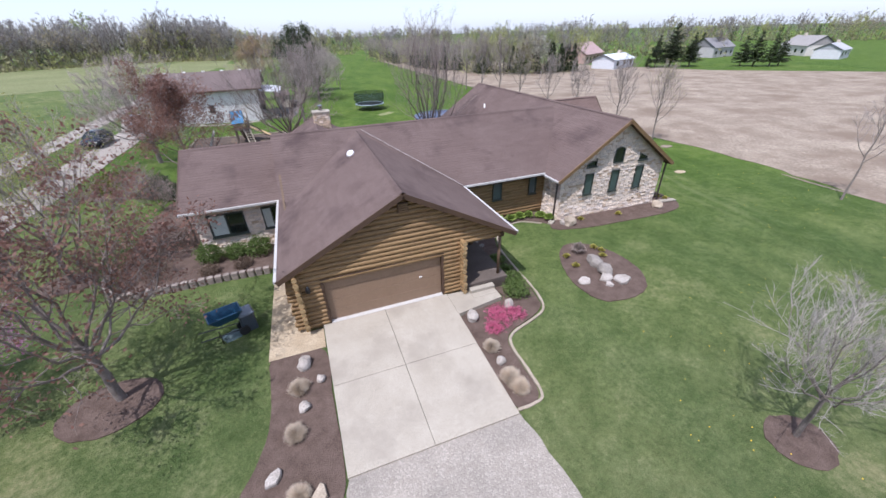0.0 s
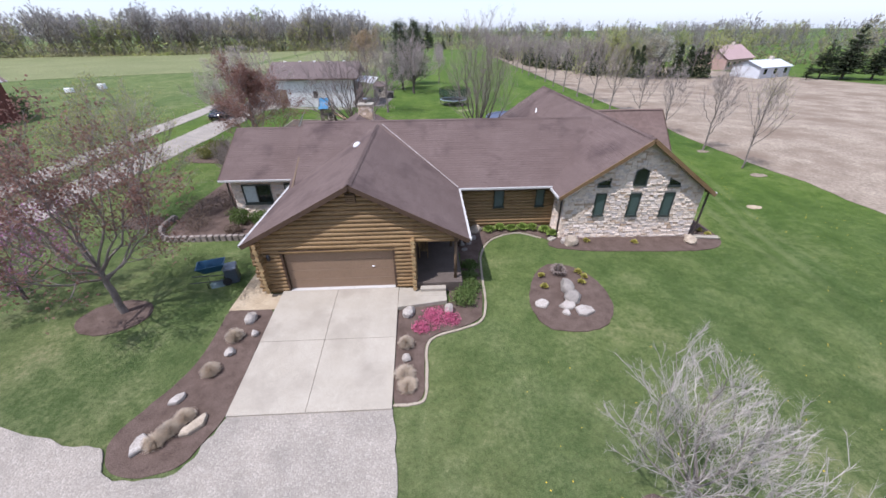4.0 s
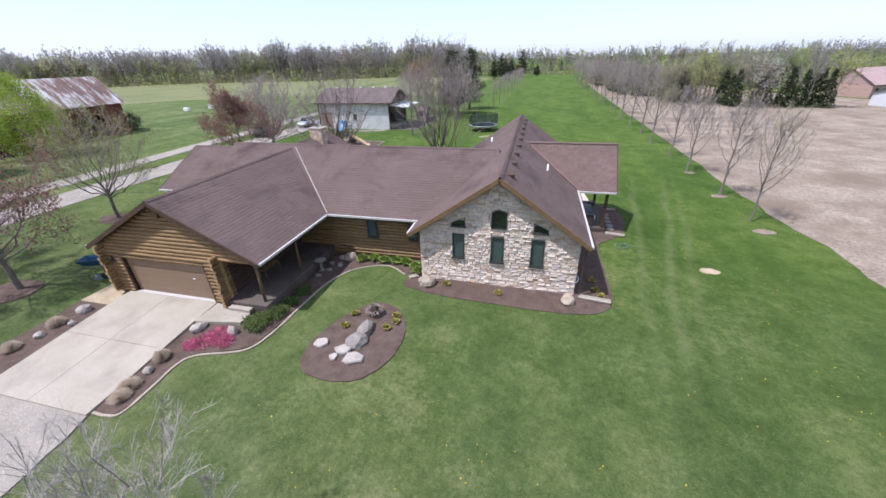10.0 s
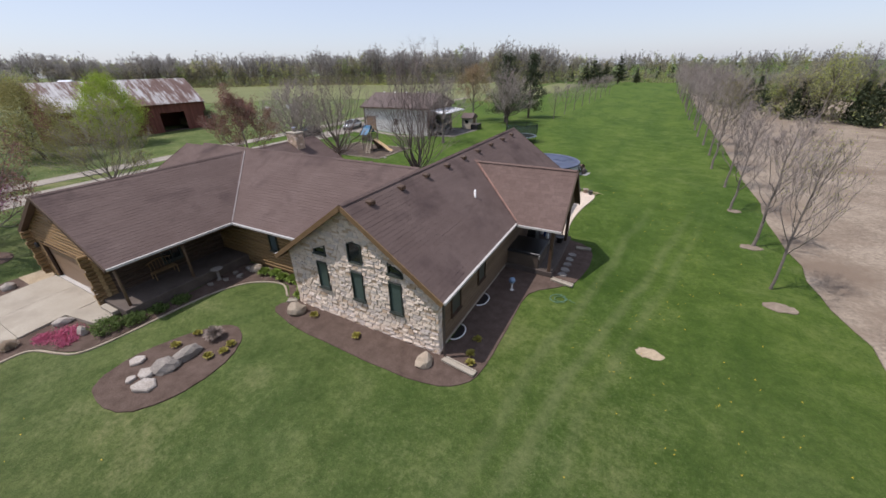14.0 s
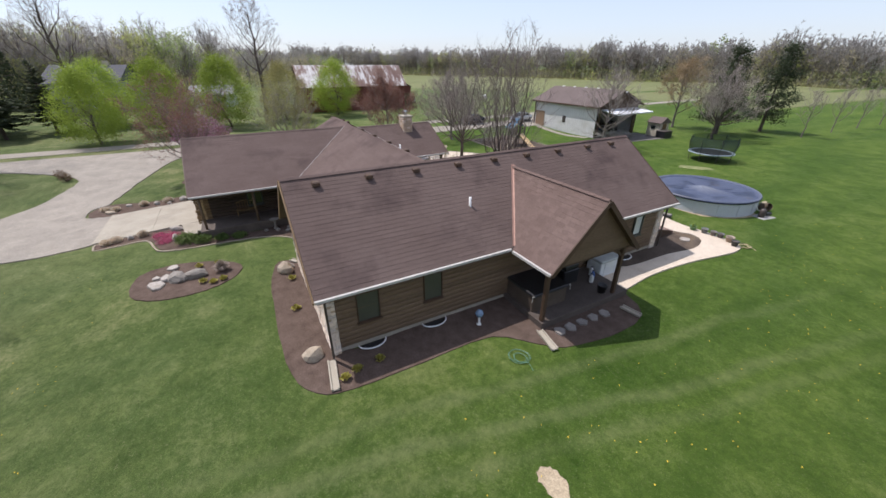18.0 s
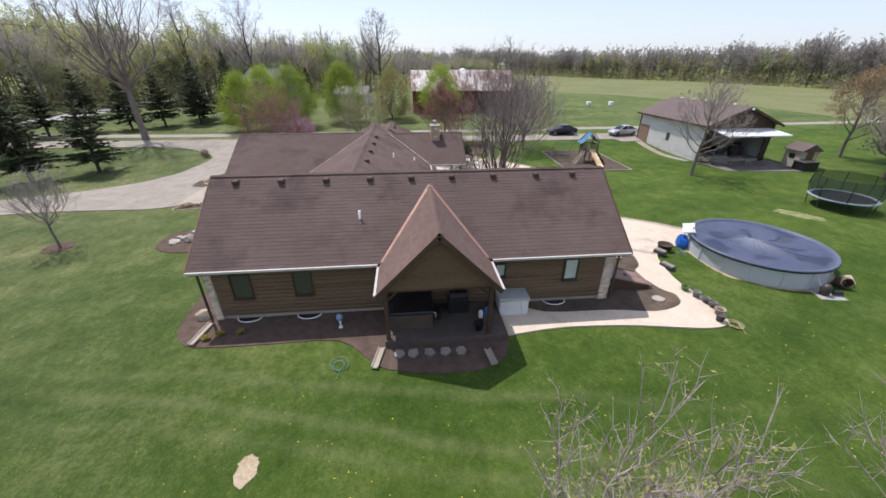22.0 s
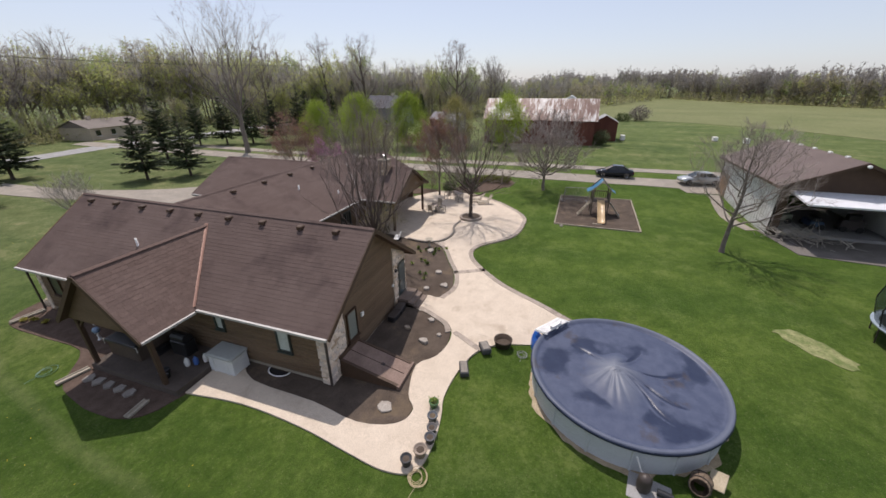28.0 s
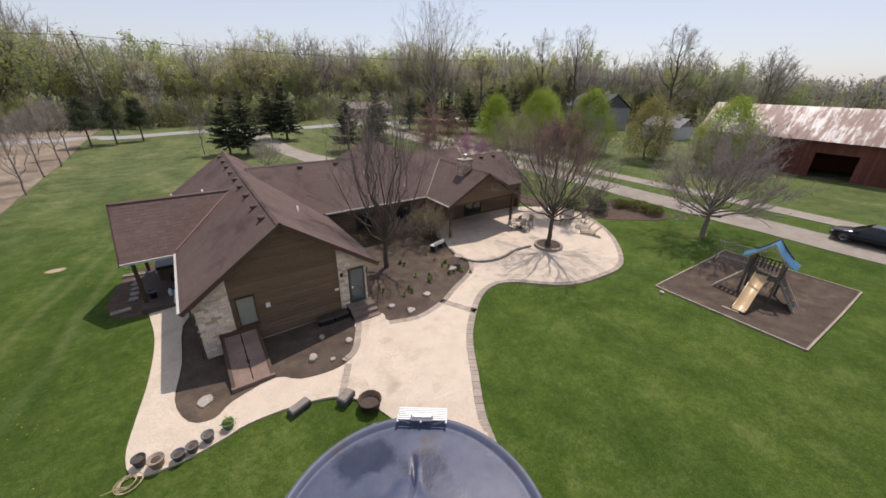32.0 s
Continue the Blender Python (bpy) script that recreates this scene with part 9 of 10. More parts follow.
_nd["Principled BSDF"].inputs["Base Color"].default_value = (0.012, 0.03, 0.022, 1)
_tr = _nd.new("ShaderNodeBsdfTransparent")
_mx = _nd.new("ShaderNodeMixShader")
_mx.inputs[0].default_value = 0.55
_lk.new(_tr.outputs[0], _mx.inputs[1])
_lk.new(_nd["Principled BSDF"].outputs[0], _mx.inputs[2])
_lk.new(_mx.outputs[0], _nd["Material Output"].inputs[0])
g = Geo()
for k in range(32):
    a, b = 2 * math.pi * k / 32, 2 * math.pi * (k + 1) / 32
    for z0, r0, z1, r1 in ((0.92, 2.15, 1.8, 2.38), (1.8, 2.38, 2.6, 2.28)):
        g.add([(r0 * math.cos(a), r0 * math.sin(a), z0), (r0 * math.cos(b), r0 * math.sin(b), z0), (r1 * math.cos(b), r1 * math.sin(b), z1), (r1 * math.cos(a), r1 * math.sin(a), z1)], [(0, 1, 2, 3)])
part("net", g, NETM, tr, "dark green see-through safety net")
sheet("worn_patch", smooth_outline([(8.3, 55.4), (9.6, 56.0), (10.7, 57.3), (10.2, 57.9), (8.9, 57.3), (8.0, 56.2)], 4), 0.02, surface("worn_grass", (0.085, 0.125, 0.028), (0.27, 0.265, 0.125), 2.2, 14.0, 1.0, bump=0.6), "worn yellowish patch in the lawn", "lawn patch", 1.0, 0.15)


# ---- workshop ----
shop = thing("workshop", "white metal workshop with a raised hangar door and brown roof", "workshop", (0, 0, 0))
WSID = surface("white_metal_siding", (0.60, 0.59, 0.57), (0.70, 0.69, 0.67), 0.8, 40.0, 0.55, stain=(0.5, 0.48, 0.44), stain_scale=0.6)
SROOF = surface("workshop_roof", (0.105, 0.078, 0.07), (0.14, 0.105, 0.095), 0.4, 26.0, 0.85, bump=0.3)
SX0, SX1, SY0, SY1, SZ, SRZ = -21.2, -8.0, 61.0, 69.8, 4.15, 6.15
sg = gh(-15, 62)


def shop_wall(poly, axis, at, thick, mat_, label):
    ob = wall_poly(poly, axis, at, thick, mat_, label)
    ob.parent = shop
    return ob


ws = shop_wall([(SX0, -0.6), (SX1, -0.6), (SX1, SZ), (SX0, SZ)], "y", SY0, 0.15, WSID, "white metal side wall")
for k in range(int((SX1 - SX0) / 0.45)):
    part("rib", Geo().box(SX0 + 0.45 * k, SY0 - 0.03, -0.4, SX0 + 0.45 * k + 0.04, SY0, SZ), WSID, ws)
shop_wall([(SX0, -0.6), (SX1, -0.6), (SX1, SZ), (SX0, SZ)], "y", SY1 - 0.15, 0.15, WSID, "white metal side wall")
shop_wall([(SY0 + 0.15, -0.6), (SY1 - 0.15, -0.6), (SY1 - 0.15, SZ), (65.4, SRZ - 0.1), (SY0 + 0.15, SZ)], "x", SX0, 0.15, WSID, "white metal end wall")
shop_wall([(SY0, 3.7), (SY1, 3.7), (SY1, SZ), (65.4, SRZ - 0.1), (SY0, SZ)], "x", SX1 - 0.15, 0.15, TRIM_D, "dark brown gable above the opening")
for y0, y1 in ((SY0, SY0 + 0.7), (SY1 - 0.7, SY1)):
    part("jamb", Geo().box(SX1 - 0.15, y0, -0.6, SX1, y1, 3.7), TRIM_D, shop, "dark brown jamb panel")
for e, s in ((SY0 - 0.5, 1), (SY1 + 0.5, -1)):
    a, b, c, d = (SX0 - 0.5, e, SZ - 0.1), (SX1 + 0.6, e, SZ - 0.1), (SX1 + 0.6, 65.4, SRZ), (SX0 - 0.5, 65.4, SRZ)
    up = Vector((0, 0, 0.12))
    vs = [Vector(p) for p in (a, b, c, d)]
    part("roof", Geo().add(vs + [v + up for v in vs], [(0, 1, 2, 3), (7, 6, 5, 4), (0, 4, 5, 1), (1, 5, 6, 2), (2, 6, 7, 3), (3, 7, 4, 0)]), SROOF, shop, "brown-grey shingle roof")
hd = part("hangar_door", Geo().bbox(SX1 - 0.1, SY0 + 0.6, 3.62, SX1 + 3.0, SY1 - 0.5, 3.76, 0.02, 0, Matrix.Translation((0, 0, 0)) @ pose(SX1, 0, 3.7, 0, 7, 0) @ pose(-SX1, 0, -3.7)), plain("white_door_panel", (0.74, 0.75, 0.78), 0.4), shop, "raised white hangar door")
for y in (62.2, 64.4, 66.6, 68.8):
    beam("door_rib", (SX1, y, 3.6), (SX1 + 2.9, y, 3.25), 0.06, 0.1, GUTTER, hd)
part("floor", Geo().box(SX0 + 0.2, SY0 + 0.2, -0.5, SX1, SY1 - 0.2, 0.06), ROADM, shop, "grey concrete workshop floor")
for u0, u1, z0, z1 in ((-14.7, -14.0, 1.3, 2.3),):
    part("window", Geo().bbox(u0, SY0 - 0.05, z0, u1, SY0 + 0.02, z1, 0.02), GUTTER_D, shop, "small dark window")
part("side_door", Geo().bbox(-20.9, SY0 - 0.06, 0.0, -18.8, SY0 + 0.02, 2.6, 0.02), DOORP, shop, "brown sliding side door")
beam("fascia", (SX0 - 0.5, SY0 - 0.52, SZ - 0.08), (SX1 + 0.6, SY0 - 0.52, SZ - 0.08), 0.05, 0.2, TRIM_D, shop)
beam("corner_board", (SX0, SY0 - 0.04, -0.3), (SX0, SY0 - 0.04, SZ), 0.2, 0.08, TRIM_D, shop, up=(0, 1, 0))
for y, s in ((SY0 - 0.5, 1), (SY1 + 0.5, -1)):
    beam("rake_board", (SX1 + 0.62, y, SZ - 0.12), (SX1 + 0.62, 65.4, SRZ - 0.02), 0.05, 0.24, TRIM_D, shop)
for x in (-19.6, -17.2, -14.8, -12.4, -10.0):
    part("ridge_vent", Geo().bbox(x - 0.22, 65.3, SRZ + 0.06, x + 0.22, 65.5, SRZ + 0.2, 0.03), WHITE, shop, "small white ridge vent")
part("flood_lamp", Geo().lathe([(0.12, 0), (0.16, 0.1), (0.1, 0.2), (0, 0.22)], 10, (SX1 + 0.75, 65.4, SRZ - 0.25)), WHITE, shop, "small white flood lamp")
sheet("shop_floor_apron", [(-9.0, 60.6), (-3.6, 61.6), (-2.6, 70.6), (-8.0, 70.4)], 0.04, surface("dark_yard", (0.11, 0.10, 0.09), (0.17, 0.155, 0.14), 0.8, 18.0, 0.95), "dark worn ground before the workshop", "yard", 2.0, 0.1)
sheet("stone_strip", strip_outline(open_curve([(-19.3, 60.2), (-15, 59.6), (-11.5, 59.4), (-8.6, 60.2)], 5), 1.0), 0.04, GRAVEL, "pale stone strip along the workshop wall", "gravel", 1.5, 0.08)
# what stands in the workshop
for x, y, w, d, h, c, lab in ((-10.2, 67.6, 0.8, 1.6, 1.5, (0.06, 0.05, 0.05), "dark tool cabinet inside the workshop"), (-11.5, 63.0, 1.2, 1.8, 1.3, (0.10, 0.14, 0.09), "green garden tractor under the roof"), (-10.5, 65.2, 1.5, 1.0, 1.0, (0.05, 0.09, 0.16), "blue covered machine inside the workshop")):
    t = thing("machine", lab, "machine", (x, y, 0.06))
    m_ = plain("machine_%d" % int(-x * 10), c, 0.45)
    part("body", Geo().bbox(-w / 2, -d / 2, 0.25, w / 2, d / 2, h * 0.7, 0.08), m_, t)
    part("upper", Geo().bbox(-w / 3, -d / 4, h * 0.7, w / 3, d / 3, h, 0.06), BLACK, t)
    for sx in (-1, 1):
        for sy in (-1, 1):
            part("wheel", Geo().tube((sx * w / 2 - 0.06, sy * d * 0.35, 0.25), (sx * w / 2 + 0.06, sy * d * 0.35, 0.25), 0.25, 0.25, 14), RUBBER, t)
br = Geo()
rngb = random.Random(88)
for k in range(150):
    a = rngb.uniform(0, 6.28)
    p = Vector((rngb.gauss(0, 1.3), rngb.gauss(0, 0.7), rngb.uniform(0, 0.7)))
    d = Vector((math.cos(a), math.sin(a) * 0.6, rngb.uniform(-0.1, 0.7))) * rngb.uniform(0.7, 1.9)
    br.tube(p, p + d, rngb.uniform(0.015, 0.045), 0.008, 4)
ob = solo("brush_mound", br, TWIG_W, "pile of cut pale branches by the workshop", "brush pile")
ob.matrix_basis = pose(-6.8, 62.6, gh(-6.8, 62.6) + 0.05, 0, 0, 60)
shed = thing("garden_shed", "small beige shed beside the workshop", "shed", (-5.2, 71.6, gh(-5, 71.6)))
part("wall", Geo().box(-1.0, -1.1, -0.2, 1.0, 1.1, 2.0), surface("beige_siding", (0.45, 0.40, 0.31), (0.53, 0.48, 0.38), 1.0, 30.0, 0.8), shed)
part("roof", Geo().add([(-1.2, -1.3, 1.95), (1.2, -1.3, 1.95), (1.2, 0, 2.7), (-1.2, 0, 2.7), (1.2, 1.3, 1.95), (-1.2, 1.3, 1.95), (-1.2, -1.3, 1.87), (1.2, -1.3, 1.87), (1.2, 1.3, 1.87), (-1.2, 1.3, 1.87)],
     [(0, 1, 2, 3), (3, 2, 4, 5), (0, 6, 7, 1), (4, 8, 9, 5), (0, 3, 5, 9, 6), (1, 7, 8, 4, 2), (6, 9, 8, 7)]), SROOF, shed, "brown shed roof")
part("door", Geo().bbox(1.0, -0.45, 0, 1.04, 0.45, 1.8, 0.01), TRIM, shed, "brown shed door")
part("window", Geo().bbox(-0.4, -1.14, 1.0, 0.3, -1.1, 1.5, 0.01), GLASS_D, shed)
t = thing("dumpster", "dark waste container by the shed", "container", (-3.4, 70.6, gh(-3.4, 70.6)))
part("body", Geo().bbox(-0.7, -0.9, 0, 0.7, 0.9, 0.95, 0.05), BLACK, t)
part("lid", Geo().bbox(-0.75, -0.95, 0.95, 0.75, 0.95, 1.03, 0.04), GUTTER_D, t)

# ---- barn ----
barn = thing("barn", "old red-brown barn with a rusty metal roof", "barn", (0, 0, 0))
BRED = surface("weathered_red_boards", (0.135, 0.045, 0.034), (0.19, 0.07, 0.05), 0.8, 20.0, 0.9, bump=0.3, per=0.16, stretch=(1, 1, 0.2))


def rusty_metal():
    m, nd, lk = nodes_of("rusty_barn_metal")
    b = nd["Principled BSDF"]
    co = nd.new("ShaderNodeNewGeometry").outputs["Position"]
    n1 = noise_node(nd, lk, co, 1.5, 6, 0.75, (0.25, 1.3, 0.25))
    n2 = noise_node(nd, lk, co, 0.25, 4, 0.6)
    add = nd.new("ShaderNodeMath")
    add.operation = "MULTIPLY_ADD"
    add.inputs[1].default_value = 0.6
    lk.new(n2.outputs["Fac"], add.inputs[0])
    lk.new(n1.outputs["Fac"], add.inputs[2])
    r = ramp(nd, [(0.68, (0.16, 0.09, 0.07)), (0.80, (0.235, 0.155, 0.125)), (0.85, (0.45, 0.41, 0.385)), (0.98, (0.66, 0.64, 0.62))])
    lk.new(add.outputs[0], r.inputs[0])
    lk.new(r.outputs[0], b.inputs["Base Color"])
    b.inputs["Roughness"].default_value, b.inputs["Metallic"].default_value = 0.5, 0.15
    return m


RUST = rusty_metal()
BX0, BX1, BY0, BY1, BE, BR_ = -55.6, -48.1, 27.0, 47.9, 5.9, 9.35
bz = gh(-48, 36) - 0.5
for y, d in ((BY0, 0.15), (BY1 - 0.15, 0.15)):
    ob = wall_poly([(BX0, bz), (BX1, bz), (BX1, BE), ((BX0 + BX1) / 2, BR_ - 0.1), (BX0, BE)], "y", y, d, BRED, "weathered red gable wall")
    ob.parent = barn
for x, polys in ((BX0, [[(BY0, bz), (BY1, bz), (BY1, BE), (BY0, BE)]]), (BX1 - 0.15, [[(BY0, bz), (40.6, bz), (40.6, BE), (BY0, BE)], [(44.6, bz), (BY1, bz), (BY1, BE), (44.6, BE)], [(40.6, 4.2), (44.6, 4.2), (44.6, BE), (40.6, BE)]])):
    for p in polys:
        ob = wall_poly(p, "x", x, 0.15, BRED, "weathered red side wall")
        ob.parent = barn
        if x == BX1 - 0.15:
            k = p[0][0]
            while k < p[1][0] - 0.2:
                part("board", Geo().box(BX1, k, p[0][1], BX1 + 0.03, min(p[1][0], k + 0.27), BE - 0.05), BRED, ob)
                k += 0.3
xm = (BX0 + BX1) / 2
for sx in (1, -1):
    xe = BX1 + 0.5 if sx > 0 else BX0 - 0.5
    n = 26
    for k in range(n):
        y0, y1 = BY0 - 0.4 + (BY1 - BY0 + 0.8) * k / n, BY0 - 0.4 + (BY1 - BY0 + 0.8) * (k + 1) / n
        lift = R.uniform(0, 0.03)
        vs = [Vector((xe, y0, BE - 0.36 + lift)), Vector((xe, y1 + 0.05, BE - 0.36 + lift)), Vector((xm, y1 + 0.05, BR_ + lift)), Vector((xm, y0, BR_ + lift))]
        up = Vector((0, 0, 0.06))
        fs = [(0, 1, 2, 3), (7, 6, 5, 4), (0, 4, 5, 1), (2, 6, 7, 3), (1, 5, 6, 2), (3, 7, 4, 0)]
        part("roof_sheet", Geo().add(vs + [v + up for v in vs], fs), RUST, barn)
part("floor", Geo().box(BX0, BY0, bz, BX1, BY1, gh(-50, 36) + 0.02), MULCH_D, barn, "dark dirt barn floor")
ob = thing("barn_annex", "small red annex with a grey metal roof", "barn", (-58.0, 50.2, gh(-58, 50)))
part("wall", Geo().box(-3, -2.3, -0.5, 3, 2.3, 3.6).add([(-3, -2.3, 3.6), (-3, 2.3, 3.6), (-3, 0, 4.75), (3, -2.3, 3.6), (3, 2.3, 3.6), (3, 0, 4.75)], [(0, 2, 1), (3, 4, 5)]), BRED, ob)
part("roof", Geo().add([(-3.3, -2.7, 3.5), (3.3, -2.7, 3.5), (3.3, 0, 4.9), (-3.3, 0, 4.9), (3.3, 2.7, 3.5), (-3.3, 2.7, 3.5)], [(0, 1, 2, 3), (3, 2, 4, 5)]), plain("silver_roof", (0.27, 0.255, 0.25), 0.5, 0.2), ob, "pale grey metal roof")
ob = thing("far_barn", "far building with a pale metal roof", "barn", (-85, 42.7, gh(-85, 42)))
part("wall", Geo().box(-3, -3, -0.5, 3, 3, 6.0), BRED, ob)
part("roof", Geo().add([(-3.3, -3.4, 5.8), (3.3, -3.4, 5.8), (3.3, 0, 8.1), (-3.3, 0, 8.1), (3.3, 3.4, 5.8), (-3.3, 3.4, 5.8)], [(0, 1, 2, 3), (3, 2, 4, 5), (0, 3, 5), (1, 4, 2), (0, 5, 4, 1)]), plain("white_metal_roof", (0.68, 0.69, 0.71), 0.4, 0.2), ob, "pale metal roof")


# ---- cars ----
def car(x, y, turn, paint, label):
    t = thing("car", label, "car", (x, y, gh(x, y) + 0.05), turn)
    rows = [(-2.32, 0.62, 0.38, 0.72), (-2.2, 0.78, 0.3, 0.93), (-1.5, 0.86, 0.24, 1.0), (-0.6, 0.9, 0.22, 0.98), (0.6, 0.9, 0.22, 0.96), (1.5, 0.87, 0.24, 0.86), (2.1, 0.78, 0.3, 0.74), (2.32, 0.6, 0.38, 0.62)]
    g = Geo()
    for px_, w, z0, z1 in rows:
        for yy, zz in ((-w * 0.94, z0), (-w, (z0 + z1) / 2 - 0.05), (-w * 0.95, z1 - 0.07), (-w * 0.8, z1), (w * 0.8, z1), (w * 0.95, z1 - 0.07), (w, (z0 + z1) / 2 - 0.05), (w * 0.94, z0)):
            g.v.append((px_, yy, zz))
    for k in range(len(rows) - 1):
        g.f += [(k * 8 + i, k * 8 + (i + 1) % 8, (k + 1) * 8 + (i + 1) % 8, (k + 1) * 8 + i) for i in range(8)]
    g.f += [tuple(range(7, -1, -1)), tuple(range((len(rows) - 1) * 8, len(rows) * 8))]
    g.s = [0] * len(g.f)
    part("body", g, paint, t, "", True)
    cab = Geo()
    lo = [(-1.75, 0.74, 0.97), (1.15, 0.76, 0.93)]
    hi = [(-1.0, 0.58, 1.4), (0.25, 0.6, 1.43)]
    vs = [(lo[0][0], -lo[0][1], lo[0][2]), (lo[1][0], -lo[1][1], lo[1][2]), (lo[1][0], lo[1][1], lo[1][2]), (lo[0][0], lo[0][1], lo[0][2]), (hi[0][0], -hi[0][1], hi[0][2]), (hi[1][0], -hi[1][1], hi[1][2]), (hi[1][0], hi[1][1], hi[1][2]), (hi[0][0], hi[0][1], hi[0][2])]
    cab.add(vs, [(0, 1, 5, 4), (1, 2, 6, 5), (2, 3, 7, 6), (3, 0, 4, 7)])
    part("glasshouse", cab, GLASS_D, t, "dark car glass")
    part("roof_panel", Geo().add([(hi[0][0] - 0.05, -0.6, 1.4), (hi[1][0] + 0.05, -0.62, 1.43), (hi[1][0] + 0.05, 0.62, 1.43), (hi[0][0] - 0.05, 0.6, 1.4), (-0.9, -0.5, 1.46), (0.15, -0.5, 1.48), (0.15, 0.5, 1.48), (-0.9, 0.5, 1.46)],
         [(0, 1, 5, 4), (1, 2, 6, 5), (2, 3, 7, 6), (3, 0, 4, 7), (4, 5, 6, 7)]), paint, t)
    for sy in (-1, 1):
        for a, b in (((-1.75, 0.75, 0.96), (-1.0, 0.59, 1.41)), ((1.15, 0.77, 0.92), (0.25, 0.61, 1.44)), ((-0.35, 0.77, 0.95), (-0.35, 0.61, 1.43))):
            beam("pillar", (a[0], a[1] * sy, a[2]), (b[0], b[1] * sy, b[2]), 0.06, 0.05, paint, t)
        part("mirror", Geo().bbox(0.75, 0.86 if sy > 0 else -1.02, 0.92, 0.92, 1.02 if sy > 0 else -0.86, 1.04, 0.02), paint, t)
        part("headlight", Geo().bbox(2.08, sy * 0.62 - 0.13, 0.55, 2.26, sy * 0.62 + 0.13, 0.68, 0.02), CHROME, t, "clear headlight")
        part("tail_light", Geo().bbox(-2.3, sy * 0.6 - 0.14, 0.62, -2.16, sy * 0.6 + 0.14, 0.76, 0.02), plain("red_lens", (0.3, 0.02, 0.02), 0.2), t, "red tail light")
        for wx in (-1.42, 1.42):
            w = part("wheel", Geo().lathe([(0.2, -0.1), (0.31, -0.1), (0.33, -0.07), (0.33, 0.07), (0.31, 0.1), (0.2, 0.1)], 20, m=pose(wx, sy * 0.8, 0.33, 90, 0, 0)), RUBBER, t)
            part("rim", Geo().lathe([(0.21, -0.09), (0.2, 0.11), (0.08, 0.07), (0, 0.09)], 14, m=pose(wx, sy * 0.8, 0.33, -90 * sy, 0, 0)), CHROME, w)
    part("plate", Geo().box(-2.36, -0.25, 0.5, -2.33, 0.25, 0.62), WHITE, t)
    return t


car(-24.2, 50.0, -90, plain("black_car_paint", (0.010, 0.012, 0.02), 0.15, 0.2), "dark blue-black sedan parked on the lane")
car(-23.1, 59.5, -80, plain("silver_car_paint", (0.5, 0.52, 0.53), 0.25, 0.5), "silver sedan parked by the workshop")


# ---- far houses ----
def far_house(x, y, turn, w, d, h, rise, wall_c, roof_c, label, name="house"):
    t = thing(name, label, "house", (x, y, gh(x, y)), turn)
    wm, rm = plain("wall_%d" % int(x * 3 + y), wall_c, 0.8), surface("roof_%d" % int(x * 3 + y), tuple(c * 0.85 for c in roof_c), roof_c, 0.6, 10.0, 0.85)
    part("wall", Geo().box(-w / 2, -d / 2, -0.5, w / 2, d / 2, h), wm, t)
    g = Geo()
    for s in (-1, 1):
        g.add([(-w / 2 - 0.4, s * (d / 2 + 0.4), h - 0.15), (w / 2 + 0.4, s * (d / 2 + 0.4), h - 0.15), (w / 2 + 0.4, 0, h + rise), (-w / 2 - 0.4, 0, h + rise)], [(0, 1, 2, 3)])
    g.add([(-w / 2, -d / 2, h - 0.1), (-w / 2, d / 2, h - 0.1), (-w / 2, 0, h + rise - 0.1)], [(0, 1, 2)])
    g.add([(w / 2, -d / 2, h - 0.1), (w / 2, d / 2, h - 0.1), (w / 2, 0, h + rise - 0.1)], [(0, 1, 2)])
    part("roof", g, rm, t)
    n = max(2, int(w / 3.2))
    for s in (-1, 1):
        for k in range(n):
            cx = -w / 2 + w * (k + 0.5) / n
            wn = part("window", Geo().box(cx - 0.55, s * d / 2 - 0.04, 0.9, cx + 0.55, s * d / 2 + 0.04, 2.1), GLASS_D, t)
            part("sill", Geo().box(cx - 0.65, s * (d / 2 + 0.06) - 0.06, 0.8, cx + 0.65, s * (d / 2 + 0.06) + 0.06, 0.9), WHITE, wn)
    part("chimney", Geo().box(w * 0.2, -0.4, h, w * 0.2 + 0.8, 0.4, h + rise + 0.7), MORTAR, t)


far_house(97, 122, 30, 17, 10, 3.0, 3.4, (0.42, 0.28, 0.23), (0.40, 0.28, 0.26), "far brick house with a pinkish roof")
far_house(90, 98, 20, 12, 7, 2.6, 1.3, (0.62, 0.63, 0.65), (0.55, 0.58, 0.61), "far white outbuilding with a pale roof")
far_house(150, 112, 10, 14, 9, 3.4, 3.0, (0.42, 0.40, 0.38), (0.22, 0.21, 0.21), "far grey house beyond the field")
far_house(178, 96, 60, 15, 9, 3.4, 3.0, (0.6, 0.56, 0.5), (0.3, 0.28, 0.26), "far tan house beyond the field")
far_house(166, 82, 15, 11, 7, 2.8, 1.8, (0.6, 0.6, 0.6), (0.4, 0.4, 0.41), "far white house beyond the field")
far_house(190, 66, 40, 15, 9, 3.4, 3.0, (0.5, 0.48, 0.46), (0.3, 0.29, 0.28), "far grey house beyond the field")
far_house(-34, -66, 12, 15, 8, 2.8, 1.6, (0.42, 0.36, 0.28), (0.2, 0.17, 0.15), "low tan house across the road")
far_house(-73, -8, 70, 13, 9, 5.2, 3.0, (0.22, 0.22, 0.25), (0.09, 0.09, 0.105), "dark grey two-storey house among the trees")
far_house(-70, 12, 80, 8, 5, 2.6, 1.6, (0.5, 0.5, 0.52), (0.26, 0.25, 0.26), "grey outbuilding with a pale wall among the trees")
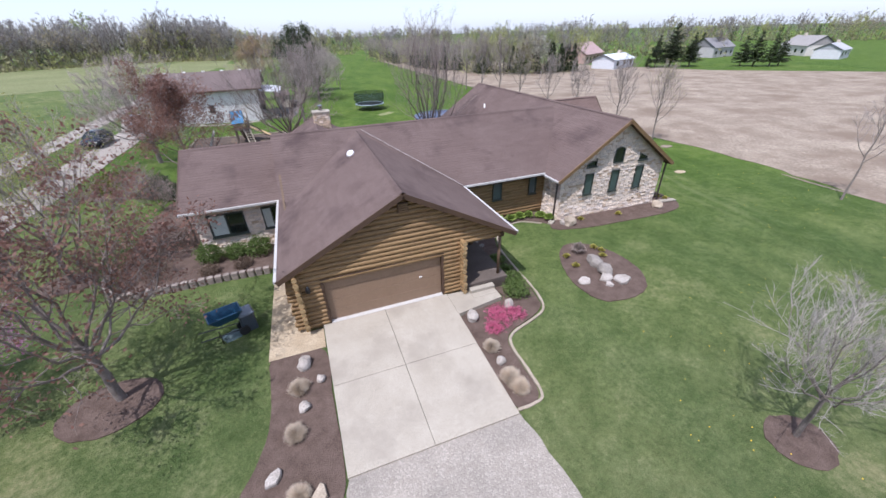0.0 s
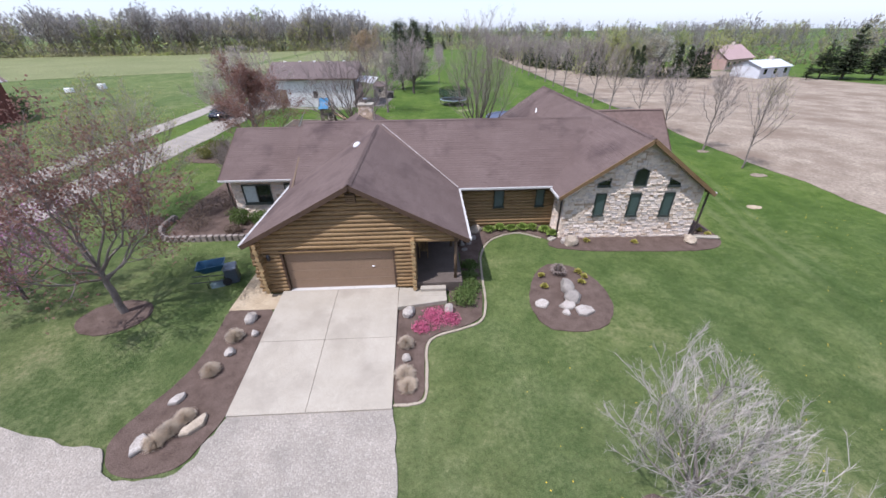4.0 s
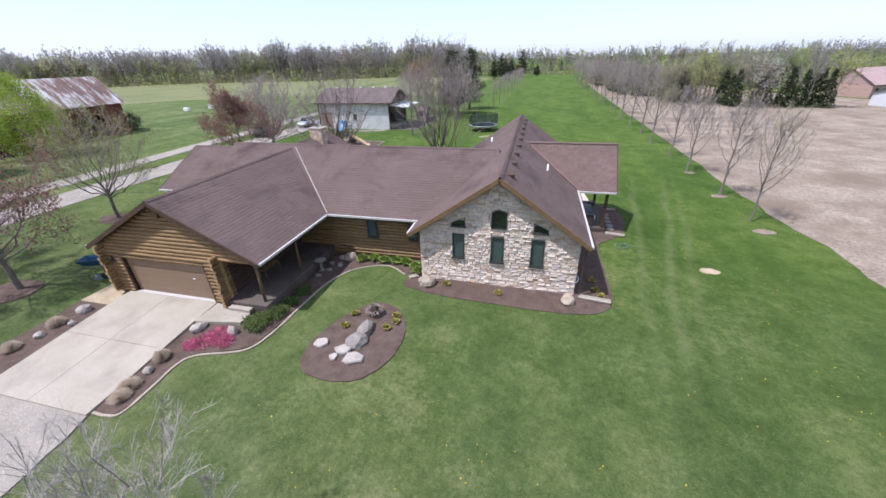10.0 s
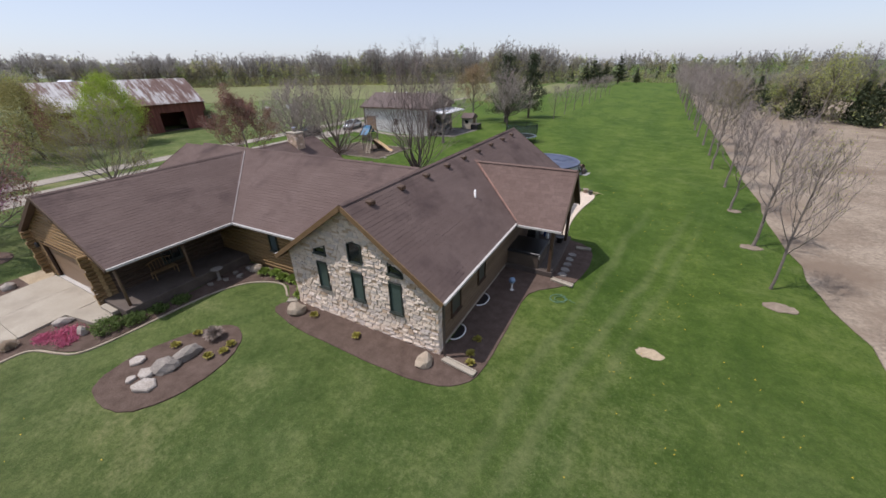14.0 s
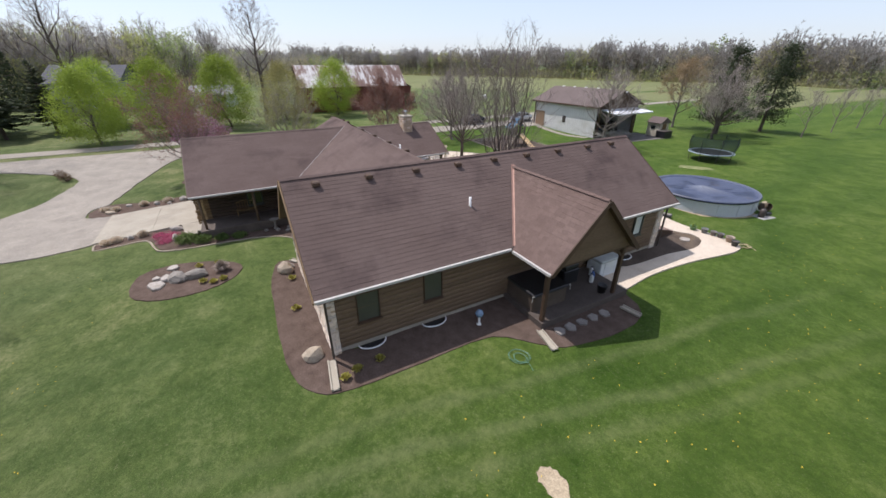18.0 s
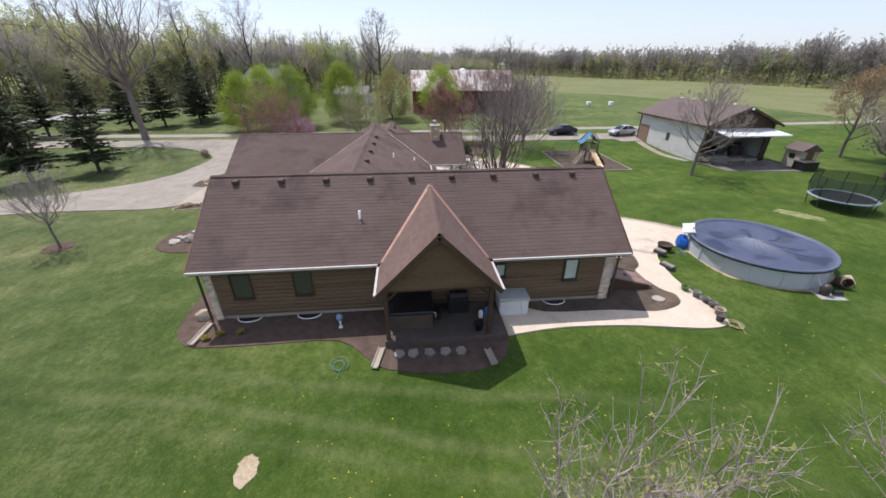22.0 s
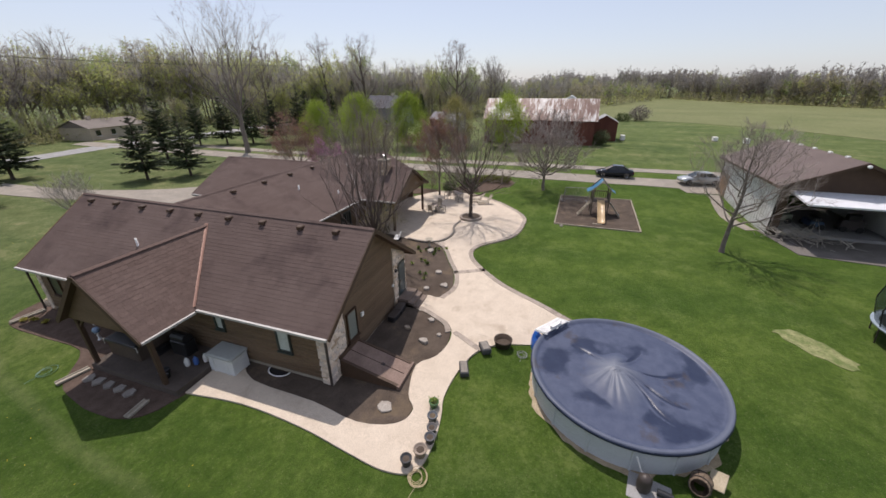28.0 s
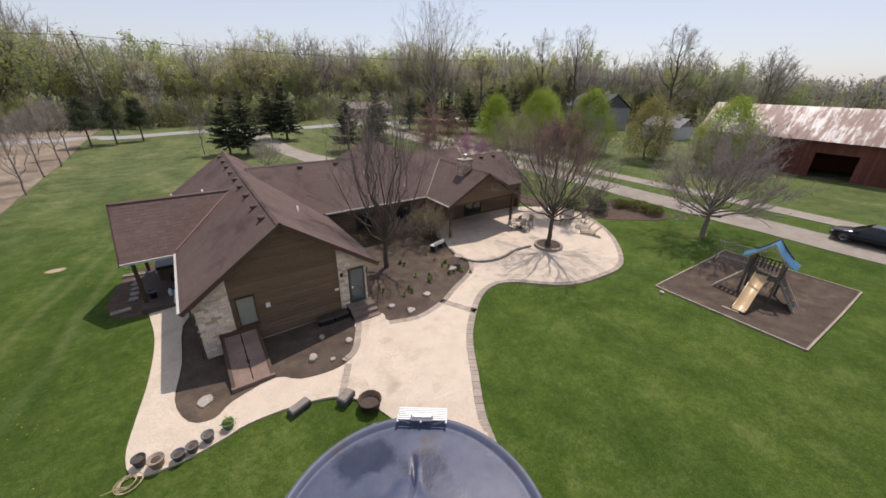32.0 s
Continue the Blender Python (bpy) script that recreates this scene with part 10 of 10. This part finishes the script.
for x, y, h in ((-57, 54, 1.3), (-61, 71.5, 1.0), (-58.5, 76, 1.2)):
    t = thing("field_box", "small white box standing in the field", "box", (x, y, gh(x, y)))
    part("body", Geo().bbox(-0.6, -0.4, 0, 0.6, 0.4, h * 0.8, 0.08), WHITE, t)
    part("skid", Geo().box(-0.7, -0.45, -0.05, 0.7, 0.45, 0.08), TRIM_D, t)
# shrubs by the barn and in the field
BARN_SHRUB = leaf_material("dark_shrub", (0.07, 0.085, 0.04), (0.12, 0.135, 0.065), 0.3)
bush("shrub", -49.6, 49.3, 1.7, 2.6, BARN_SHRUB, "dark olive shrub against the barn", 1500, 0.13)
bush("shrub", -51.4, 46.4, 1.1, 1.6, leaf_material("tan_shrub", (0.26, 0.22, 0.13), (0.36, 0.31, 0.19), 0.3), "tan dry shrub against the barn", 900, 0.12)
bush("shrub", -107.5, 63.6, 3.0, 4.4, leaf_material("grey_shrub", (0.19, 0.165, 0.14), (0.27, 0.24, 0.21), 0.3), "grey-brown shrub at the field's edge", 1600, 0.2)
bush("shrub", -104.5, 58.6, 2.4, 2.4, leaf_material("olive_shrub", (0.11, 0.14, 0.055), (0.17, 0.20, 0.085), 0.3), "low olive shrub at the field's edge", 1300, 0.18)

# utility pole and wires
pole = thing("utility_pole", "leaning wooden utility pole with wires", "utility pole", (29, -62, gh(29, -62)))
part("post", Geo().tube((0, 0, -0.5), (2.0, 0.4, 20.3), 0.23, 0.14, 10), BARK, pole)
part("crossarm", Geo().bbox(-1.2, -0.06, 0, 1.2, 0.06, 0.12, 0.01, 0, pose(1.9, 0.38, 19.4, 0, 0, 75)), BARK_D, pole)
for k, dy in enumerate((-1.0, 0.0, 1.0)):
    for sgn, far in ((1, (150, 6)), (-1, (-120, 14))):
        pts = []
        for i in range(13):
            u = i / 12
            pts.append((1.9 + far[0] * u, 0.38 + dy + far[1] * u, 19.55 - 4 * 1.6 * u * (1 - u)))
        wire = Geo()
        wire.v = [(x, y + 0.018 * math.cos(a), z + 0.018 * math.sin(a)) for x, y, z in pts for a in (0.5, 2.6, 4.7)]
        wire.f = [(3 * i + j, 3 * i + (j + 1) % 3, 3 * i + 3 + (j + 1) % 3, 3 * i + 3 + j) for i in range(12) for j in range(3)]
        wire.s = [0] * len(wire.f)
        part("wire", wire, GUTTER_D, pole)

# ---- dandelions in the lawn ----
g = Geo()
rngd = random.Random(404)
for k in range(420):
    cx, cy = rngd.choice(((27, 24), (28, 33), (26, 41), (20, 6), (14, 3), (22, 43), (6, 4), (29, 15)))
    x, y = rngd.gauss(cx, 3.0), rngd.gauss(cy, 3.2)
    if 7 < x < 21.5 and y > 7.5 or x < 5 or x > 33 or (PX - x) ** 2 + (PY - y) ** 2 < 19 or (x < 23.4 and 14 < y < 41.5):
        continue
    s = rngd.uniform(0.016, 0.028)
    z = gh(x, y) + 0.03
    g.add([(x - s, y, z), (x, y - s, z + 0.01), (x + s, y, z), (x, y + s, z + 0.012)], [(0, 1, 2, 3)])
solo("dandelions", g, plain("dandelion", (0.75, 0.52, 0.03), 0.7), "yellow dandelions scattered in the lawn", "flowers", kind="stuff")
